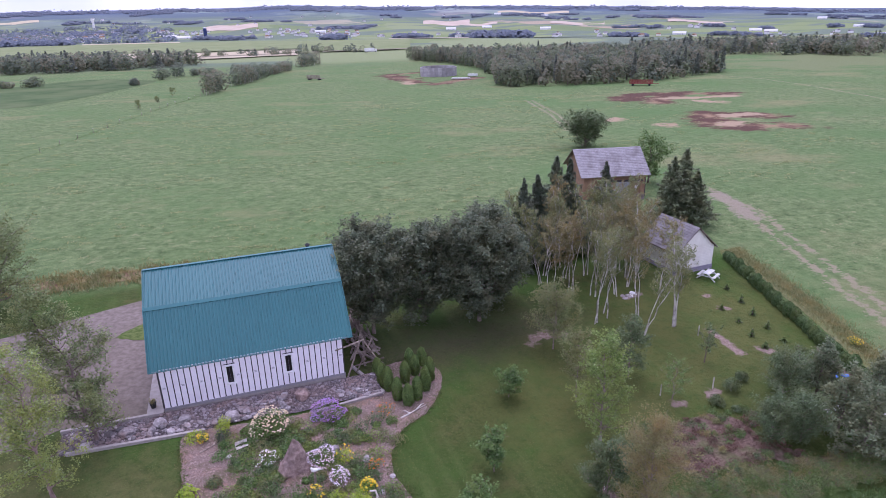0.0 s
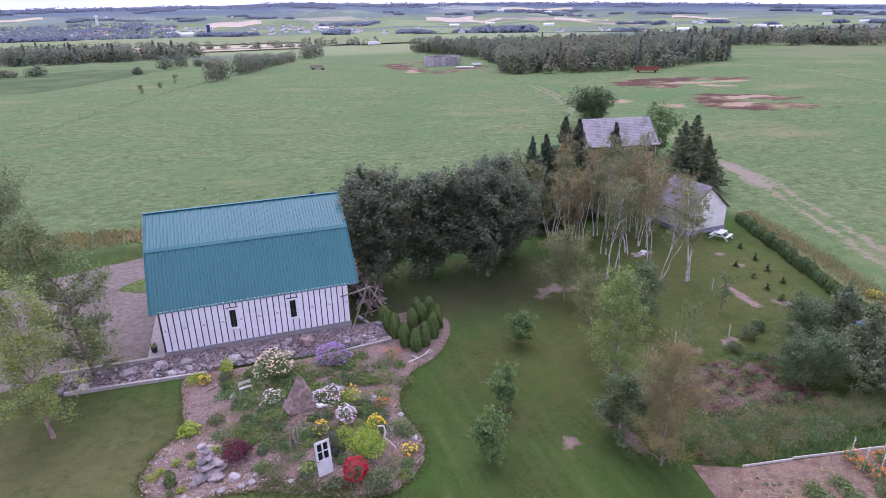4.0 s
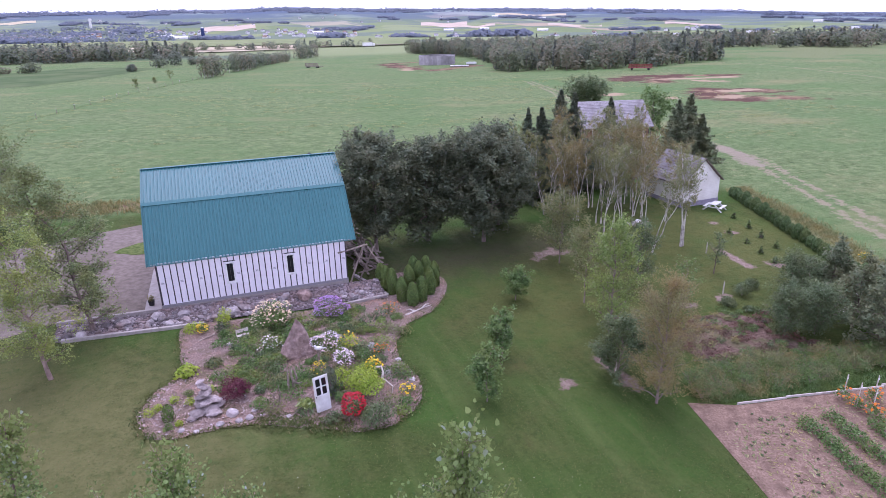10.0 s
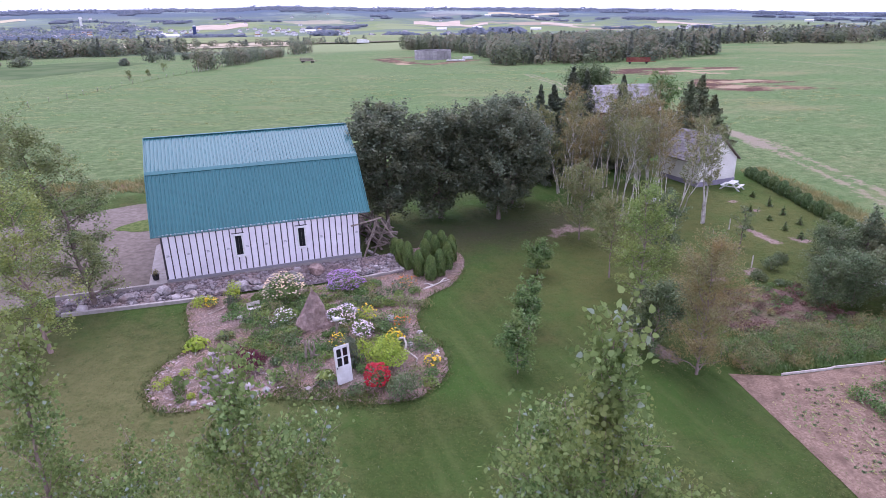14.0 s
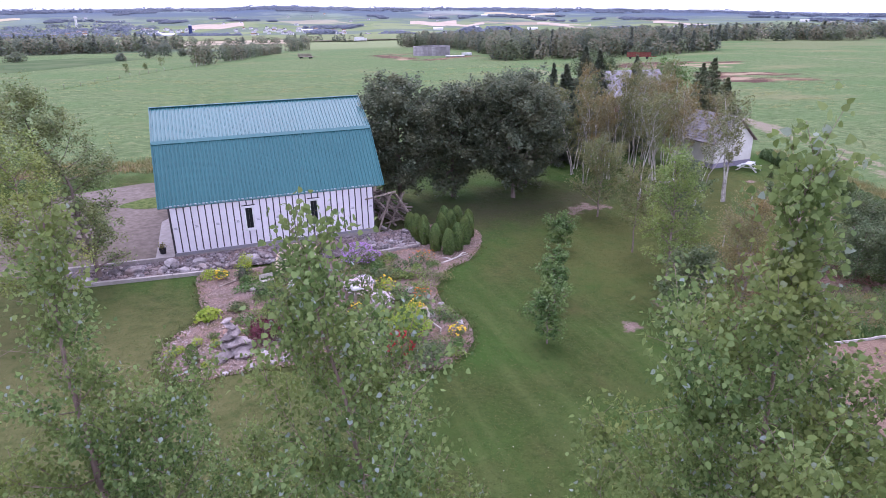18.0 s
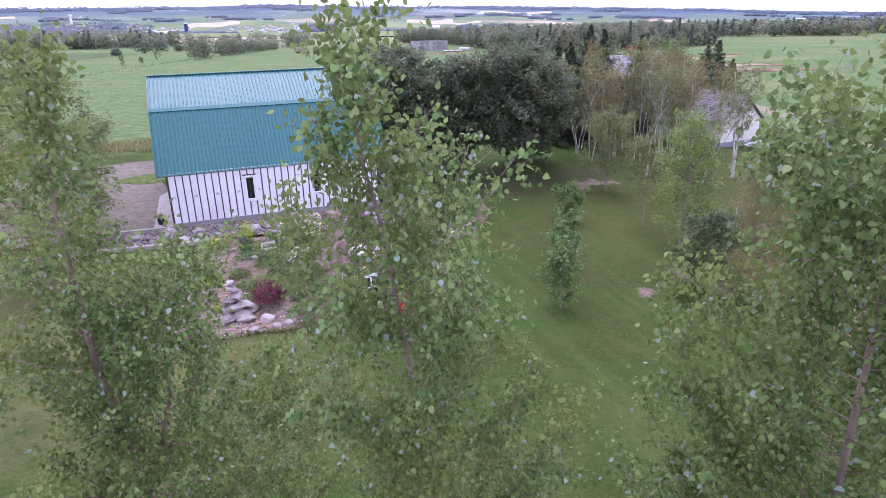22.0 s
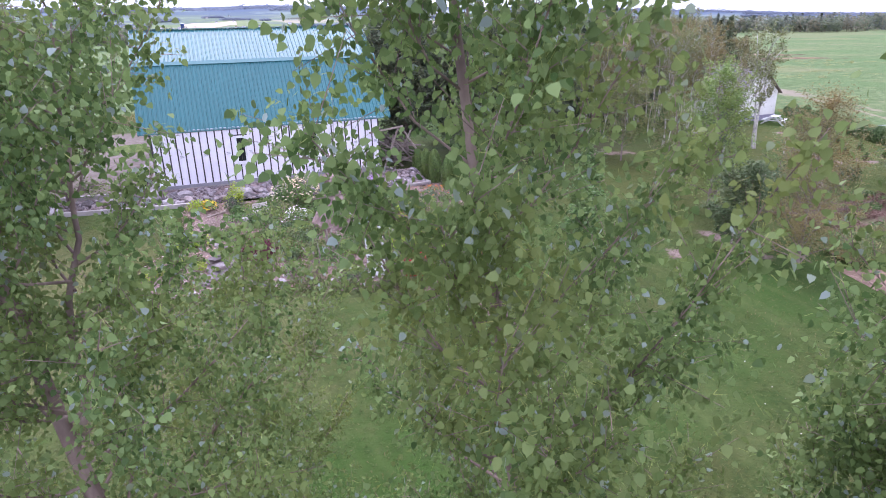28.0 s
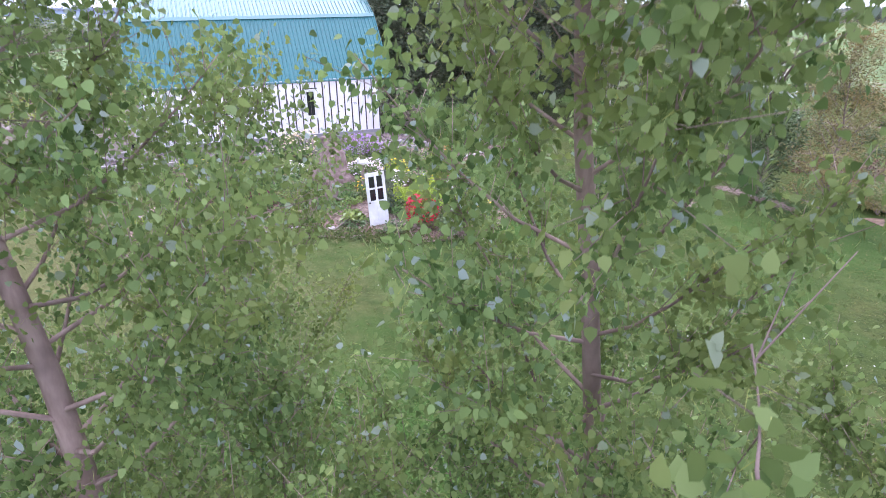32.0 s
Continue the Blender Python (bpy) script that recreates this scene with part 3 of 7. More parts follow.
TRACKS = [(76.0, 34.0, 72.0, 23.0), (72.0, 23.0, 67.0, 11.5), (67.0, 11.5, 61.4, -2.5), (61.4, -2.5, 52, -30), (75.0, 31.0, 73.9, 22.5), (73.9, 22.5, 69.0, 11.0), (69.0, 11.0, 63.4, -3.0), (63.4, -3.0, 54, -30), (84.5, 92, 94.6, 119.5), (94.6, 119.5, 104, 154), (86.6, 91, 96.5, 119), (96.5, 119, 105.5, 152), (217, 190, 219, 168), (219, 168, 213, 143), (213, 143, 194, 93)]
START = [(74.6, 31.0, 73.2, 25.5), (73.2, 25.5, 71.0, 20.5)]
TAN = [(143, 134, 158, 128), (158, 128, 166, 127), (120, 81, 127, 83), (133, 92, 140, 92), (150, 122, 152, 116), (109, 88, 111, 87), (101, 102.5, 104, 102), (88, 240, 90, 252)]
MUD = [(132, 138, 142, 146), (136, 126, 152, 142), (150, 146, 170, 133), (121, 84, 131, 98), (130, 97, 141, 88), (122, 77, 134, 73), (94, 245, 94, 296), (98, 232, 126, 252), (96, 302, 112, 306)]
PATCHES = [(44.3, -2.8, 43.9, -6.3), (45.9, -6.6, 46.6, -7.0), (37.6, -10.2, 38.2, -10.2), (48.5, 2.9, 48.7, 2.9), (48.2, 0.3, 48.6, 0.1), (21.5, -16.2, 21.8, -16.2), (29.0, 1.4, 31.8, 0.9), (28.2, 0.3, 30.6, 1.9), (25.1, -17.8, 24.7, -14.6), (41.2, 5.2, 42.6, 5.6), (34.5, -10.4, 34.9, -10.4)]

YELLOWED = [(30, -4, 40, -1), (33, -9, 46, -4), (42, 4, 50, 0), (26, -8, 32, -10)]
# bare soil along the maple row, the maples' shade in its colour
SHADED_SOIL = [(17, 1.5, 24, 2.5), (24, 2.5, 31, 4)]
DRY = [(-8, -8, 1, -14), (-7, -12, 0, -17)]


def worn(nt, lines, width, scale, grow=1.0, ragged=1.3, fade=0.15):
    """A ragged band along line segments: how far worn ground or a shaded tone is mixed in."""
    pos = nt.nodes.new("ShaderNodeNewGeometry").outputs["Position"]
    best = None

    def math_node(op, a, b):
        n = nt.nodes.new("ShaderNodeMath")
        n.operation = op
        for s, v in zip(n.inputs, (a, b)):
            if isinstance(v, (int, float)):
                s.default_value = v
            else:
                nt.links.new(v, s)
        return n.outputs[0]

    def vec_node(op, a, b):
        n = nt.nodes.new("ShaderNodeVectorMath")
        n.operation = op
        for s, v in zip(n.inputs, (a, b)):
            if isinstance(v, tuple):
                s.default_value = v
            else:
                nt.links.new(v, s)
        return n

    flat = vec_node("MULTIPLY", pos, (1.0, 1.0, 0.0)).outputs[0]
    for x0, y0, x1, y1 in lines:
        dx, dy = x1 - x0, y1 - y0
        rel = vec_node("SUBTRACT", flat, (x0, y0, 0.0)).outputs[0]
        t = vec_node("DOT_PRODUCT", rel, (dx / (dx * dx + dy * dy), dy / (dx * dx + dy * dy), 0.0)).outputs["Value"]
        t = math_node("MINIMUM", math_node("MAXIMUM", t, 0.0), 1.0)
        sc = nt.nodes.new("ShaderNodeVectorMath")
        sc.operation = "SCALE"
        sc.inputs[0].default_value = (dx, dy, 0.0)
        nt.links.new(t, sc.inputs["Scale"])
        off = vec_node("SUBTRACT", rel, sc.outputs[0]).outputs[0]
        d = vec_node("LENGTH", off, (0.0, 0.0, 0.0)).outputs["Value"]
        best = d if best is None else math_node("MINIMUM", best, d)
    rag = noise_node(nt, scale, 7, 0.25, 0.75, rough=0.7)
    val = math_node("ADD", math_node("DIVIDE", best, width * grow), math_node("MULTIPLY", rag, ragged))
    r = nt.nodes.new("ShaderNodeMapRange")
    r.inputs[1].default_value, r.inputs[2].default_value = 1.1 + fade, 1.1 - fade
    nt.links.new(val, r.inputs[0])
    return r.outputs[0]


def ground_material():
    m = bpy.data.materials.new("grassland")
    m.use_nodes = True
    nt = m.node_tree
    bsdf = nt.nodes["Principled BSDF"]
    lawn_a = nt.nodes.new("ShaderNodeAttribute")
    lawn_a.attribute_name = "lawn"
    far_a = nt.nodes.new("ShaderNodeAttribute")
    far_a.attribute_name = "far"
    # rough grazed pasture with pale seeded tufts
    past = mix_node(nt, (0.072, 0.116, 0.042), (0.176, 0.234, 0.096), noise_node(nt, 0.7, 10, 0.40, 0.60, rough=0.85))
    past = mix_node(nt, past, (0.33, 0.31, 0.165), noise_node(nt, 0.5, 10, 0.55, 0.66, stretch=(0.8, 1.2, 1), rough=0.9))
    past = mix_node(nt, past, (0.092, 0.168, 0.056), noise_node(nt, 0.03, 5, 0.44, 0.74))
    past = mix_node(nt, past, (0.225, 0.215, 0.105), noise_node(nt, 0.022, 6, 0.54, 0.74, stretch=(1, 1.4, 1), rough=0.7))
    past = mix_node(nt, past, (0.050, 0.078, 0.026), noise_node(nt, 0.28, 10, 0.55, 0.66, rough=0.9))
    # trodden cattle tracks and mud
    past = mix_node(nt, past, (0.155, 0.185, 0.082), worn(nt, [(300, 210, 400, 300)], 75.0, 0.03, ragged=1.2))
    past = mix_node(nt, past, (0.25, 0.225, 0.145), worn(nt, TRACKS, 1.7, 1.1, ragged=1.9))
    past = mix_node(nt, past, (0.26, 0.228, 0.165), worn(nt, START, 2.6, 0.8, ragged=1.2))
    mud = mix_node(nt, (0.095, 0.053, 0.038), (0.30, 0.205, 0.125), noise_node(nt, 0.10, 7, 0.47, 0.60, rough=0.75))
    past = mix_node(nt, past, mud, worn(nt, MUD, 11.0, 0.10))
    past = mix_node(nt, past, (0.335, 0.25, 0.165), worn(nt, TAN, 6.0, 0.16, ragged=1.4))
    # mown lawn, with worn and mossy patches
    lawn = mix_node(nt, (0.026, 0.044, 0.010), (0.092, 0.116, 0.032), noise_node(nt, 5.0, 8, 0.3, 0.7, rough=0.7))
    lawn = mix_node(nt, lawn, (0.130, 0.118, 0.046), noise_node(nt, 0.28, 8, 0.50, 0.80, rough=0.75))
    lawn = mix_node(nt, lawn, (0.052, 0.104, 0.020), noise_node(nt, 0.16, 4, 0.42, 0.64))
    lawn = mix_node(nt, lawn, (0.115, 0.150, 0.046), noise_node(nt, 0.9, 3, 0.50, 0.92, stretch=(1.0, 0.10, 1)))
    lawn = mix_node(nt, lawn, (0.040, 0.072, 0.014), noise_node(nt, 0.7, 3, 0.54, 0.98, stretch=(1.1, 0.12, 1)))
    lawn = mix_node(nt, lawn, (0.142, 0.142, 0.056), worn(nt, DRY, 7.5, 1.2, ragged=1.1, fade=0.6))
    lawn = mix_node(nt, lawn, (0.104, 0.114, 0.034), worn(nt, YELLOWED, 8.0, 0.9, ragged=1.2, fade=0.6))
    # brown soil before the maples, darkened in colour for their shade
    lawn = mix_node(nt, lawn, (0.074, 0.076, 0.036), worn(nt, SHADED_SOIL, 4.5, 0.5, ragged=1.0, fade=0.6))
    bare = mix_node(nt, (0.17, 0.115, 0.095), (0.36, 0.28, 0.24), noise_node(nt, 3.0, 7, 0.35, 0.65, rough=0.75))
    lawn = mix_node(nt, lawn, (0.040, 0.078, 0.018), noise_node(nt, 1.6, 8, 0.52, 0.72, rough=0.8))
    lawn = mix_node(nt, lawn, bare, worn(nt, PATCHES, 0.85, 1.5))
    # the farmed valley: strips of crops, hay and woods
    pos = nt.nodes.new("ShaderNodeNewGeometry").outputs["Position"]
    vm = nt.nodes.new("ShaderNodeVectorMath")
    vm.operation = "MULTIPLY"
    vm.inputs[1].default_value = (0.0052, 0.0021, 0.0)
    nt.links.new(pos, vm.inputs[0])
    vo = nt.nodes.new("ShaderNodeTexVoronoi")
    vo.distance, vo.inputs["Scale"].default_value = "CHEBYCHEV", 1.0
    nt.links.new(vm.outputs[0], vo.inputs["Vector"])
    ramp = nt.nodes.new("ShaderNodeValToRGB")
    ramp.color_ramp.interpolation = "CONSTANT"
    cols = [(0.0, (0.17, 0.22, 0.095)), (0.25, (0.21, 0.25, 0.12)), (0.42, (0.15, 0.20, 0.09)), (0.62, (0.34, 0.31, 0.20)), (0.68, (0.19, 0.235, 0.105)), (0.86, (0.33, 0.27, 0.19)), (0.9, (0.21, 0.25, 0.125))]
    el = ramp.color_ramp.elements
    while len(el) < len(cols):
        el.new(0.5)
    for e, (p, c) in zip(el, cols):
        e.position, e.color = p, (*c, 1)
    sep = nt.nodes.new("ShaderNodeSeparateColor")
    nt.links.new(vo.outputs["Color"], sep.inputs[0])
    nt.links.new(sep.outputs[0], ramp.inputs[0])
    farm = mix_node(nt, ramp.outputs[0], (0.135, 0.175, 0.125), noise_node(nt, 0.004, 4, 0.50, 0.54, stretch=(0.6, 1, 1)))
    # far hills: aerial haze is put into the ground colour as blue
    hill_haze_a = nt.nodes.new("ShaderNodeAttribute")
    hill_haze_a.attribute_name = "hill"
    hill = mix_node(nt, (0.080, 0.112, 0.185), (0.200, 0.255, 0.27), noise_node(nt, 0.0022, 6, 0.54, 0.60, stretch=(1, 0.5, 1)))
    farm = mix_node(nt, farm, hill, hill_haze_a.outputs["Fac"])
    col = mix_node(nt, past, lawn, lawn_a.outputs["Fac"])
    col = mix_node(nt, col, farm, far_a.outputs["Fac"])
    nt.links.new(col, bsdf.inputs["Base Color"])
    bsdf.inputs["Roughness"].default_value, bsdf.inputs["Specular IOR Level"].default_value = 0.95, 0.1
    bump_node(nt, noise_node(nt, 1.6, 9, 0.2, 0.8, rough=0.68), 0.8, 0.25)
    return m


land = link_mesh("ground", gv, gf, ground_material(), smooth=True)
tagged(land, "green pasture and mown lawn rolling to a farmed valley", "ground", kind="structure")
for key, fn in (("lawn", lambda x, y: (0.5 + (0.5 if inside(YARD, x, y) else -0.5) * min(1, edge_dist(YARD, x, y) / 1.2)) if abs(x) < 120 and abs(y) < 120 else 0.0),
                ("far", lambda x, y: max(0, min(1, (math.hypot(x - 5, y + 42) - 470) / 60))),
                # ramp with range that mixes in the haze-blue hill colour
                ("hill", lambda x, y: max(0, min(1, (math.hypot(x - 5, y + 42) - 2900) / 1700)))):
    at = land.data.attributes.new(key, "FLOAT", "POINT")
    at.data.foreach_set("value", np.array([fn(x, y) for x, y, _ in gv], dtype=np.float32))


def smooth_loop(pts, n=8):
    out, k = [], len(pts)
    for i in range(k):
        p0, p1, p2, p3 = (np.array(pts[(i + d) % k], float) for d in (-1, 0, 1, 2))
        for j in range(n):
            t = j / n
            out.append(tuple(0.5 * (2 * p1 + (p2 - p0) * t + (2 * p0 - 5 * p1 + 4 * p2 - p3) * t * t + (3 * p1 - p0 - 3 * p2 + p3) * t ** 3)))
    return out


def drape(name, outline, material, dz, label, category, cell=0.6, rise=None, kind="structure", ragged=0.0):
    """A sheet of ground cover within an outline, lying on the land."""
    xs, ys = [p[0] for p in outline], [p[1] for p in outline]
    bm = bmesh.new()
    rng = random.Random(len(name) + len(outline))
    vs = [bm.verts.new((x + rng.uniform(-ragged, ragged), y + rng.uniform(-ragged, ragged), 0)) for x, y in outline]
    f = bm.faces.new(vs)
    bmesh.ops.triangulate(bm, faces=[f])
    for lo, hi, ax in ((min(xs), max(xs), 0), (min(ys), max(ys), 1)):
        c = lo + cell
        while c < hi:
            no = (1, 0, 0) if ax == 0 else (0, 1, 0)
            co = (c, 0, 0) if ax == 0 else (0, c, 0)
            bmesh.ops.bisect_plane(bm, geom=bm.verts[:] + bm.edges[:] + bm.faces[:], plane_co=co, plane_no=no)
            c += cell
    for v in bm.verts:
        v.co.z = ground(v.co.x, v.co.y) + dz + (rise(v.co.x, v.co.y) if rise else 0)
    bm.normal_update()
    for f in bm.faces:
        if f.normal.z < 0:
            f.normal_flip()
    ob = part(name, bm, material, smooth=True)
    return tagged(ob, label, category, kind=kind)


drape("driveway", [(-0.3, -0.2), (-0.3, 8), (-1.5, 13.2), (14, 13.4), (14, 19.2), (-3.2, 19.8), (-13, 15.6), (-40, 8), (-60, 2), (-60, -9), (-22, -3), (-9, -1.2), (-6.4, 0.2)], M["drive"], 0.02, "packed brown gravel driveway beside the workshop", "driveway", 2.0)
drape("verge", smooth_loop([(-14, 24.5), (-3, 25.6), (8, 25), (8, 28.2), (-3, 28.4), (-15, 27.4)], 4), surface("dry_tall_grass", (0.17, 0.13, 0.06), (0.28, 0.22, 0.11), 3, (0.2, 0.11, 0.08), 0.7, rough=0.95, bump=0.5, dist=0.2), 0.05, "strip of dry brown unmown grass", "grass", 1.5)


# ---- the gambrel workshop ----
def gambrel():
    h = thing("workshop", 0, 0, 0, "white-wrapped workshop with teal metal gambrel roof", "building")
    LX, DY = 12.6, 12.2
    prof = [(-0.06, 2.92), (2.96, 6.28), (6.1, 8.06), (9.24, 6.28), (12.26, 2.92)]
    # walls
    bm = bmesh.new()
    box(bm, 0, LX, 0.0, 0.16, -0.02, 3.0)
    wall = part("wall_front", bm, M["wrap"], h, "white house wrap with dark strapping")
    part("wall_back", box(bmesh.new(), 0, LX, DY - 0.16, DY, -0.02, 3.0), M["wrap"], h)
    for nm, x0 in (("wall_left", 0.0), ("wall_right", LX - 0.16)):
        bm = bmesh.new()
        vs = [(0.165, 0), (DY - 0.165, 0), (DY - 0.165, 2.95), (9.2, 6.1), (6.1, 7.85), (3.0, 6.1), (0.165, 2.95)]
        a = [bm.verts.new((x0, y, z)) for y, z in vs]
        b = [bm.verts.new((x0 + 0.16, y, z)) for y, z in vs]
        bm.faces.new(a), bm.faces.new(b[::-1])
        for i in range(7):
            bm.faces.new((a[i], b[i], b[(i + 1) % 7], a[(i + 1) % 7]))
        bmesh.ops.recalc_face_normals(bm, faces=bm.faces[:])
        part(nm, bm, M["wrap"], h)
    part("foundation", box(bmesh.new(), -0.03, LX + 0.03, -0.03, DY + 0.03, -1.1, -0.02), M["concrete"], h, "pale concrete foundation")
    # strapping, leaving the windows free
    strip = None
    wins = (4.58, 8.62)
    for i in range(32):
        x = 0.03 + i * (LX - 0.06) / 31
        gap = [w for w in wins if abs(x - w) < 0.36]
        for z0, z1 in ([(0.02, 0.92), (2.5, 2.86)] if gap else [(0.02, 2.86)]):
            bm = box(bmesh.new(), x - 0.033, x + 0.033, -0.024, -0.002, z0, z1)
            part("strap", bm, M["batten"], h)
    part("corner_board", box(bmesh.new(), -0.05, -0.003, -0.03, 0.12, 0, 2.9), M["batten"], h, "dark corner board")
    part("sill_board", box(bmesh.new(), 0, LX, -0.035, -0.004, -0.16, 0.0), M["fascia"], h)
    part("soffit_board", box(bmesh.new(), -0.3, LX + 0.5, -0.05, -0.004, 2.86, 2.96), M["fascia"], h)
    for i in range(0, 31, 3):
        x = 0.03 + (i + 0.5) * (LX - 0.06) / 31
        bm = bmesh.new()
        for k in range(3):
            box(bm, x - 0.1 + 0.03 * (k == 1), x + 0.1 - 0.04 * (k == 2), -0.006, -0.003, 1.5 + 0.05 * k, 1.53 + 0.05 * k)
        if not any(abs(x - w) < 0.4 for w in wins):
            part("printed_mark", bm, M["print"], h)
    # windows: tall and narrow, white casing
    for w in wins:
        wd = part("window", box(bmesh.new(), w - 0.2, w + 0.2, -0.012, -0.002, 1.06, 2.36), M["glass_dark"], h, "tall narrow window with white casing")
        for nm, b in (("casing", (w - 0.30, w - 0.2, -0.05, -0.003, 0.98, 2.44)), ("casing", (w + 0.2, w + 0.30, -0.05, -0.003, 0.98, 2.44)),
                      ("casing", (w - 0.2, w + 0.2, -0.05, -0.003, 2.36, 2.44)), ("sill", (w - 0.34, w + 0.34, -0.07, -0.003, 0.90, 0.98)),
                      ("strap", (w - 0.40, w + 0.40, -0.025, -0.003, 2.5, 2.56)), ("mullion", (w - 0.012, w + 0.012, -0.03, -0.013, 1.06, 2.36))):
            part(nm, box(bmesh.new(), *b), M["batten"] if nm in ("strap", "mullion") else M["white_paint"], wd)
    # roof: ribbed steel panels, four slopes
    x0, x1 = -0.52, 13.33
    n = 15
    pw = (x1 - x0) / n
    for si in range(4):
        (ya, za), (yb, zb) = prof[si], prof[si + 1]
        d = Vector((0, yb - ya, zb - za))
        ln = d.length
        d.normalize()
        nrm = Vector((1, 0, 0)).cross(d)
        m = Matrix(((1, d.x, nrm.x, 0), (0, d.y, nrm.y, ya), (0, d.z, nrm.z, za), (0, 0, 0, 1)))
        bm = bmesh.new()
        outline = [(0, 0)]
        for k in range(4):
            c = pw * (k + 0.5) / 4
            outline += [(c - 0.04, 0), (c - 0.022, 0.04), (c + 0.022, 0.04), (c + 0.04, 0)]
        outline += [(pw, 0)]
        o = -0.03 if si in (0, 3) else 0.0
        low = [bm.verts.new((u, 0 + (o if si == 0 else 0), w)) for u, w in outline]
        up = [bm.verts.new((u, ln, w)) for u, w in outline]
        lo2 = [bm.verts.new((u, (o if si == 0 else 0), -0.03)) for u in (0, pw)]
        up2 = [bm.verts.new((u, ln, -0.03)) for u in (0, pw)]
        for k in range(len(outline) - 1):
            bm.faces.new((low[k], low[k + 1], up[k + 1], up[k]))
        bm.faces.new((lo2[0], up2[0], up2[1], lo2[1]))
        bm.faces.new((lo2[0], lo2[1], *low[::-1]))
        bmesh.ops.recalc_face_normals(bm, faces=bm.faces[:])
        first = part("roof_panel", bm, M["metal_roof"], h)
        first.matrix_basis = Matrix.Translation((x0, 0, 0)) @ m
        for k in range(1, n):
            twin(first, Matrix.Translation((x0 + k * pw, 0, 0)) @ m, h)
    for (y, z), nm in zip(prof[1:4], ("roof_seam", "ridge_cap", "roof_seam")):
        bm = bmesh.new()
        box(bm, x0 - 0.01, x1 + 0.01, y - 0.14, y + 0.14, z + 0.015, z + 0.05)
        if nm == "roof_seam":
            bmesh.ops.rotate(bm, verts=bm.verts[:], cent=(0, y, z), matrix=Matrix.Rotation(radians(40 if y < 6 else -40), 3, "X"))
        part(nm, bm, M["metal_roof"], h)
    for x, nm in ((x0 - 0.03, "rake_trim"), (x1, "rake_trim")):
        for (ya, za), (yb, zb) in zip(prof, prof[1:]):
            bm = beam(bmesh.new(), (x + 0.015, ya, za - 0.02), (x + 0.015, yb, zb - 0.02), 0.05, 0.16)
            part(nm, bm, M["metal_roof"], h)
    # small capped roof vent behind the ridge
    bm = bmesh.new()
    bmesh.ops.create_cone(bm, segments=12, radius1=0.13, radius2=0.13, depth=0.9, cap_ends=True, matrix=Matrix.Translation((11.6, 7.6, 7.35)))
    p = part("stove_pipe", bm, M["dark"], h, "black roof vent pipe with cap")
    bm = bmesh.new()
    bmesh.ops.create_cone(bm, segments=12, radius1=0.24, radius2=0.05, depth=0.16, cap_ends=True, matrix=Matrix.Translation((11.6, 7.6, 7.87)))
    part("cap", bm, M["dark"], p)
    return h


def glassy(name, c):
    m = bpy.data.materials.new(name)
    m.use_nodes = True
    b = m.node_tree.nodes["Principled BSDF"]
    b.inputs["Base Color"].default_value, b.inputs["Roughness"].default_value = (*c, 1), 0.08
    b.inputs["Specular IOR Level"].default_value = 0.6
    return m


M["glass_dark"] = glassy("dark_window_glass", (0.015, 0.016, 0.02))
gambrel()

# concrete walk beside the workshop, kerbs of the stone bed
bm = bmesh.new()
box(bm, -1.15, -0.06, -0.25, 9.5, -0.62, -0.10, 0.01)
tagged(part("concrete_walk", bm, M["concrete"]), "pale concrete walk along the gable end", "path", kind="structure")
for nm, a, b in (("kerb_upper", (-6.3, -0.35), (-0.05, -0.22)), ("kerb_lower", (-5.6, -2.75), (2.6, -2.95)), ("kerb_end", (9.8, -3.3), (14.9, -2.5)), ("kerb_side", (14.9, -2.5), (13.4, 1.6))):
    bm = bmesh.new()
    n = 6
    for i in range(n):
        p, q = [(a[0] + (b[0] - a[0]) * s, a[1] + (b[1] - a[1]) * s) for s in (i / n, (i + 0.985) / n)]
        beam(bm, (*p, ground(*p) + (0.12 if nm == "kerb_upper" else 0.05)), (*q, ground(*q) + (0.12 if nm == "kerb_upper" else 0.05)), 0.22, 0.3)
    tagged(part(nm, bm, M["concrete"] if "er" in nm else M["oldwood"]), "pale concrete kerb of the stone bed" if "er" in nm else "weathered timber edging of the stone bed", "kerb", kind="structure")


def stone_bed_z(x, y):
    """The stone bed falls from the foundation to the lower kerb."""
    s = max(0, min(1, (-0.1 - y) / 2.9))
    return (-0.13 - 0.01 * x) * (1 - s) + (ground(x, y) + 0.06) * s


bm = bmesh.new()
SB = [[(-6.2 + i * 0.42, -0.28 + (-2.72 + 0.26 - 0.14 * math.sin(i * 0.4)) * j / 6) for j in range(7)] for i in range(51)]
gvs = [[bm.verts.new((x, y, max(stone_bed_z(x, y) if x > -0.3 else ground(x, y) + 0.05, ground(x, y) + 0.03))) for x, y in row] for row in SB]
for i in range(50):
    for j in range(6):
        bm.faces.new((gvs[i][j], gvs[i][j + 1], gvs[i + 1][j + 1], gvs[i + 1][j]))
stone_bed = tagged(part("stone_bed", bm, M["gravel"], smooth=True), "grey gravel bed strewn with field stones below the wall", "gravel bed", kind="structure")


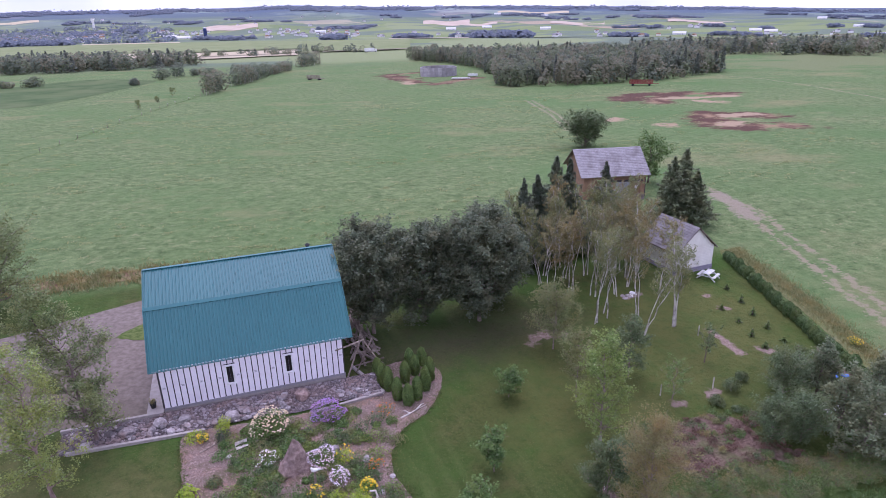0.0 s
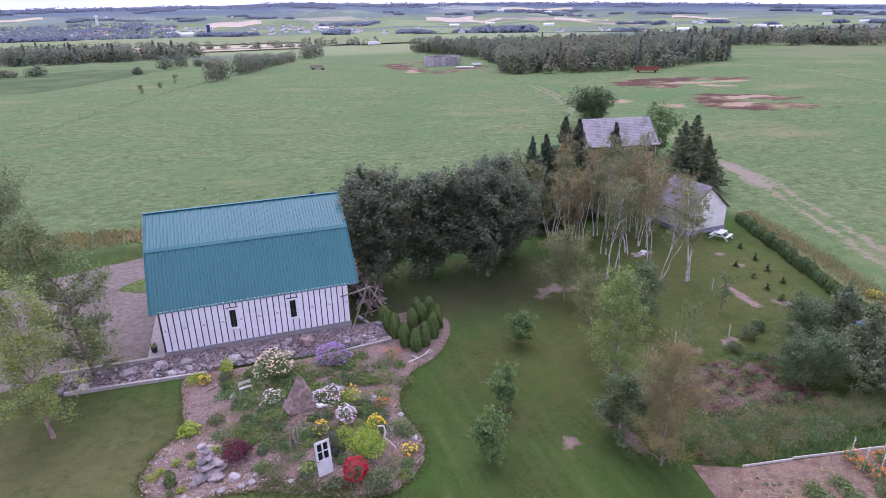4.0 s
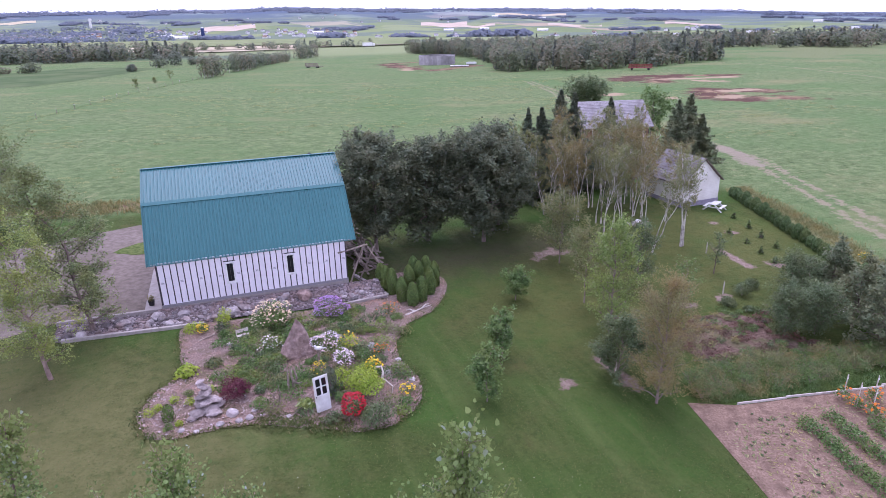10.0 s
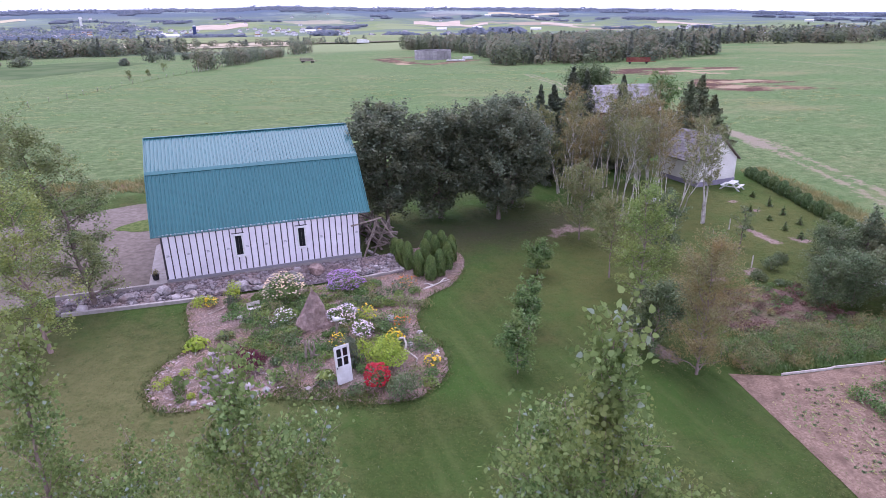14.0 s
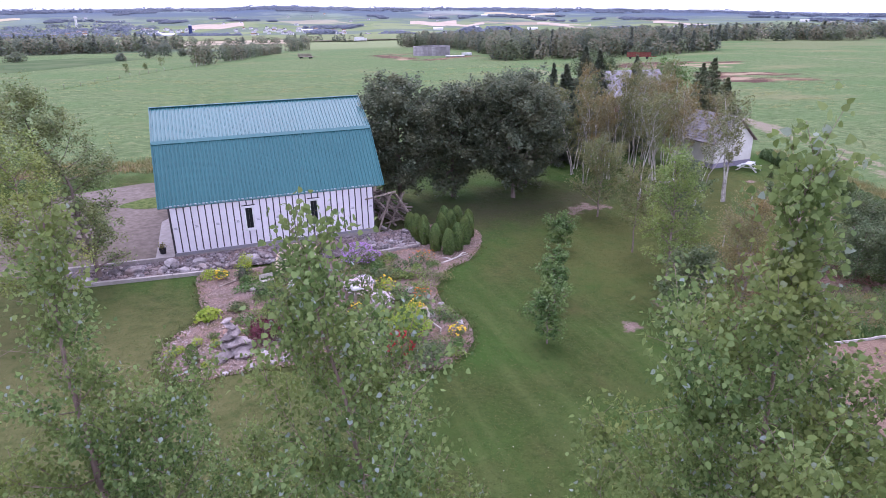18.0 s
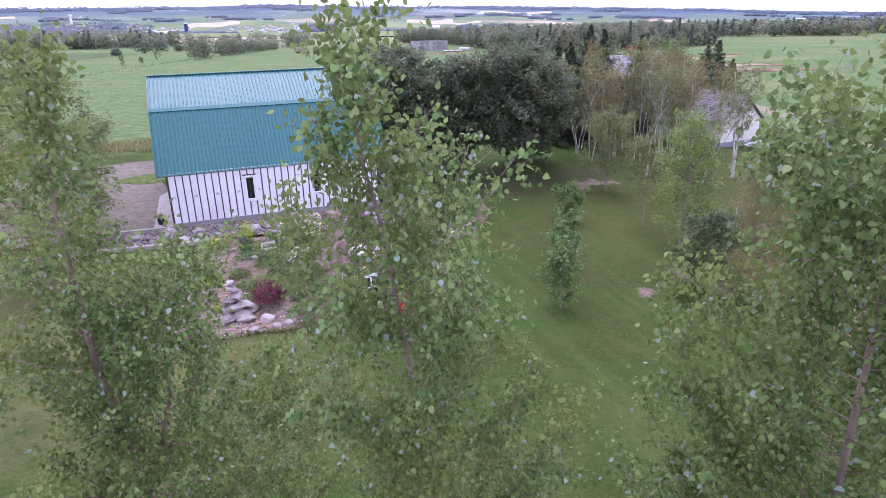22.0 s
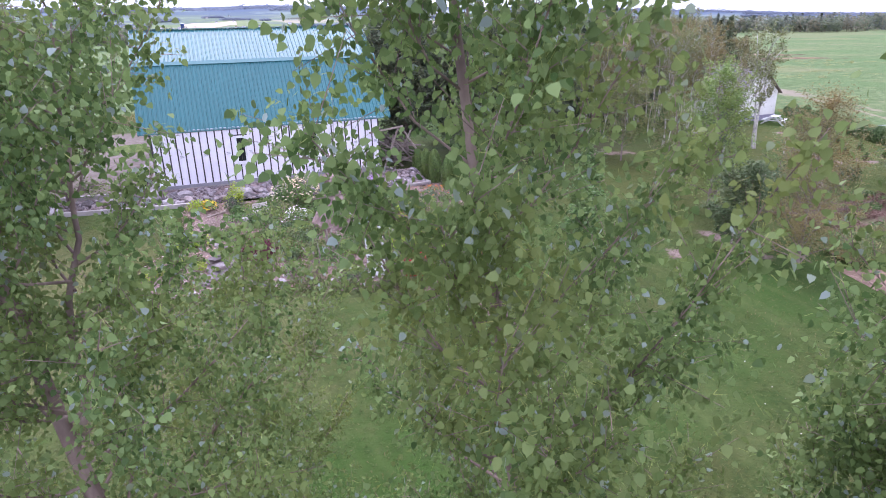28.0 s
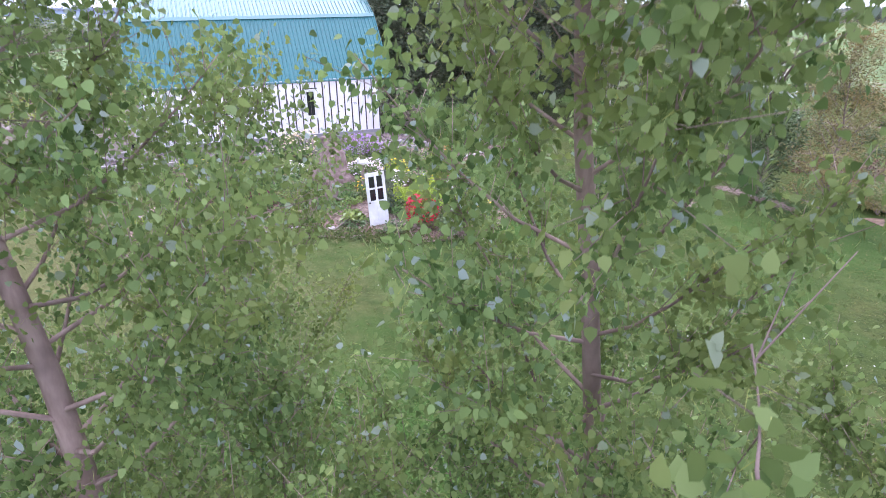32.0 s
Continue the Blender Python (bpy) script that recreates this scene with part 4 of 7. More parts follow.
# ---- trees of the yard ----
def poplar(name, label, x, y, h, crown, stems, limbs, leaves, size, trunk_r, seed, group, foot=0.1, steep=1.1, bark="poplar_bark"):
    """A poplar: steep limbs that curve upward, set with short shoots; the leaves hang in sprays along the shoots.
    crown: the reach of its limbs by height (share of h, metres); stems: for each stem the offsets (share of h, x, y) of its line."""
    rng = np.random.default_rng(seed)
    zb = ground(x, y) - 0.04
    t = thing(name, x, y, zb, label, "tree", group)
    V, F, P, A, S = [], [], [], [], []
    cs, cr = [c[0] for c in crown], [c[1] for c in crown]
    total = sum(q[-1][0] - max(foot, q[0][0]) for q in stems)
    for st, line in enumerate(stems):
        ls = [q[0] for q in line]

        def at(s):
            return np.array([np.interp(s, ls, [q[1] for q in line]), np.interp(s, ls, [q[2] for q in line]), h * s])

        top = ls[-1]
        n = 14
        ss = [ls[0] + (top - ls[0]) * i / n for i in range(n + 1)]
        tp = [at(s) + (np.array([*rng.normal(0, 0.03, 2), 0]) if 0 < i < n else 0) for i, s in enumerate(ss)]
        tube(V, F, tp, [max(0.006, trunk_r * (1 if st == 0 else 0.75) * (1 - 0.93 * (s / top) ** 0.9)) for s in ss], 9)
        count = max(4, int(limbs * (top - max(foot, ls[0])) / (1 - foot) / (1 if len(stems) == 1 else 1.3)))
        shoots = []
        for j in range(count):
            s = max(foot, ls[0]) + (top - max(foot, ls[0])) * ((j + rng.uniform(0, 1)) / count) ** 0.9
            up = steep * rng.uniform(0.55, 1.35) * (0.7 + 0.7 * s)
            reach = np.interp(min(1, s + 0.10), cs, cr) * rng.uniform(0.55, 1.15)
            az = j * 2.39996 + rng.uniform(-0.6, 0.6) + st * 1.3
            o = np.array([math.cos(az), math.sin(az), 0])
            side = np.array([-o[1], o[0], 0]) * rng.normal(0, 0.18) * reach
            a = at(s)
            lift = min(up * reach, max(0.25, (1.02 * h * top - a[2]) * 0.9))
            pts = [a + o * reach * u ** 0.85 + side * u * u + np.array([0, 0, lift * u ** 1.35]) for u in (0, 0.25, 0.5, 0.75, 1.0)]
            r0 = max(0.006, trunk_r * (1 - 0.9 * s) * 0.24)
            tube(V, F, pts, [r0, r0 * 0.8, r0 * 0.6, r0 * 0.4, 0.004], 5)
            ln = math.hypot(reach, lift)
            pts = np.array(pts)
            for q in range(max(4, int(ln / 0.10))):
                u = rng.uniform(0.22, 1.0) * 4
                k = min(3, int(u))
                b = pts[k] + (pts[k + 1] - pts[k]) * (u - k)
                d = unit(unit(pts[k + 1] - pts[k]) + rng.normal(0, 0.8, 3) + np.array([0, 0, 0.2]))
                l = rng.uniform(0.28, 0.75) * (0.6 + 0.12 * min(ln, 3))
                tube(V, F, [b, b + d * l], [0.004, 0.002], 3)
                shoots.append((b, d, l, s))
            shoots.append((pts[2], unit(pts[4] - pts[2]), np.linalg.norm(pts[4] - pts[2]) * 1.08, s))
        for q in range(6):
            a = at(top - 0.015 * q)
            d = unit(np.array([*rng.normal(0, 0.25 + 0.05 * q, 2), 1.0]))
            shoots.append((a, d, 0.14 + 0.03 * q, 1.0))
        w = np.array([l * rng.uniform(0.3, 1.7) * (0.75 if q > 0.9 else 1) for _, _, l, q in shoots])
        for (b, d, l, s), c in zip(shoots, rng.multinomial(int(leaves * (top - max(foot, ls[0])) / total), w / w.sum())):
            u = rng.uniform(-0.1, 1.08, c)
            off = rng.normal(0, 1, (c, 3))
            off /= np.linalg.norm(off, axis=1)[:, None]
            P.append(b + d * (u * l)[:, None] + off * rng.uniform(0.02, 0.24, c)[:, None] + np.array([0, 0, -0.02]))
            A.append(off * 0.8 + d * 0.35 + np.array([0, 0, -0.75 + 0.5 * (s > 0.85)]))
            S.append(size * (0.74 + 0.26 * u) * (1 + 0.4 * max(0, s - 0.85) / 0.15))
    P = np.concatenate(P)
    keep = P[:, 2] > 0.15
    link_mesh("trunk", V, F, M[bark], t, smooth=True)
    side = rng.uniform(0, 2 * math.pi, keep.sum())
    leaf_mesh("crown", P[keep], np.concatenate(S)[keep], M["poplar_leaf"], t, rng, "poplar", along=np.concatenate(A)[keep],
              facing=np.stack([np.cos(side), np.sin(side), 0.45 + 0 * side], 1), loose=0.42)
    pick = np.flatnonzero(keep)[::3]
    away = np.concatenate(A)[pick]
    away /= np.linalg.norm(away, axis=1)[:, None]
    leaf_mesh("petiole", P[pick] - away * 0.055, 0.075, M["petiole"], t, rng, "stalk", along=away, label="thin yellow-green leaf stalks")["kind"] = "stuff"
    return t


poplar("poplar", "tall slender leafy poplar with grey-brown trunk", 6.25, -31.0, 13.25, [(0.1, 1.2), (0.4, 1.4), (0.6, 1.4), (0.8, 1.12), (0.92, 0.72), (1, 0.3)],
       [[(0, 0, 0), (0.1, -0.25, -0.62), (0.34, -1.15, -1.68), (0.57, -1.70, -2.2), (0.8, -2.14, -2.24), (0.958, -2.42, -2.05)]], 88, 44000, 0.064, 0.112, 11, "poplars of the near row", foot=0.08)
poplar("poplar", "forked leafy poplar with grey-brown trunk", 1.60, -31.0, 12.5, [(0.2, 1.8), (0.5, 1.7), (0.68, 1.25), (0.8, 0.95), (0.92, 0.6), (1, 0.25)],
       [[(0, 0, 0), (0.40, -0.10, -0.45), (0.534, -0.2, -0.35), (0.586, -0.40, -0.3), (0.705, -0.62, -0.2), (0.825, -0.70, -0.1), (1.0, -0.65, 0.4)], [(0.53, -0.2, -0.35), (0.58, -0.10, -0.3), (0.70, 0.10, -0.1), (0.81, 0.22, 0)]], 80, 32000, 0.064, 0.145, 12, "poplars of the near row", foot=0.34, steep=0.9)
poplar("poplar", "broad leafy poplar with wind-turned pale leaves", 8.05, -35.4, 13.75, [(0.08, 1.6), (0.45, 1.7), (0.66, 1.75), (0.8, 1.55), (0.92, 1.05), (1, 0.15)],
       [[(0, 0, 0), (1, 0.0, 0.05)]], 135, 84000, 0.066, 0.10, 13, "poplars of the near row", foot=0.06, steep=0.9)
poplar("poplar", "leafy poplar at the end of the row", -3.4, -29.0, 11.0, [(0.06, 2.3), (0.5, 2.4), (0.75, 1.7), (0.9, 0.8), (1, 0.2)], [[(0, 0, 0), (1, 0.1, 0.1)]], 80, 38000, 0.078, 0.10, 14, "poplars of the near row", foot=0.08, steep=0.9)
for i, (x, y, h, r, n) in enumerate([(2.1, -28.3, 7.2, 2.2, 20000), (3.0, -31.0, 4.8, 1.8, 12000), (1.2, -31.4, 4.7, 1.7, 8000), (4.4, -31.6, 4.7, 1.5, 9000), (-0.6, -30.6, 4.5, 1.6, 5000), (3.95, -35.0, 6.75, 0.5, 1100), (7.6, -34.2, 8.0, 1.6, 22000)]):
    poplar("young_poplar", "slender young poplar among the taller ones", x, y, h, [(0.1, r), (0.6, r), (0.85, 0.6 * r), (1, 0.2)], [[(0, 0, 0), (1, 0.9 if i == 0 else 0, -0.4 if i == 0 else 0)]], 40 if i != 5 else 22, n, 0.07, 0.035 if i != 5 else 0.008, 15 + i, "young poplars")
branching_tree("aspen", "yellow-green aspen leaning over the lawn", -5.4, -6.9, 9.6, 2.6, "lime_leaf", "poplar_bark", 0.10, "oval", 44, 15000, 0.12, 0.30, 0.6, 0.11, (-1.1, 0.6), 0.3, 21, inner=0.3)
branching_tree("aspen", "grey-green aspen beside the gravel drive", -4.0, -1.7, 10.4, 3.1, "sage_leaf", "bark", 0.06, "oval", 44, 18000, 0.145, 0.30, 0.7, 0.13, (-2.0, 1.2), 0.3, 22, inner=0.3)
branching_tree("willow", "large grey-green roadside tree beyond the drive", -15.5, 21.5, 8.5, 4.8, "sage_leaf", "bark", 0.08, "round", 50, 19000, 0.17, 0.40, 0.6, 0.2, (0, 0), 0.3, 23, inner=0.3)
for i, (x, y, h, r) in enumerate([(16.3, 6.4, 9.5, 3.7), (21.2, 7.4, 8.5, 3.8), (25.8, 5.6, 9.4, 4.2), (27.6, 8.0, 9.3, 3.9), (28.9, 9.4, 7.6, 2.6)]):
    branching_tree("maple", "dark round-crowned maple in a dense row", x, y, h, r, "maple_leaf", "bark", 0.12, "round", 80, 30000, 0.23, 0.36, 0.3, 0.16, (0, 0), 0.15, 31 + i, inner=0.3, group="maple row")
conifer("spruce", "narrow dark spruce behind the maples", 35.1, 15.8, 9.9, 2.9, seed=41, n=18000, tiers=20, size=0.19)
for i, (x, y, h, r) in enumerate([(40.3, 18.4, 11.2, 1.9), (37.6, 17.6, 9.6, 1.7), (46.4, 18.0, 10.2, 1.6), (42.1, 18.6, 10.8, 1.7)]):
    conifer("spruce", "dark spruce among birches by the barn", x, y, h, r * 2.0, n=26000, size=0.19, tiers=22, seed=42 + i, group="spruces by the barn")
for i, (x, y, h, r) in enumerate([(59.4, 22.5, 8.8, 3.7), (62.6, 24.2, 9.2, 3.9), (61.4, 20.4, 7.2, 3.4)]):
    conifer("pine", "airy grey-green pine behind the white shed", x, y, h, r * 0.9, "pine", 11000, 0.25, 47 + i, 0.1, -0.12, 17, "pines by the shed")
branching_tree("willow", "round grey-green willow behind the barn", 76.5, 71.0, 5.6, 5.2, "bluegreen_leaf", "bark", 0.05, "round", 50, 12000, 0.34, 0.6, 0.6, 0.2, seed=51)
branching_tree("alder", "dark leafy tree at the barn's corner", 69.5, 40.5, 7.0, 3.2, "green_leaf", "bark", 0.1, "round", 30, 4500, 0.3, 0.5, 0.6, 0.15, seed=52)
rb = random.Random(5)
for i, (x, y, h) in enumerate([(36.9, 8.2, 9.6), (35.4, 1.9, 9.2), (37.2, 2.6, 9.0), (40.6, 5.9, 9.3), (40.0, 1.7, 8.8), (38.5, -1.5, 8.6), (38.2, 6.6, 9.8), (33.8, 7.4, 8.8), (43.3, 9.2, 8.8), (40.0, 11.5, 10.2), (36.0, 13.0, 9.4), (44.5, 4.8, 7.6), (46.0, 10.5, 8.2), (34.8, 10.6, 9.0), (42.4, 12.8, 10.0), (42.8, 7.2, 8.8), (38.8, 14.6, 9.8), (44.8, 14.0, 10.0), (35.0, 16.5, 9.0), (46.5, 13.2, 8.8), (37.6, 11.4, 7.0), (44.0, 11.4, 9.4)]):
    branching_tree("birch", "slender white-stemmed birch with thinning brown leaves", x, y, h - (0.8 if x < 38.4 else 0.1), 2.0, ("brown_leaf", "olive_leaf", "olive_leaf", "brown_leaf")[i % 4], "birch_bark", 0.40 if y < 9 else 0.2, "round", 40 if y < 9 else 48, 3600 if y < 9 else 7000, 0.12, 0.17, 1.5, 0.058, (rb.uniform(-1.3, 0.9), rb.uniform(-0.8, 0.8)), 0.25, 60 + i, stems=2 + (i % 3 == 0), group="birch grove", inner=0.45, spread=0.09)
branching_tree("birch", "white-trunked birch with sparse crown before the shed", 41.9, -1.1, 8.6, 1.9, "olive_leaf", "birch_bark", 0.36, "oval", 26, 3600, 0.13, 0.20, 1.4, 0.11, (-0.4, 0.8), 0.2, 75, stems=2, inner=0.4, spread=0.05)
branching_tree("aspen", "light green aspen with airy branches", 27.0, -12.2, 7.4, 2.7, "young_leaf", "twig", 0.10, "oval", 44, 11000, 0.12, 0.20, 0.7, 0.09, (0.3, 0.6), 0.12, 80, inner=0.25)
branching_tree("birch", "golden-brown feathery birch on the lawn", 25.2, -19.3, 6.9, 2.6, "brown_leaf", "twig", 0.02, "oval", 60, 22000, 0.08, 0.24, 1.0, 0.07, (0.4, 0.2), 0.1, 81, inner=0.2)
branching_tree("alder", "dark green bushy tree beside the brown birch", 24.6, -16.6, 3.7, 1.9, "bluegreen_leaf", "twig", 0.04, "round", 34, 8000, 0.13, 0.2, 0.6, 0.05, seed=82)
branching_tree("apple_tree", "olive-leaved young tree with a gravel ring", 29.7, -0.9, 5.6, 2.9, "olive_leaf", "twig", 0.15, "oval", 34, 9000, 0.13, 0.24, 0.7, 0.06, seed=83)
branching_tree("apple_tree", "thin young tree with brownish leaves", 27.8, -7.8, 5.6, 1.8, "olive_leaf", "twig", 0.3, "oval", 24, 4200, 0.12, 0.2, 0.8, 0.05, seed=84)
branching_tree("alder", "dark green tree behind the aspen", 33.2, -6.4, 4.9, 2.0, "bluegreen_leaf", "twig", 0.1, "oval", 26, 5500, 0.14, 0.24, 0.7, 0.06, seed=85)
branching_tree("apple_tree", "small dark-leaved fruit tree by a bare patch", 40.2, -6.6, 3.2, 1.0, "bluegreen_leaf", "bark", 0.25, "round", 14, 1100, 0.11, 0.16, 0.6, 0.05, seed=86)
branching_tree("apple_tree", "small green shrubby tree", 34.6, -9.8, 3.2, 1.3, "green_leaf", "twig", 0.06, "round", 16, 1400, 0.1, 0.2, 0.7, 0.04, seed=87)
for i, (x, y, h, r) in enumerate([(23.4, -5.8, 2.3, 1.0), (19.3, -12.5, 2.9, 1.05), (16.7, -16.3, 3.1, 1.05)]):
    branching_tree("maple_sapling", "young green maple sapling on the lawn", x, y, h, r, "green_leaf", "twig", 0.12, "round", 22, 2400, 0.15, 0.20, 0.6, 0.03, seed=90 + i, group="saplings on the lawn")
for i, (x, y, h, r) in enumerate([(37.7, -15.8, 3.2, 1.55), (39.6, -16.4, 3.2, 1.5), (42.6, -12.0, 3.0, 1.8)]):
    branching_tree("olive_shrub", "broad grey-green shrub at the garden's edge", x, y, h, r, "bluegreen_leaf", "twig", 0.03, "round", 44, 9500, 0.11, 0.28, 0.7, 0.05, seed=95 + i, inner=0.3, category="shrub")
for i, (x, y, h, r) in enumerate([(44.7, -13.0, 4.6, 1.9), (42.6, -16.6, 5.0, 2.2), (45.4, -16.6, 5.4, 2.2), (41.8, -19.0, 5.2, 2.3), (45.6, -20.5, 5.6, 2.4)]):
    branching_tree("pine", "shaggy grey-green pine by the compost", x, y, h, r, "pine", "bark", 0.08, "cone", 44, 6000, 0.17, 0.24, 0.3, 0.08, (0.1, 0), 0.1, 99 + i, group="pines at the yard's edge", inner=0.35)



# ---- barn and shed ----
def gable_house(name, label, x, y, rz, L, D, wall_h, ridge_h, wall_m, roof_m, over=0.4, base_m=None, courses=14, z=None):
    """L along the ridge (local x), D deep (local y), front wall at local y = 0."""
    h = thing(name, x, y, (ground(x, y) if z is None else z) - 0.05, label, "building", rz=rz)
    t = 0.14
    part("wall_front", box(bmesh.new(), -L / 2, L / 2, 0, t, 0, wall_h), wall_m, h)
    part("wall_back", box(bmesh.new(), -L / 2, L / 2, D - t, D, 0, wall_h), wall_m, h)
    for sx in (-1, 1):
        bm = bmesh.new()
        prof = [(t + 0.004, 0), (D - t - 0.004, 0), (D - t - 0.004, wall_h), (D / 2, ridge_h - 0.06), (t + 0.004, wall_h)]
        xa, xb = sx * L / 2, sx * (L / 2 - t)
        a = [bm.verts.new((xa, u, w)) for u, w in prof]
        b = [bm.verts.new((xb, u, w)) for u, w in prof]
        bm.faces.new(a), bm.faces.new(b[::-1])
        for i in range(5):
            bm.faces.new((a[i], b[i], b[(i + 1) % 5], a[(i + 1) % 5]))
        bmesh.ops.recalc_face_normals(bm, faces=bm.faces[:])
        part("gable_wall", bm, wall_m, h)
    slope = (ridge_h - wall_h) / (D / 2)
    for s in (0, 1):
        ya, yb = (-over, D / 2) if s == 0 else (D + over, D / 2)
        roof = new("roof")
        roof.parent = h
        bm = bmesh.new()
        zz = lambda v: wall_h + slope * (v if s == 0 else D - v) + 0.02
        rr = random.Random(7 + s)
        for c in range(courses):
            p, q = ya + (yb - ya) * c / courses, ya + (yb - ya) * (c + 1.12) / courses
            q = min(q, yb) if s == 0 else max(q, yb)
            k = -L / 2 - over
            while k < L / 2 + over - 0.01:
                w = min(rr.uniform(0.35, 0.8), L / 2 + over - k)
                j = rr.uniform(-0.012, 0.012)
                sgn = 1 if s == 0 else -1
                v = [bm.verts.new(co) for co in ((k, p + j, zz(p) + 0.045), (k + w - 0.012, p + j, zz(p) + 0.045), (k + w - 0.012, q, zz(q) + 0.008), (k, q, zz(q) + 0.008),
                                                 (k, p + j, zz(p) + 0.012), (k + w - 0.012, p + j, zz(p) + 0.012))]
                bm.faces.new(v[:4][::sgn]), bm.faces.new((v[4], v[5], v[1], v[0])[::sgn])
                k += w
        me = bpy.data.meshes.new("roof")
        bm.to_mesh(me)
        bm.free()
        me.materials.append(roof_m)
        bpy.data.objects.remove(roof)
        roof = new("roof", me)
        roof.parent = h
        bm = bmesh.new()
        vs = [(-L / 2 - over, ya), (L / 2 + over, ya), (L / 2 + over, yb), (-L / 2 - over, yb)]
        a = [bm.verts.new((u, v, zz(v) - 0.06)) for u, v in vs]
        b = [bm.verts.new((u, v, zz(v) + 0.006)) for u, v in vs]
        bm.faces.new(a), bm.faces.new(b)
        for i in range(4):
            bm.faces.new((a[i], a[(i + 1) % 4], b[(i + 1) % 4], b[i]))
        bmesh.ops.recalc_face_normals(bm, faces=bm.faces[:])
        part("roof_deck", bm, M["oldwood"], roof)
    if base_m:
        part("foundation", box(bmesh.new(), -L / 2 - 0.04, L / 2 + 0.04, -0.04, D + 0.04, -0.3, 0.55), base_m, h, "lavender-grey concrete base")
    return h


barn = gable_house("barn", "old brown board barn with silvery shingle roof", 59.3, 34.9, -13, 9.4, 8.2, 3.85, 6.75, M["brownboard"], M["shingle"], 0.55, courses=18)
for k in range(38):
    x = -4.7 + k * 0.248
    if not -0.3 < x < 3.5 or k % 1:
        part("board", box(bmesh.new(), x + 0.008, x + 0.235, -0.025, -0.003, 0.05, 3.45), M["brownboard_b"], barn)
part("lintel", box(bmesh.new(), -2.6, 4.3, -0.14, -0.026, 2.55, 2.78), M["batten"], barn, "dark sliding-door rail")
for k, (a, b) in enumerate(((0.2, 1.25), (1.27, 2.3))):
    d = part("door", box(bmesh.new(), a, b, -0.09, -0.03, 0.1, 2.5), M["bluedoor"], barn, "blue-grey plank door")
    for j in range(3):
        part("plank", box(bmesh.new(), a + 0.05 + j * 0.33, a + 0.33 + j * 0.33, -0.11, -0.092, 0.15, 2.45), M["bluedoor"], d)
part("sign", box(bmesh.new(), 3.1, 3.55, -0.06, -0.03, 1.5, 1.85), M["white_paint"], barn, "small white board")
part("corner_board", box(bmesh.new(), 4.66, 4.76, -0.05, 0.2, 0, 3.5), M["batten"], barn)
bm = bmesh.new()
for k, (dx, r) in enumerate(((3.2, 0.4), (3.9, 0.33), (2.7, 0.25))):
    bmesh.ops.create_cone(bm, segments=10, radius1=r, radius2=r * 0.9, depth=0.9 - 0.2 * k, cap_ends=True, matrix=Matrix.Translation((dx, -0.8 - 0.2 * k, 0.4)))
part("barrel", bm, M["rock"], thing("barrels", 59.3, 34.9, ground(59.3, 34.9), "grey barrels standing by the barn wall", "barrel", rz=-13))
# the white shed turns its gable to the yard
shed = gable_house("shed", "cream-white gabled shed with grey shingle roof", 49.9, 11.7, 88, 5.2, 4.95, 2.75, 5.0, M["cream"], M["shingle"], 0.3, M["lavender"], 12)
shed.matrix_basis = pose(48.75, 10.65, ground(52, 9) - 0.05, 0, 0, -87)
for k in range(12):
    part("clapboard", box(bmesh.new(), 2.605, 2.625, 0.02, 4.93, 0.58 + k * 0.18, 0.585 + k * 0.18 + 0.15), M["cream"], shed)


def garden_chair_heap(x, y):
    t = thing("picnic_table", x, y, ground(x, y), "white picnic table with splayed legs beside the shed", "table", rz=28)
    for k in range(4):
        part("board", box(bmesh.new(), -0.8, 0.8, -0.36 + k * 0.18, -0.22 + k * 0.18, 0.70, 0.74), M["white_paint"], t)
    for sy in (-1, 1):
        for k in (0, 1):
            part("seat", box(bmesh.new(), -0.8, 0.8, sy * 0.78 - 0.14 + k * 0.15, sy * 0.78 - 0.02 + k * 0.15, 0.42, 0.46), M["white_paint"], t)
        for sx in (-0.6, 0.6):
            part("leg", beam(bmesh.new(), (sx * 1.1, sy * 0.95, 0), (sx, sy * 0.12, 0.70), 0.06, 0.12), M["white_paint"], t)
    for sx in (-0.6, 0.6):
        part("brace", box(bmesh.new(), sx + 0.04, sx + 0.08, -0.9, 0.9, 0.33, 0.42), M["white_paint"], t)


garden_chair_heap(51.7, 6.3)

# ---- cedar hedge and the dry grass beside it ----
HEDGE = [(57.2, 9.6), (53.2, -1.8), (50.4, -10.5), (47.2, -22), (45.5, -30)]


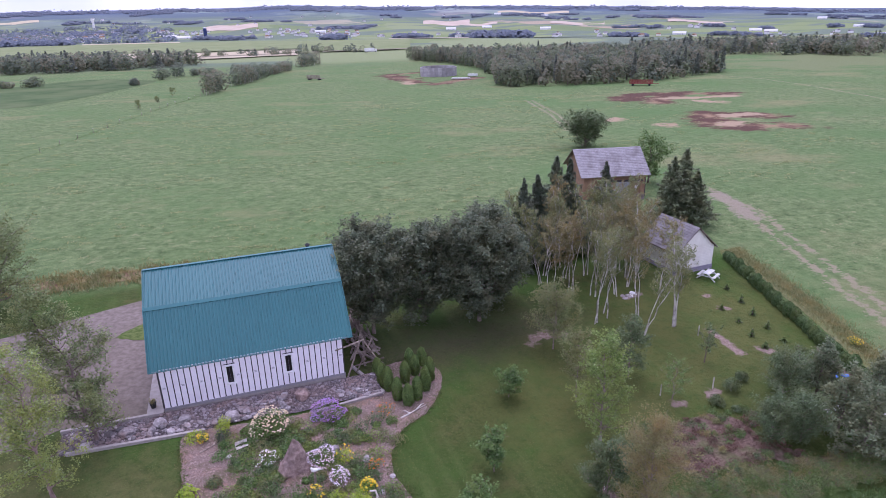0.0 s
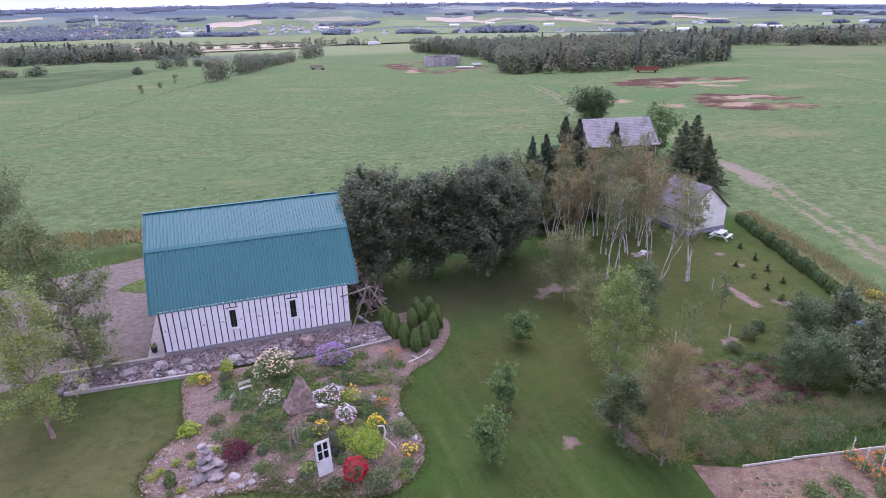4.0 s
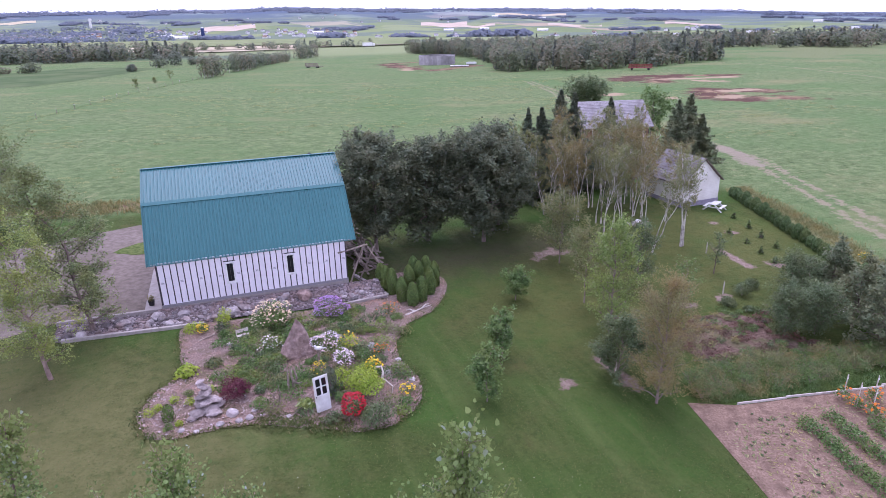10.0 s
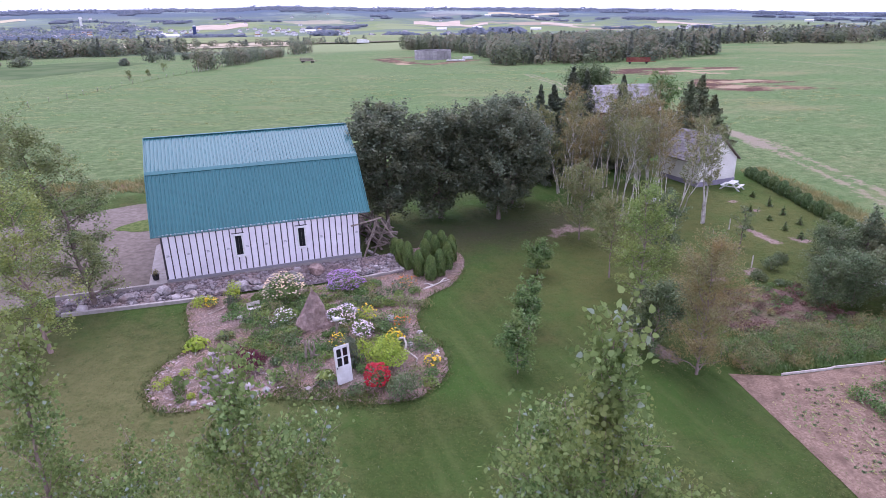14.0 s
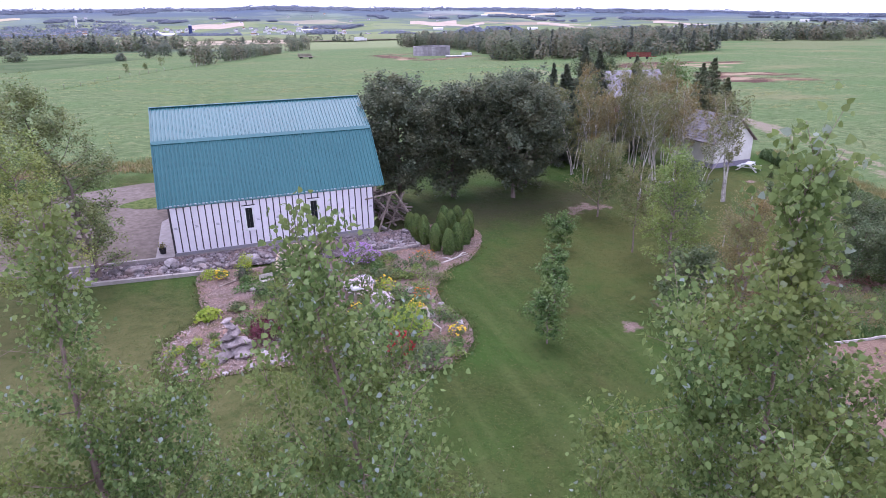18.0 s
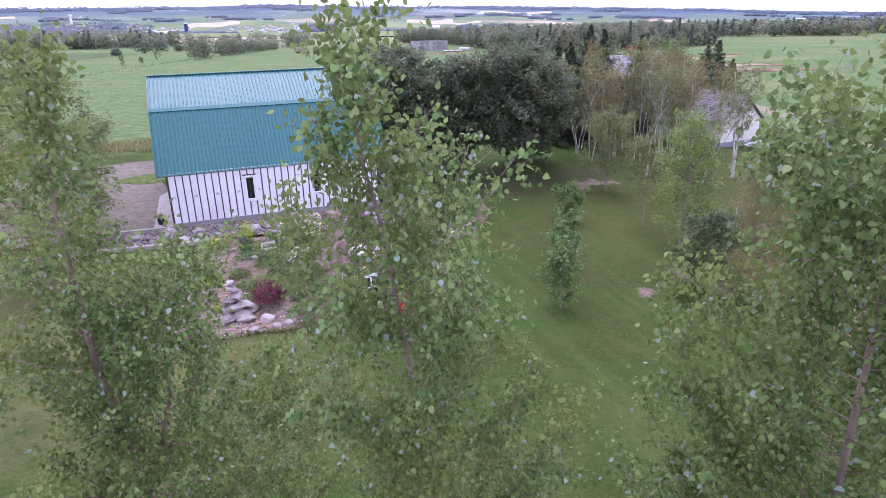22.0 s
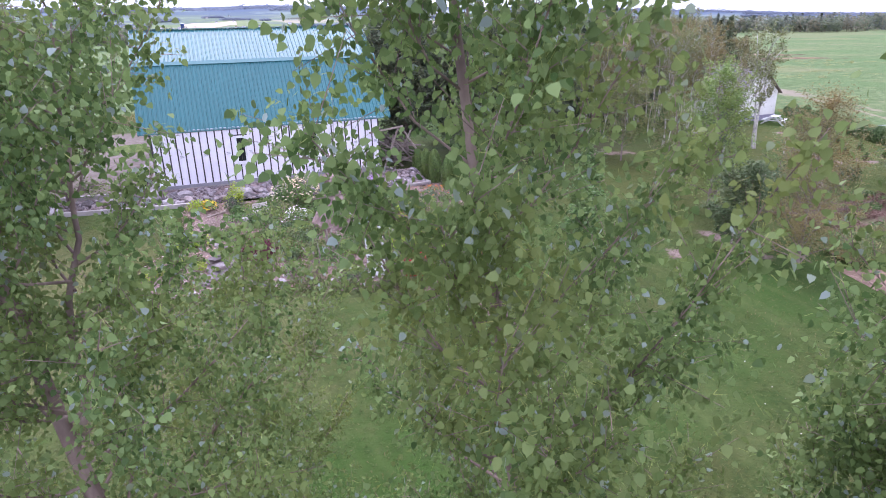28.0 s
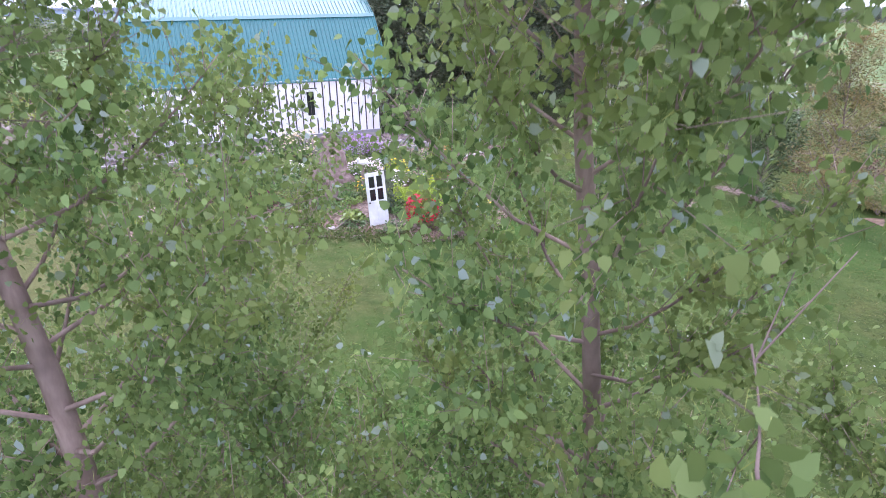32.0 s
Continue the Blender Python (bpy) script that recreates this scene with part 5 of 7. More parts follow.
def cedar(name, label, group, h, r, n, seed, leaf="cedar", size=0.16):
    rng = np.random.default_rng(seed)
    t = thing(name, 0, 0, 0, label, "shrub", group)
    V, F = [], []
    tube(V, F, [np.array([0, 0, z]) for z in (-0.05, h * 0.5, h * 0.9)], [0.05, 0.035, 0.01], 6)
    for k in range(14):
        a = k * 2.4
        z = h * (0.08 + 0.8 * k / 14)
        tube(V, F, [np.array([0, 0, z]), np.array([math.cos(a) * r * 0.6, math.sin(a) * r * 0.6, z + 0.2])], [0.02, 0.005], 4)
    link_mesh("stem", V, F, M["twig"], t)
    z = rng.uniform(0, 1, n) ** 0.9
    prof = np.sqrt(np.clip(1 - (1.75 * z - 0.62) ** 2 / 1.30, 0.015, 1))
    a = rng.uniform(0, 6.283, n)
    rr = r * prof * (1 + 0.12 * np.sin(5 * a + 9 * z)) * rng.uniform(0.35, 1, n) ** 0.35
    P = np.stack([np.cos(a) * rr, np.sin(a) * rr, 0.03 + z * h * 0.98], 1)
    A = np.stack([np.cos(a) * 0.5, np.sin(a) * 0.5, np.ones(n)], 1)
    leaf_mesh("foliage", P, size, M[leaf], t, rng, "diamond", along=A, facing=np.stack([np.cos(a), np.sin(a), 0.25 + 0.9 * (z - 0.5)], 1), loose=0.35)
    return t


hc = cedar("hedge_cedar", "clipped green cedar of the boundary hedge", "cedar hedge", 1.3, 0.52, 1100, 3, "hedge_leaf", 0.17)
first = True
rh = random.Random(8)
for (x0, y0), (x1, y1) in zip(HEDGE, HEDGE[1:]):
    n = int(math.hypot(x1 - x0, y1 - y0) / 0.95)
    for i in range(n):
        x, y = x0 + (x1 - x0) * i / n + rh.uniform(-0.12, 0.12), y0 + (y1 - y0) * i / n
        m = pose(x, y, ground(x, y), 0, 0, rh.uniform(0, 360)) @ Matrix.Diagonal((rh.uniform(0.85, 1.15), rh.uniform(0.85, 1.15), rh.uniform(0.75, 1.1), 1))
        if first:
            hc.matrix_basis = m
            first = False
        else:
            copy_thing(hc, m).scale = m.to_scale()


def tufts(name, label, places, height, material, seed, width=0.05, kind="stuff", category="grass", flat=-0.2):
    """Many upright blades, one mesh."""
    rng = np.random.default_rng(seed)
    P = np.array(places)
    n = len(P)
    A = np.stack([rng.normal(0, 0.35, n), rng.normal(0, 0.35, n), np.ones(n)], 1)
    P = P + A * (0.42 * height)
    nor_along = A
    ob = leaf_mesh(name, P, height, material, None, rng, "needle" if height < 0.2 else "reed", flat=flat, along=nor_along)
    return tagged(ob, label, category, kind=kind)


rng = np.random.default_rng(4)
pl = []
for (x0, y0), (x1, y1) in zip([(59.9, 12), (56.5, -2.2), (53.4, -11), (50.1, -23)], [(56.5, -2.2), (53.4, -11), (50.1, -23), (48.2, -32)]):
    n = int(math.hypot(x1 - x0, y1 - y0) * 290)
    s = rng.uniform(0, 1, n)
    w = rng.normal(0, 0.75, n)
    for k in range(n):
        x, y = x0 + (x1 - x0) * s[k] + w[k], y0 + (y1 - y0) * s[k]
        pl.append((x, y, ground(x, y)))
tufts("dry_grass", "tall dry grass along the hedge", pl, 0.34, M["straw"], 5)
drape("hedge_strip", [(60.6, 12), (57.5, -2.2), (54.4, -11), (51.0, -23), (49, -34), (47.3, -34), (48.6, -23), (51.8, -11), (54.9, -2.2), (58.4, 12)], M["strawsoil"], 0.03, "strip of dry unmown grass beside the hedge", "grass", 1.6)
drape("hedge_soil", [(50.6, -7.6), (49.2, -11), (46.2, -22), (44.4, -30), (45.3, -30), (47.1, -22), (50.2, -10.8)], M["mulch"], 0.025, "bare mulched strip along the hedge foot", "soil", 1.6)
shrub("goldenrod", "bright yellow goldenrod clump in the dry grass", 53.9, -8.7, 0.55, 0.8, "green_leaf", 260, 0.1, "yellow", 110, 0.09, 9, "plant")

# field track worn beyond the hedge, mud and tank far out

def slurry_tank(x, y):
    t = thing("slurry_tank", x, y, ground(x, y) - 0.1, "round grey concrete slurry tank out in the pasture", "tank")
    n, r, hgt = 28, 9.3, 4.6
    for k in range(n):
        a = 2 * math.pi * k / n
        bm = box(bmesh.new(), -0.14, 0.14, -r * math.pi / n + 0.03, r * math.pi / n - 0.03, 0, hgt, 0, pose(math.cos(a) * r, math.sin(a) * r, 0, 0, 0, math.degrees(a)))
        part("panel", bm, M["tank"], t)
    bm = bmesh.new()
    for k in range(3):
        bmesh.ops.create_cone(bm, segments=40, radius1=r + 0.2, radius2=r + 0.2, depth=0.12, cap_ends=False, matrix=Matrix.Translation((0, 0, 1.0 + 1.4 * k)))
    part("hoop", bm, M["fascia"], t)


slurry_tank(115.5, 279)


def wagon(x, y, rz, m, label, l=9.0, w=2.4, h=1.5):
    t = thing("hay_wagon", x, y, ground(x, y), label, "wagon", rz=rz)
    part("bed", box(bmesh.new(), -l / 2, l / 2, -w / 2, w / 2, 0.8, 1.05), M[m], t)
    for k in range(9):
        part("stake", box(bmesh.new(), -l / 2 + k * l / 9, -l / 2 + k * l / 9 + 0.15, -w / 2 - 0.06, -w / 2, 1.0, 1.0 + h), M[m], t)
    for k in range(4):
        part("rail", box(bmesh.new(), -l / 2, l / 2, -w / 2 - 0.1, -w / 2 - 0.061, 1.15 + 0.35 * k, 1.4 + 0.35 * k), M[m], t)
    part("drawbar", box(bmesh.new(), l / 2, l / 2 + 2.2, -0.1, 0.1, 0.75, 0.9), M[m], t)
    for sx in (-0.35, 0.35):
        for sy in (-1, 1):
            bm = bmesh.new()
            bmesh.ops.create_cone(bm, segments=14, radius1=0.45, radius2=0.45, depth=0.25, cap_ends=True, matrix=pose(sx * l, sy * w * 0.42, 0.45, 90))
            part("wheel", bm, M["dark"], t)


wagon(164, 173, -35, "rust", "rusty red hay wagon at the wood's edge")
wagon(53, 293, -40, "oldwood", "weathered wooden feed wagon in the pasture", 8, 2.0, 0.5)
for (x, y, rz, l) in ((128, 262, -30, 5.0), (117, 250, -30, 9.0)):
    t = thing("feed_trough", x, y, ground(x, y), "white feed trough beside the tank", "trough", rz=rz)
    part("basin", box(bmesh.new(), -l / 2, l / 2, -0.8, 0.8, 0.25, 1.3 if l < 6 else 0.7, 0.08), M["white_paint"], t)
    part("skid", box(bmesh.new(), -l / 2, l / 2, -0.6, 0.6, 0, 0.25), M["oldwood"], t)

# ---- vegetable plot ----
drape("vegetable_plot", [(26.9, -19.9), (29.2, -20.9), (37.4, -22.1), (46, -23.4), (46, -46), (21.6, -46), (25.3, -27)], M["soil"], 0.02, "bare reddish vegetable plot with sparse seedlings", "soil", 0.8, ragged=0.2)
rq = np.random.default_rng(17)
pl = [(u, v, ground(u, v) + 0.03) for u, v in zip(rq.uniform(26.5, 45, 4200), rq.uniform(-36, -22.2, 4200)) if u > 27.0 + 0.3 * (v + 22)]
tagged(leaf_mesh("dry_stalks", pl, 0.22, M["straw"], None, rq, "needle", flat=1.2), "dry pale stalks strewn over the plot", "plant debris", kind="stuff")
plank = thing("plank_edging", 29.2, -20.8, ground(29.2, -20.8), "long row of white-grey weathered planks edging the plot", "plank")
for k in range(5):
    a, b = 3.0 * k, 3.0 * k + 3.05
    dy = -0.145
    za, zb = (ground(29.2 + v, -20.8 + dy * v) - ground(29.2, -20.8) + 0.05 for v in (a, b))
    part("plank", beam(bmesh.new(), (a, dy * a + 0.07 * (k % 2), za), (b - 0.1, dy * b - 0.04 * (k % 3), zb + 0.02 * (k % 2)), 0.05, 0.15), M["palewood"], plank)
rv = random.Random(12)
for k, (x0, y0, x1, y1) in enumerate([(31.2, -23.4, 30.2, -30.5), (32.8, -23.5, 31.8, -31), (34.4, -24.6, 33.6, -31.5), (36.2, -25.0, 35.4, -32), (38.0, -24.5, 37.2, -32)]):
    for i in range(11):
        s = i / 10
        x, y = x0 + (x1 - x0) * s + rv.uniform(-0.1, 0.1), y0 + (y1 - y0) * s
        shrub("potato_plant", "leafy green potato plant in its row", x, y, 0.55, 0.6, "green_leaf", 260, 0.12, seed=200 + k * 20 + i, category="plant", group="vegetable rows", stems=4)
for k, (x, y) in enumerate([(34.9, -22.3), (34.9, -23.1), (35.1, -23.8), (35.3, -24.5), (36.4, -22.9)]):
    shrub("tomato_plant", "staked tomato plant with orange-red fruit", x, y, 0.4, 0.8, "green_leaf", 150, 0.12, "orange", 26, 0.13, 260 + k, "plant", "tomato plants", 4, flower_name="fruit")
    t = thing("garden_stake", x + 0.1, y + 0.05, ground(x, y), "thin pale garden stake", "stake", "garden stakes")
    part("stick", beam(bmesh.new(), (0, 0, -0.02), (0.06, 0.02, 1.5), 0.04, 0.04), M["palewood"], t)
    part("label_flag", box(bmesh.new(), -0.05, 0.09, -0.026, -0.021, 1.25, 1.35), M["white_paint"], t)
for i in range(70):
    x, y = rv.uniform(26.5, 31), rv.uniform(-30, -21.6)
    if x > 26.4 + (-20 - y) * -0.12 + 0.4:
        shrub("seedling", "tiny green seedling in bare soil", x, y, 0.1, 0.12, "bluegreen_leaf", 14, 0.09, seed=300 + i, category="plant", group="seedlings", stems=2)

# brush strip between lawn and plot
for i in range(84):
    s = i / 83
    x, y = 27.6 + 16 * s + rv.uniform(-0.5, 0.5), -19.2 - 1.2 * s + rv.uniform(-0.9, 1.4)
    shrub("bramble", ("brown-green bramble thicket at the plot edge", "green bramble thicket at the plot edge")[i % 2], x, y, rv.uniform(0.6, 1.0), rv.uniform(0.6, 1.05), ("brown_leaf", "olive_leaf", "green_leaf", "green_leaf")[i % 4], 760, 0.072, seed=400 + i, group="bramble strip")
pl = []
for k in range(5200):
    x = rq.uniform(28.5, 45.5)
    y = -20.75 - 0.145 * (x - 29.2) + abs(rq.normal(0, 0.55)) + 0.15
    pl.append((x, y, ground(x, y)))
tufts("plot_edge_grass", "long green grass along the plank edging", pl, 0.26, M["green_leaf"], 18)
# the weedy bed and bare patches
drape("weedy_bed", smooth_loop([(31.4, -13.5), (34.1, -12.1), (37.1, -12.9), (37.4, -14.9), (38.9, -17.7), (43.5, -18.6), (41.5, -20.2), (37.5, -18.1), (35.5, -16.9), (32.9, -17.0), (30.8, -16.7), (30.4, -15.7)], 6), M["weedsoil"], 0.03, "weedy mulched bed with pale dead stalks", "garden bed", 0.9, ragged=0.15)
for i in range(130):
    x, y = rv.uniform(30.2, 39), rv.uniform(-18.2, -12.0)
    shrub("weed", "low weed clump in the mulched bed", x, y, rv.uniform(0.25, 0.6), rv.uniform(0.2, 0.5), ("green_leaf", "drystalk", "drystalk", "straw", "bluegreen_leaf")[i % 5], 130, 0.1, seed=460 + i, category="plant", group="weeds of the bed", stems=3)
for i, (x, y, h) in enumerate([(51.5, 3.4, 1.0), (50.7, 0.7, 1.3), (48.0, 0.2, 0.8), (49.9, -1.6, 1.2), (47.6, -2.3, 0.7), (49.2, -4.0, 1.1), (46.9, -4.6, 1.0), (46.5, -6.5, 0.9), (48.8, -6.2, 0.6), (48.0, -8.4, 1.2)]):
    conifer("young_spruce", "knee-high young spruce planted in the lawn", x, y, h * 0.75, 0.34, "cedar", 300, 0.12, 480 + i, 0.05, 0.1, 6, "young spruces")
for i, (x, y, r, h) in enumerate([(47.5, -9.0, 0.9, 1.6), (46.2, -10.2, 1.0, 1.7), (37.2, -11.4, 0.6, 0.7), (39.4, -10.4, 0.7, 1.0), (41, -9.6, 0.5, 0.8)]):
    shrub("shrub", "grey-green shrub on the lawn", x, y, r, h, "bluegreen_leaf", 900, 0.11, seed=500 + i)
for x, y in ((38.3, -9.7), (34, -9.2), (42.6, -3.0), (24.9, -16)):
    t = thing("lawn_stake", x, y, ground(x, y), "pale wooden stake in the lawn", "stake", "lawn stakes")
    part("stick", beam(bmesh.new(), (0, 0, -0.02), (0.02, 0, 0.9), 0.06, 0.06), M["palewood"], t)
    part("point", beam(bmesh.new(), (0.02, 0, 0.9), (0.02, 0, 0.97), 0.035, 0.035), M["palewood"], t)
# heap of white odds and ends by the hedge
for i, (x, y, m) in enumerate([(48.7, -11.7, "bluetarp"), (48.2, -13.4, "white_paint"), (47.6, -14.8, "rock_pale"), (47.2, -16.2, "white_paint"), (44.6, -14.6, "white_paint"), (41.8, 5.5, "white_paint"), (42.5, 5.3, "oldwood"), (41.3, 5.2, "rock_pale")]):
    t = thing("scrap_heap", x, y, ground(x, y), "crumpled pale sheeting and scrap on bare soil", "scrap", "scrap by the hedge")
    for k in range(5):
        bm = bmesh.new()
        bmesh.ops.create_icosphere(bm, subdivisions=2, radius=0.26)
        for v in bm.verts:
            v.co *= 1 + 0.5 * noise.noise(v.co * 3 + Vector((i, k, 0)))
            v.co.z = max(-0.02, v.co.z * 0.45)
        bmesh.ops.translate(bm, verts=bm.verts[:], vec=(rv.uniform(-0.5, 0.5), rv.uniform(-0.5, 0.5), 0.02))
        part("sheet", bm, M[m], t)

# timber pile and leaning poles at the workshop's far end
poles = thing("scaffold_poles", 13.4, 0.4, 0, "crossed weathered poles leaning at the gable end", "timber")
for a, b in (((-1.4, -0.5, 2.05), (0.9, 0.1, 2.2)), ((0.55, 0.0, 2.15), (-0.75, -0.7, -0.5)), ((0.2, 0.3, -0.6), (1.6, 0.5, 2.0)), ((0.1, 0.4, -0.1), (2.3, -0.2, 0.5)),
             ((0.9, 0.2, 2.0), (2.4, -0.9, -0.6)), ((0.4, 0.1, 1.3), (2.0, 1.0, -0.5)), ((0.3, 0.5, 1.0), (2.1, 0.3, 0.9)), ((0.2, -0.4, -0.4), (1.6, -2.7, -0.75))):
    part("pole", beam(bmesh.new(), a, b, 0.09, 0.09), M["oldwood"], poles)
pile = thing("timber_pile", 14.6, 6.2, ground(14.6, 6.2), "heap of old boards and branches behind the workshop", "timber")
for k in range(46):
    x, y, z = rv.uniform(-0.9, 1.0), rv.uniform(-4, 4.5), rv.uniform(0.05, 1.3)
    a = rv.uniform(-0.5, 0.5) + 1.57
    l = rv.uniform(0.8, 2.2)
    part("board", beam(bmesh.new(), (x - math.cos(a) * l, y - math.sin(a) * l, z), (x + math.cos(a) * l, y + math.sin(a) * l, max(0.06, z + rv.uniform(-0.4, 0.4))), 0.16, 0.05), M["oldwood"], pile)
pot = thing("plant_pot", -0.75, 0.6, -0.1, "dark plant pot with dry plant on the walk", "pot")
bm = bmesh.new()
bmesh.ops.create_cone(bm, segments=12, radius1=0.16, radius2=0.22, depth=0.36, cap_ends=True, matrix=Matrix.Translation((0, 0, 0.18)))
part("pot", bm, M["dark"], pot)
leaf_mesh("plant", np.random.default_rng(1).normal(0, 0.14, (120, 3)) + np.array([0, 0, 0.5]), 0.12, M["brown_leaf"], pot, np.random.default_rng(2))

# white car and farm clutter half hidden behind the grove
for i, (x, y, l) in enumerate([(38.6, 18.8, 2.2), (40.8, 21.2, 2.6), (37.0, 17.2, 1.6)]):
    t = thing("covered_heap", x, y, ground(x, y), "pale tarpaulin-covered heap behind the birches", "heap", "covered heaps")
    bm = bmesh.new()
    bmesh.ops.create_icosphere(bm, subdivisions=3, radius=1)
    for v in bm.verts:
        v.co *= 1 + 0.25 * noise.noise(v.co * 2 + Vector((i, 0, 0)))
        v.co = Vector((v.co.x * l * 0.6, v.co.y * 0.9, max(-0.03, v.co.z * 0.95)))
    part("tarpaulin", bm, M["tarp"], t, smooth=True)
    part("plank", box(bmesh.new(), -l / 2, l / 2, -0.9, -0.75, 0.0, 0.12), M["oldwood"], t)


# ---- flower garden below the stone bed ----
BED = [(1.4, -3.0), (1.2, -5.9), (1.2, -8.6), (0.0, -10.2), (-0.6, -12.0), (-0.2, -13.6), (0.9, -14.4), (3.4, -14.3), (5.4, -14.7), (7.7, -15.7), (9.6, -16.6), (11.6, -16.6), (13.3, -15.2), (13.9, -12.9), (13.4, -10.4),
       (14.7, -7.4), (17.5, -5.3), (19.4, -2.6), (19.6, -0.4), (18.6, 1.2), (15.2, 0.6), (15.0, -2.2), (9.8, -3.1), (5, -3.0)]
drape("garden_bed", smooth_loop(BED, 6), M["mulch"], 0.02, "mulched flower bed with winding edge", "garden bed", 0.5, rise=bed_rise, ragged=0.10)
rg = random.Random(21)


def stone(name, label, x, y, r, mat, seed, flat=0.65, z=None, category="rock", group="", stretch=1.0):
    bm = bmesh.new()
    bmesh.ops.create_icosphere(bm, subdivisions=3 if r > 0.4 else 2, radius=1)
    for v in bm.verts:
        p = v.co.copy()
        k = 1 + 0.35 * noise.noise(p * 1.3 + Vector((seed, 0, 0))) + 0.12 * noise.noise(p * 4 + Vector((0, seed, 0)))
        v.co = Vector((p.x * r * k * stretch, p.y * r * k, p.z * r * k * flat))
    ob = part(name, bm, M[mat])
    ob.matrix_basis = pose(x, y, (ground(x, y) + bed_rise(x, y) if z is None else z) + r * flat * 0.35, rg.uniform(-8, 8), rg.uniform(-8, 8), rg.uniform(0, 360))
    return tagged(ob, label, category, group) if label else ob


def standing_stone(x, y):
    """A tall split slab, broad at its foot and ending in an off-centre point."""
    bm = bmesh.new()
    rings, k = 9, 14
    rs = random.Random(4)
    rows = []
    for i in range(rings):
        s = i / (rings - 1)
        w = (1 - s ** 1.25) * 0.92 + 0.08
        row = []
        for q in range(k):
            a = 2 * math.pi * q / k
            cx, cy = abs(math.cos(a)) ** 0.75 * math.copysign(1, math.cos(a)), abs(math.sin(a)) ** 0.75 * math.copysign(1, math.sin(a))
            e = 1.08 + 0.42 * noise.noise(Vector((math.cos(a) * 1.5, math.sin(a) * 1.5, s * 2.2))) + rs.uniform(-0.07, 0.07)
            row.append(bm.verts.new((cx * w * e * 1.02 + 0.10 * s, cy * w * e * 0.6 - 0.08 * s, s * 2.3 + (0.06 * rs.uniform(-1, 1) if 0 < i else 0) - 0.1 * s * math.cos(a))))
        rows.append(row)
    for a, b in zip(rows, rows[1:]):
        for q in range(k):
            bm.faces.new((a[q], a[(q + 1) % k], b[(q + 1) % k], b[q]))
    bm.faces.new(rows[-1])
    bmesh.ops.triangulate(bm, faces=bm.faces[:])
    ob = part("standing_stone", bm, M["rock_red"])
    ob.matrix_basis = pose(x, y, ground(x, y) + bed_rise(x, y) - 0.12, 0, 0, 12)
    tagged(ob, "tall pointed red-brown standing stone in the flower bed", "rock")


standing_stone(7.85, -8.7)
SHRUBS = [
    ("hydrangea", "cream-flowered hydrangea bush in full bloom", 6.75, -4.7, 1.1, 1.7, "green_leaf", 1300, 0.13, "cream_bloom", 300, 0.13),
    ("aster", "mound of violet asters in full bloom", 10.5, -4.1, 1.05, 1.1, "green_leaf", 700, 0.09, "violet", 720, 0.085),
    ("daisy", "clump of small white daisies", 6.3, -7.6, 0.65, 0.75, "green_leaf", 420, 0.09, "white_bloom", 120, 0.085),
    ("phlox", "mound of pale pink-white asters", 9.4, -8.6, 0.88, 0.95, "green_leaf", 500, 0.09, "pink_bloom", 400, 0.078),
    ("phlox", "round clump of white-violet asters", 10.2, -10.6, 0.6, 0.9, "green_leaf", 380, 0.09, "pink_bloom", 260, 0.078),
    ("golden_shrub", "small round golden shrub by the stones", 3.85, -3.5, 0.55, 1.15, "gold_leaf", 800, 0.09, None, 0, 0),
    ("golden_shrub", "low yellow-green shrub by the kerb", 1.9, -3.6, 0.75, 0.6, "gold_leaf", 420, 0.11, None, 0, 0),
    ("coneflower", "orange and yellow flowers beside the kerb", 2.5, -4.0, 0.4, 0.6, "green_leaf", 200, 0.09, "yellow", 60, 0.11),
    ("spirea", "large bright yellow-green spirea", 10.8, -13.6, 1.1, 1.5, "gold_leaf", 2900, 0.10, None, 0, 0),
    ("spirea", "low yellow-green spirea beside the dwarf cypress", 9.7, -12.3, 0.8, 0.8, "gold_leaf", 700, 0.10, None, 0, 0),
    ("scarlet_bush", "bush of scarlet red flowers", 9.7, -15.3, 0.60, 1.15, "green_leaf", 420, 0.10, "red", 380, 0.11),
    ("round_shrub", "round dark green shrub at the bed's edge", 10.75, -16.2, 0.85, 1.15, "bluegreen_leaf", 1400, 0.11, None, 0, 0),
    ("barberry", "dark purple barberry bush", 4.25, -11.9, 0.78, 1.15, "purple_leaf", 2200, 0.09, None, 0, 0),
    ("hosta", "pale yellow-green hosta clump", 1.7, -8.8, 0.7, 0.55, "gold_leaf", 220, 0.22, None, 0, 0),
    ("hosta", "light green hosta beside the old door", 7.5, -13.9, 0.5, 0.5, "lime_leaf", 180, 0.2, None, 0, 0),
    ("coneflower", "yellow flowers at the bed's corner", 11.7, -11.6, 0.45, 0.75, "gold_leaf", 180, 0.09, "yellow", 75, 0.11),
    ("coneflower", "orange-yellow flowers near the lawn", 12.85, -14.3, 0.4, 0.6, "green_leaf", 180, 0.09, "yellow", 50, 0.11),
    ("coneflower", "yellow flowers behind the dwarf cypress", 8.75, -11.6, 0.45, 1.0, "green_leaf", 240, 0.09, "yellow", 50, 0.1),
    ("coneflower", "yellow-tipped perennials among grey leaves", 10.8, -8.8, 0.65, 0.9, "gold_leaf", 350, 0.1, "yellow", 34, 0.1),
    ("coneflower", "orange flowers behind grey-green leaves", 12.5, -10.0, 0.45, 0.7, "green_leaf", 220, 0.09, "orange", 50, 0.1),
    ("coneflower", "orange flowers near the cedars", 14.4, -4.7, 0.7, 0.55, "green_leaf", 260, 0.09, "orange", 50, 0.09),
]
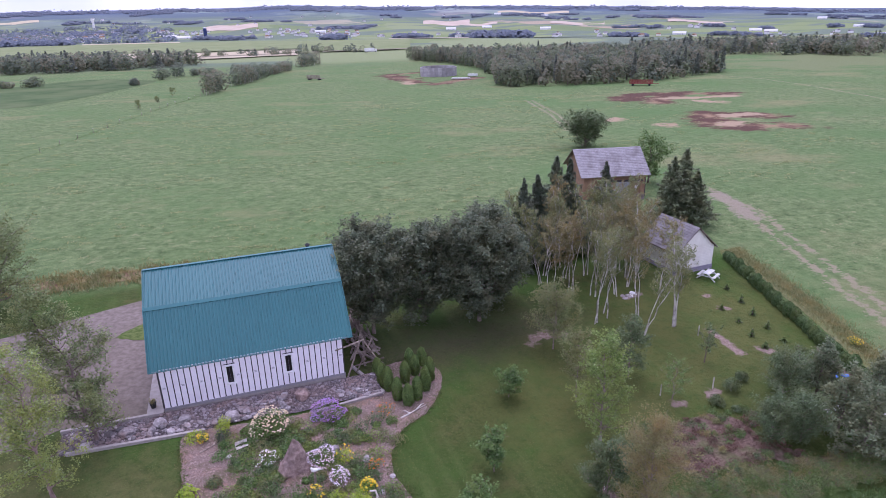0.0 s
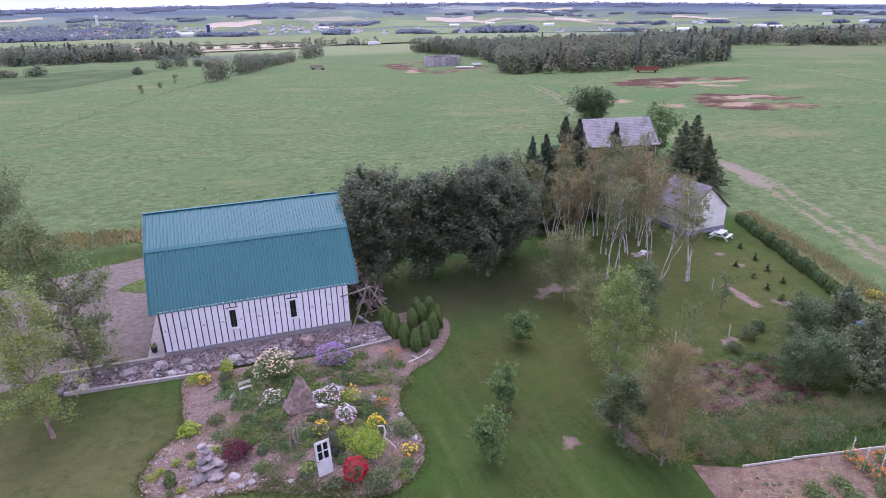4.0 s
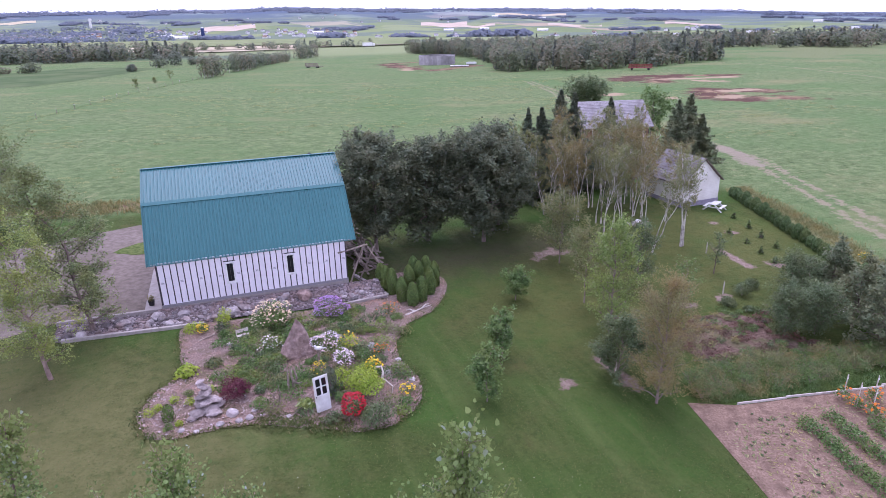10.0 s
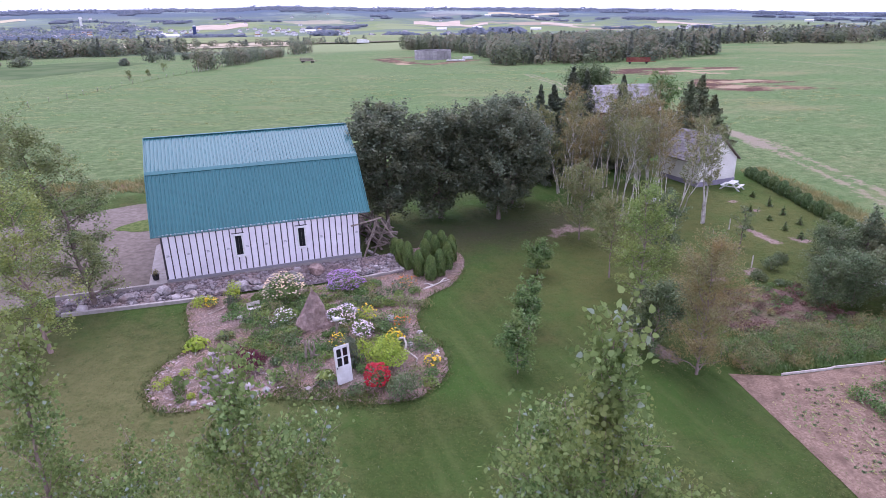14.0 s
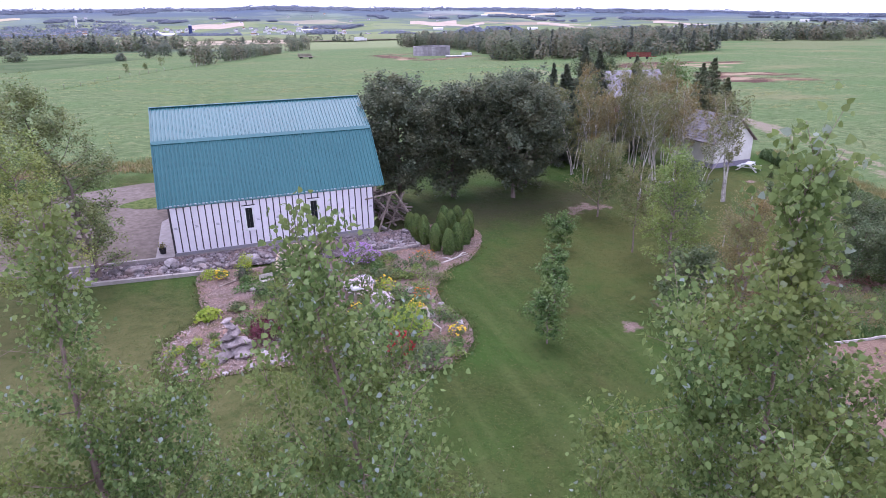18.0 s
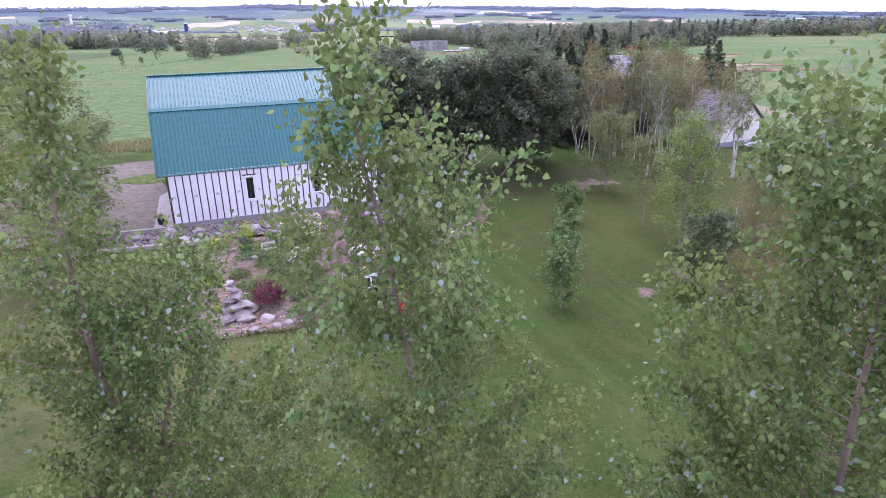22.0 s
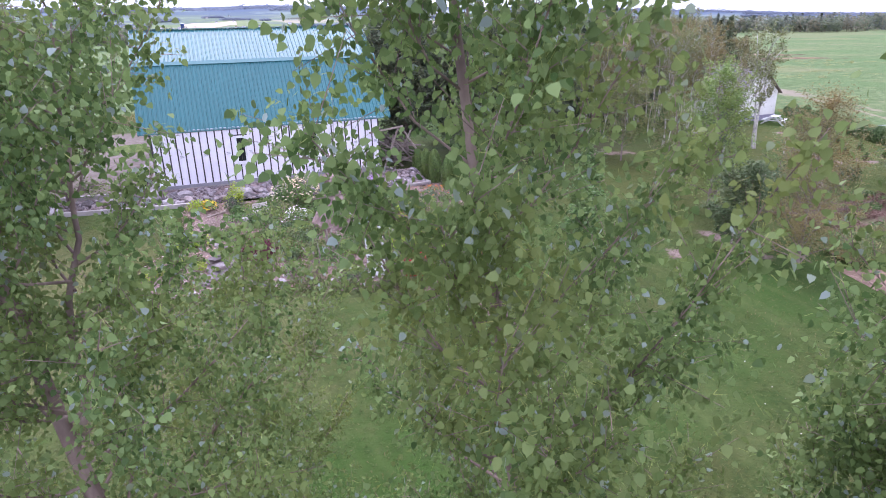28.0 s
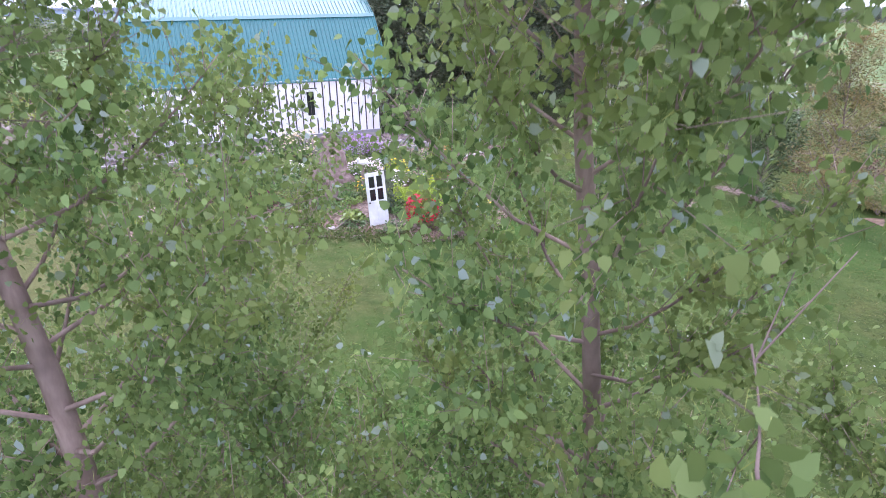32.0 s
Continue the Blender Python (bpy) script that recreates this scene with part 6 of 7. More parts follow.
for i, (nm, lb, x, y, r, h, leaf, n, size, bloom, nb, bs) in enumerate(SHRUBS):
    shrub(nm, lb, x, y, r, h, leaf, n, size, bloom, nb, bs, 600 + i, "plant" if bloom else "shrub")
GREENS = [(5.1, -9.2, 0.9, 0.5), (6.2, -9.9, 0.9, 0.55), (8.9, -5.3, 1.0, 0.9), (11.7, -9.3, 0.8, 0.7), (13.7, -7.5, 0.7, 0.5), (6.6, -9.3, 0.7, 0.45), (12.4, -6.3, 0.8, 0.95), (13.0, -7.3, 0.8, 0.8), (7.0, -12.7, 0.7, 0.5),
          (11.8, -14.9, 0.7, 0.5), (9.4, -12.9, 0.6, 0.5), (12.6, -12.6, 0.9, 0.6), (5.4, -7.3, 1.0, 0.95), (4.6, -6.8, 0.8, 0.8), (5.9, -6.2, 0.8, 0.9), (8.0, -6.2, 0.8, 0.7), (11.2, -7.2, 0.7, 0.6), (12.9, -9.0, 0.7, 0.55),
          (5.0, -10.6, 0.9, 0.45), (6.1, -11.4, 0.8, 0.4), (7.6, -10.9, 0.9, 0.45), (9.0, -10.2, 0.7, 0.55), (4.2, -9.6, 0.7, 0.4), (11.3, -10.4, 0.6, 0.6), (6.0, -13.6, 0.7, 0.5), (5.3, -13.2, 0.5, 0.6), (8.7, -15.4, 0.5, 0.45), (12.2, -15.8, 0.5, 0.35),
          (3.7, -5.0, 0.4, 0.5), (3.1, -8.4, 0.5, 0.35), (3.6, -11.0, 0.5, 0.4), (13.6, -5.6, 0.8, 0.6), (11.7, -5.0, 0.7, 0.6), (14.6, -5.9, 0.5, 0.4), (8.3, -4.4, 0.6, 0.6), (4.9, -8.1, 0.8, 0.6)]
rp = random.Random(55)
while len(GREENS) < 135:
    x, y = rp.uniform(2.6, 14.5), rp.uniform(-15.8, -3.4)
    if inside(BED, x, y) and not (x < 4.2 and y < -10) and math.hypot(x - 7.85, y + 8.9) > 1.1 and math.hypot(x - 8.4, y + 15.2) > 1.0 and rp.random() < (0.3 if y < -12 or x > 12.5 or x < 4 else 1):
        GREENS.append((x, y, rp.uniform(0.25, 0.65), rp.uniform(0.2, 0.6)))
while len(GREENS) < 205:
    x, y = rp.uniform(4.0, 12.6), rp.uniform(-11.8, -4.6)
    if math.hypot(x - 7.85, y + 8.9) > 1.1:
        GREENS.append((x, y, rp.uniform(0.35, 0.8), rp.uniform(0.2, 0.42)))
for i, (x, y, r, h) in enumerate(GREENS):
    leaf = ("green_leaf", "bluegreen_leaf", "young_leaf", "green_leaf", "olive_leaf")[i % 5]
    shrub("perennial", ("leafy green perennial clump", "grey-green clump of garden perennials", "fresh green perennial clump", "leafy green perennial clump", "faded olive perennial clump")[i % 5], x, y, r, h, leaf, 300, 0.11, seed=640 + i, category="plant", group="perennials of the bed", stems=5)
for i, (x, y, r) in enumerate([(0.4, -11.8, 0.27), (1.1, -11.4, 0.3), (1.8, -11.0, 0.28), (1.9, -11.8, 0.27), (0.0, -12.2, 0.33), (0.9, -13.6, 0.25), (1.4, -13.4, 0.2), (2.9, -11.0, 0.3)]):
    shrub("dwarf_conifer", ("golden dwarf globe conifer in mulch", "green dwarf globe conifer in mulch")[i % 3 == 2], x, y, r, r * 1.5, ("gold_leaf", "gold_leaf", "cedar")[i % 3], 260, 0.07, seed=690 + i, group="dwarf conifers")
dc = cedar("dwarf_cypress", "dark green column cypress behind the old door", "", 1.7, 0.42, 900, 31, "spruce", 0.13)
dc.matrix_basis = pose(8.95, -13.2, ground(8.95, -13.2) + 0.05)
dk = cedar("dwarf_spruce", "small dark cone-shaped dwarf spruce", "dwarf conifers", 0.9, 0.32, 500, 32, "cedar", 0.1)
dk.matrix_basis = pose(0.9, -12.8, ground(0.9, -12.8))
for x, y in ((3.6, -4.6), (6.1, -3.5)):
    d2 = cedar("dwarf_spruce", "small dark conifer in the mulch", "dwarf conifers", 0.8, 0.25, 300, 33, "spruce", 0.1)
    d2.matrix_basis = pose(x, y, ground(x, y))
# cedars in a curved bed
ce = cedar("emerald_cedar", "dense egg-shaped emerald cedar", "cedar cluster", 1.9, 0.40, 2600, 35, "cedar", 0.13)
for i, (x, y) in enumerate([(15.05, -0.1), (15.1, -1.4), (15.35, -2.2), (15.7, -3.5), (16.25, -4.35), (17.05, -3.9), (17.95, -3.0), (17.7, 0.3), (18.7, 0.3), (17.8, -0.8), (18.65, -1.9), (16.8, -1.6)]):
    m = pose(x, y, ground(x, y), 0, 0, 47 * i) @ Matrix.Diagonal((1, 1, (0.92, 1.0, 1.06, 0.97)[i % 4] * (0.9 if y > -1 else 1), 1))
    if i == 0:
        ce.matrix_basis = m
    else:
        copy_thing(ce, m).scale = m.to_scale()

# old door standing among the flowers
door = thing("old_door", 8.38, -14.5, ground(8.38, -14.5) + 0.02, "weathered white panel door with four panes standing upright", "door", rz=14)
door.matrix_basis = pose(8.38, -14.5, ground(8.38, -14.5) + 0.0, -6, 0, 15)
W, H = 0.80, 2.03
for b in ((-W / 2, -W / 2 + 0.12, 0, H), (W / 2 - 0.12, W / 2, 0, H)):
    part("stile", box(bmesh.new(), b[0], b[1], -0.022, 0.022, b[2], b[3], 0.004), M["white_paint"], door)
for z0, z1 in ((0.0, 0.2), (0.86, 1.0), (H - 0.14, H), (1.42, 1.48)):
    part("rail", box(bmesh.new(), -W / 2 + 0.121, W / 2 - 0.121, -0.021, 0.021, z0, z1), M["white_paint"], door)
part("mullion", box(bmesh.new(), -0.045, 0.045, -0.02, 0.02, 0.201, H - 0.141), M["white_paint"], door)
for sx in (-1, 1):
    part("panel", box(bmesh.new(), min(sx * 0.046, sx * 0.278), max(sx * 0.046, sx * 0.278), -0.009, 0.009, 0.201, 0.859), M["white_paint"], door)
    for z0, z1 in ((1.001, 1.419), (1.481, H - 0.141)):
        part("pane", box(bmesh.new(), min(sx * 0.046, sx * 0.278), max(sx * 0.046, sx * 0.278), -0.003, 0.003, z0, z1), M["glass_dark"], door)
bm = bmesh.new()
bmesh.ops.create_uvsphere(bm, u_segments=8, v_segments=6, radius=0.035, matrix=Matrix.Translation((-0.34, -0.05, 0.95)))
part("knob", bm, M["dark"], door)

# cairn of flat pale stones
cairn = thing("cairn", 2.75, -12.5, ground(2.75, -12.5), "stacked cairn of flat pale garden stones", "rock garden")
zc = 0.0
for i, (dx, dy, r, z) in enumerate([(-0.6, -0.3, 0.55, 0), (0.3, -0.5, 0.5, 0), (0.5, 0.3, 0.55, 0), (-0.3, 0.4, 0.5, 0), (-0.1, 0, 0.5, 0.32), (0.35, 0.15, 0.42, 0.38), (-0.3, 0.3, 0.4, 0.55), (0.0, 0.3, 0.42, 0.75), (-0.15, 0.45, 0.34, 1.0), (-0.25, 0.6, 0.3, 1.2), (0.4, -0.7, 0.4, 0), (-0.9, -0.7, 0.35, 0), (-0.3, 0.9, 0.4, 0.3), (0.1, 1.2, 0.38, 0.0), (-0.2, 1.7, 0.42, 0.0), (0.0, 2.3, 0.36, 0.0)]):
    s = stone("stone", "", 0, 0, r * 0.80, "rock_cairn", i + 3, 0.40, 0, stretch=1.2)
    s.parent = cairn
    s.matrix_basis = pose(dx * 0.8, dy * 0.85, z * 1.12 + 0.1, rg.uniform(-26, 26), rg.uniform(-26, 26), rg.uniform(0, 360))
for i, (x, y, r) in enumerate([(3.9, -13.3, 0.32), (4.7, -13.9, 0.22), (3.3, -14.0, 0.2), (1.5, -13.9, 0.18), (4.2, -14.0, 0.2), (11.0, -12.5, 0.3), (12.3, -12.1, 0.25), (10.4, -7.6, 0.32), (12.2, -9.2, 0.35), (13.3, -11.0, 0.2), (13.5, -13.2, 0.2), (4.0, -6.2, 0.22), (5.0, -13.4, 0.16), (2.2, -14.2, 0.15), (6.6, -14.4, 0.15)]):
    stone("garden_stone", "pale loose stone in the flower bed", x, y, r, "rock_pale", 40 + i, 0.6, group="garden stones")
# slatted garden bench, bird on a post, driftwood
bench = thing("garden_bench", 4.85, -5.7, ground(4.85, -5.7) + 0.1, "low weathered slatted garden bench", "bench", rz=14)
bench.scale = (0.7, 0.7, 0.7)
for k in range(3):
    part("slat", box(bmesh.new(), -0.55, 0.55, -0.3 + 0.14 * k, -0.19 + 0.14 * k, 0.40, 0.43), M["palewood"], bench)
    part("slat", box(bmesh.new(), -0.55, 0.55, 0.16, 0.185, 0.55 + 0.12 * k, 0.64 + 0.12 * k), M["palewood"], bench)
for sx in (-0.5, 0.5):
    for sy in (-0.26, 0.17):
        part("leg", box(bmesh.new(), sx - 0.03, sx + 0.03, sy - 0.03, sy + 0.03, -0.05, 0.40 if sy < 0 else 0.9), M["palewood"], bench)
post = thing("bird_post", 8.75, -10.6, ground(8.75, -10.6) + 0.1, "grey wooden post topped by a white bird ornament", "ornament")
part("post", beam(bmesh.new(), (0, 0, -0.1), (0.04, 0, 1.25), 0.12, 0.12), M["oldwood"], post)
bm = bmesh.new()
bmesh.ops.create_uvsphere(bm, u_segments=10, v_segments=8, radius=0.16, matrix=Matrix.Translation((0.04, 0, 1.36)) @ Matrix.Diagonal((1.3, 0.8, 0.75, 1)))
bmesh.ops.create_uvsphere(bm, u_segments=8, v_segments=6, radius=0.08, matrix=Matrix.Translation((-0.12, 0, 1.5)))
bmesh.ops.create_cone(bm, segments=6, radius1=0.1, radius2=0.02, depth=0.4, cap_ends=True, matrix=pose(0.32, 0, 1.32, 0, 100, 0) @ Matrix.Diagonal((1, 0.4, 1, 1)))
part("bird", bm, M["white_paint"], post, "white bird ornament")


def driftwood(x, y, label, arms, r=0.06, mat="palewood", base=0.0, category="driftwood"):
    t = thing("driftwood", x, y, ground(x, y) + bed_rise(x, y) + base, label, category)
    for k, a in enumerate(arms):
        V, F = [], []
        pts = [np.array(p, float) for p in a]
        tube(V, F, pts, [r * (1 - 0.7 * i / (len(pts) - 1)) for i in range(len(pts))], 6)
        link_mesh("limb", V, F, M[mat], t, smooth=True)


driftwood(7.1, -12.2, "upright grey driftwood root", [[(0, 0, -0.05), (0.05, 0, 0.5), (-0.05, 0.02, 0.9), (0.0, 0, 1.25)], [(0.05, 0, 0.45), (0.3, 0, 0.3), (0.5, 0.05, 0.32)], [(0.02, 0, 0.3), (0.25, 0.1, 0.6), (0.2, 0.12, 1.1)], [(-0.25, 0, -0.05), (-0.22, 0, 0.6), (-0.2, 0.03, 1.3)]], 0.09, "oldwood")
driftwood(11.75, -13.1, "curling bleached driftwood branch", [[(-0.2, 0.4, 0.9), (0.1, 0.3, 0.95), (0.15, 0.1, 0.7), (0.0, -0.1, 0.5), (0.25, -0.4, 0.35), (0.45, -0.8, 0.25), (0.3, -1.1, 0.05)], [(0.15, 0.1, 0.7), (0.1, 0.1, 0.3), (0.05, 0.1, -0.05)]], 0.07)
driftwood(16.3, -5.2, "bleached branch lying on the path", [[(-1.0, -0.5, 0.05), (-0.3, -0.3, 0.1), (0.4, 0.05, 0.1), (1.1, 0.35, 0.06)], [(-0.3, -0.3, 0.1), (-0.5, 0.05, 0.12), (-0.75, 0.2, 0.1)], [(0.3, 0, 0.1), (0.7, 0.3, 0.2), (1.0, 0.5, 0.1)]], 0.07)
driftwood(6.2, -13.4, "bare dead branches in the bed", [[(0, 0, 0), (-0.2, 0.1, 0.6), (-0.5, 0.1, 1.1)], [(0, 0, 0.1), (0.15, 0, 0.7), (0.1, 0.1, 1.2)], [(-0.2, 0.1, 0.6), (0.0, 0.2, 0.9)]], 0.05, "oldwood")
driftwood(7.2, -14.2, "long grey stick leaning over the bed", [[(-0.7, -0.5, 0.02), (0.0, 0.0, 0.2), (0.8, 0.6, 0.45)]], 0.045, "oldwood")
driftwood(2.8, -4.9, "grey branch lying on the mulch", [[(-0.5, -0.3, 0.06), (0.3, 0.1, 0.12), (1.0, 0.4, 0.08)], [(0.3, 0.1, 0.12), (0.5, 0.5, 0.2)]], 0.05, "oldwood")
stone("sitting_stone", "rosy boulder lying on the gravel by the wall", 9.2, -1.4, 0.55, "rock_red", 71, 0.7, stone_bed_z(9.2, -1.4) + 0.05)
stone("white_boulder", "white rounded boulder in the stone bed", -0.25, -1.45, 0.42, "rock_pale", 72, 0.75, stone_bed_z(0, -1.45) + 0.02)
stone("sitting_stone", "large grey boulder among the field stones", -2.2, -1.7, 0.5, "rock", 73, 0.6, ground(-2.2, -1.7) + 0.08)
stone("white_boulder", "pale grey boulder in the stone bed", 4.4, -2.2, 0.5, "rock_pale", 74, 0.65, stone_bed_z(4.4, -2.2))
stone("white_boulder", "pale grey boulder in the stone bed", 1.3, -1.4, 0.4, "rock_pale", 75, 0.5, stone_bed_z(1.3, -1.4))
# chips of bark over the bed
chips = []
poly = smooth_loop(BED, 4)
rc = np.random.default_rng(6)
while len(chips) < 24000:
    x, y = rc.uniform(-0.8, 19.8), rc.uniform(-16.8, 1.2)
    if inside(poly, x, y):
        chips.append((x, y, ground(x, y) + bed_rise(x, y) + 0.045))
pebbles = []
for k in range(260):
    x, y = rc.uniform(-0.6, 5.4), rc.uniform(-14.6, -9.4)
    if inside(poly, x, y):
        pebbles.append((x, y, ground(x, y) + bed_rise(x, y) + 0.06))
tagged(leaf_mesh("pebbles", pebbles, 0.13, M["pebble"], None, rc, "petal", flat=1.4), "small pale flat stones scattered in the mulch", "pebbles", kind="stuff")
tagged(leaf_mesh("bark_chips", chips, 0.13, M["chip"], None, rc, "needle", flat=1.6), "loose pinkish bark chips over the bed", "bark chips", kind="stuff")


# ---- woods, hedgerows and the valley ----
def wood(name, label, spots, seed, n=70, size=1.3, kind="stuff", mats=("wood_far", "wood_brown", "wood_dark", "wood_spruce"), stem="bark", soft=0.5, sink=0.0):
    """Far trees as leaf clumps on stems, joined by the colour of their leaves; the last colour is for spruce spires."""
    rng = np.random.default_rng(seed)
    V, F = [], []
    P, N = [[] for _ in mats], [[] for _ in mats]
    for x, y, h, r, spire in spots:
        z = ground(x, y) - sink
        tube(V, F, [np.array([x, y, z - 0.3]), np.array([x + 0.02 * h, y, z + h * 0.5])], [0.011 * h, 0.007 * h], 4)
        if spire:
            s = rng.uniform(0, 1, n) ** 0.8
            a = rng.uniform(0, 6.28, n)
            rr = (1 - s) * r * 0.7 * rng.uniform(0.5, 1.1, n) + 0.15
            P[-1].append(np.stack([x + np.cos(a) * rr, y + np.sin(a) * rr, z + h * (0.05 + 1.08 * s)], 1))
            N[-1].append(np.stack([np.cos(a) * (1 - soft), np.sin(a) * (1 - soft) - 0.4 * soft, 0.5 + 0.5 * soft + 0 * a], 1))
        else:
            d = rng.normal(size=(n, 3))
            d /= np.linalg.norm(d, axis=1)[:, None]
            d[:, 2] = np.where(d[:, 2] < -0.85, -d[:, 2], d[:, 2])
            w = rng.normal(0, 2.6, (3, 3))
            lump = 1 + 0.25 * np.sin(d @ w).sum(1) / 1.7
            k = lump * rng.uniform(0.7, 1.0, n) ** 0.5
            c = int(rng.integers(0, max(1, len(mats) - 1)))
            P[c].append(np.stack([x + d[:, 0] * r * k, y + d[:, 1] * r * k, z + h * 0.5 + d[:, 2] * h * 0.5 * k], 1))
            N[c].append(d * (1 - soft) + np.array([0, -0.5 * soft, 0.2 + 0.6 * soft]))
    o = tagged(link_mesh(name, V, F, M[stem]), label, "trees", kind=kind)
    for k, p in enumerate(P):
        if p:
            leaf_mesh("spires" if k == len(mats) - 1 and len(mats) > 1 else "crowns", np.concatenate(p), size, M[mats[k]], o, rng, "petal", facing=np.concatenate(N[k]), loose=0.2)
    return o


def scatter(poly, n, h, r, spires, seed):
    rr = random.Random(seed)
    xs, ys = [p[0] for p in poly], [p[1] for p in poly]
    out = []
    while len(out) < n:
        x, y = rr.uniform(min(xs), max(xs)), rr.uniform(min(ys), max(ys))
        if inside(poly, x, y):
            k = rr.uniform(0.75, 1.2)
            out.append((x, y, h * k, r * rr.uniform(0.7, 1.25), rr.random() < spires))
    return out


WOOD = [(117, 202), (121, 216), (136, 250), (148, 300), (156, 350), (144, 436), (170, 440), (235, 380), (270, 320), (262, 260), (232, 204), (205, 196), (170, 186), (140, 190)]
wood("wood", "mixed wood of birch and spruce on the pasture's rim", scatter(WOOD, 900, 9.2, 2.7, 0.08, 3), 31, 300, 0.72, soft=0.62)
EDGE = [(x + 2 * k, y, 4 + 2 * k, 2.2, False) for k in (0, 1) for x, y in ((122, 200), (132, 195), (146, 191), (158, 188), (172, 187), (186, 190), (200, 194), (214, 199), (226, 202), (151, 189), (180, 186), (192, 191))]
wood("wood_edge", "low bushes along the wood's edge", EDGE, 33, 70, 0.9)
wood("far_wood", "dark far wood on the rise", scatter([(300, 372), (330, 420), (420, 360), (480, 300), (470, 250), (372, 240), (340, 300)], 330, 9, 4.0, 0.25, 5), 34, 90, 1.25, soft=0.78)
HR = []
rr = random.Random(15)
for x0, y0, x1, y1, n, h, r in ((0, 231, 8, 254, 9, 8.6, 2.9), (12, 272, 22, 300, 12, 8.2, 3.2), (22, 300, 36, 348, 11, 6.6, 3.0), (36, 348, 52, 392, 12, 6.0, 3.2), (60, 414, 78, 450, 14, 8.8, 3.8), (-23, 326, -20, 336, 4, 6.0, 3.6), (-17, 346, -13, 358, 4, 7.2, 3.6), (-33, 295, -31, 299, 3, 3.4, 1.9),
                               (-80, 311, -76, 316, 4, 4.4, 3.2), (-96, 314, -88, 316, 4, 3.8, 3.2), (-8, 352, 4, 366, 5, 4.4, 3.0), (14, 372, 34, 392, 7, 4.6, 3.2)):
    for k in range(n):
        s = (k + 0.5) / n
        HR.append((x0 + (x1 - x0) * s + rr.uniform(-0.8, 0.8), y0 + (y1 - y0) * s + rr.uniform(-1, 1), h * rr.uniform(0.8, 1.15), r * rr.uniform(0.7, 1.0), False))
wood("hedgerow", "hedgerow of willows and bushes across the pasture", HR, 35, 190, 0.62, stem="birch_bark")
wood("left_wood", "band of mixed wood beyond the left fields", scatter([(-190, 480), (-140, 520), (-70, 500), (-8, 500), (-4, 465), (-60, 430), (-140, 440), (-200, 440)], 300, 9.5, 4.4, 0.2, 8), 36, 120, 1.15, soft=0.72)
wood("roadside_wood", "scrub and low trees along the valley road", scatter([(-60, 560), (60, 640), (150, 600), (160, 570), (60, 560)], 40, 6, 3.2, 0.2, 18), 39, 80, 1.1, soft=0.72)


for i, (x, y, h) in enumerate([(-11.3, 228.4, 3.4), (-15.3, 208.2, 2.0), (-19.3, 186.2, 3.0)]):
    branching_tree("willow_bush", "thin young willow along the pasture fence", x, y, h, h * 0.5, "sage_leaf", "twig", 0.1, "round", 14, 260, 0.4, 0.3, 0.7, 0.05, seed=870 + i, category="shrub")


def far_point(az, r):
    a = radians(az)
    return 5 + r * math.sin(a), -42 + r * math.cos(a)


belts = []
rr = random.Random(19)
for az0, az1, r, n in ((-17, -9, 1500, 60), (-17, -2, 2500, 120), (-14, 6, 3300, 150), (4, 14, 2700, 70), (10, 22, 1750, 40), (12, 30, 3600, 130), (20, 26, 1050, 34), (26, 44, 3300, 150), (30, 54, 2500, 90), (40, 55, 1900, 50), (44, 56, 3600, 120), (15, 17, 1600, 25), (-1, 4, 1900, 40), (33, 36, 1600, 22), (8, 11, 1250, 20), (-18, 12, 4300, 220), (12, 58, 4350, 280)):
    runs = [(rr.uniform(az0, az1), rr.uniform(0.3, 1.3), r * rr.uniform(0.95, 1.06)) for _ in range(max(2, n // 13))]
    for _ in range(n + n // 2):
        az, half, rc = rr.choice(runs)
        x, y = far_point(az + rr.uniform(-half, half), rc * rr.uniform(0.992, 1.008))
        belts.append((x, y, rr.uniform(7, 11), rr.uniform(9, 15), rr.random() < 0.08))
# belts, ridge, plantation and village trees carry haze in their leaf colour
wood("valley_woods", "haze-blue shelter belts and woods of the far valley", belts, 37, 44, 5.0, mats=("wood_haze", "wood_haze"), soft=0.8)
wood("skyline_woods", "haze-blue wooded ridge along the horizon", [(*far_point(-24 + 88 * (k + rr.uniform(0, 1)) / 420, rr.uniform(4350, 4600)), rr.uniform(16, 30), rr.uniform(30, 75), False) for k in range(420)], 44, 60, 11.0, mats=("wood_haze", "wood_haze"), soft=0.8, sink=14)
wood("plantation", "dark square plantation in the far valley", [(*far_point(rr.uniform(21.7, 25.8), rr.uniform(1700, 2250)), rr.uniform(7, 10), 9, False) for _ in range(170)], 41, 22, 5.0, mats=("wood_haze_deep", "wood_haze_deep"), soft=0.8)
wood("village_trees", "haze-tinted dark trees between village houses", [(*far_point(rr.uniform(-18, -3), rr.uniform(1750, 3000)), rr.uniform(8, 14), rr.uniform(8, 18), False) for _ in range(340)], 42, 26, 5.5, mats=("wood_haze_deep", "wood_haze", "wood_haze_deep"), soft=0.8)


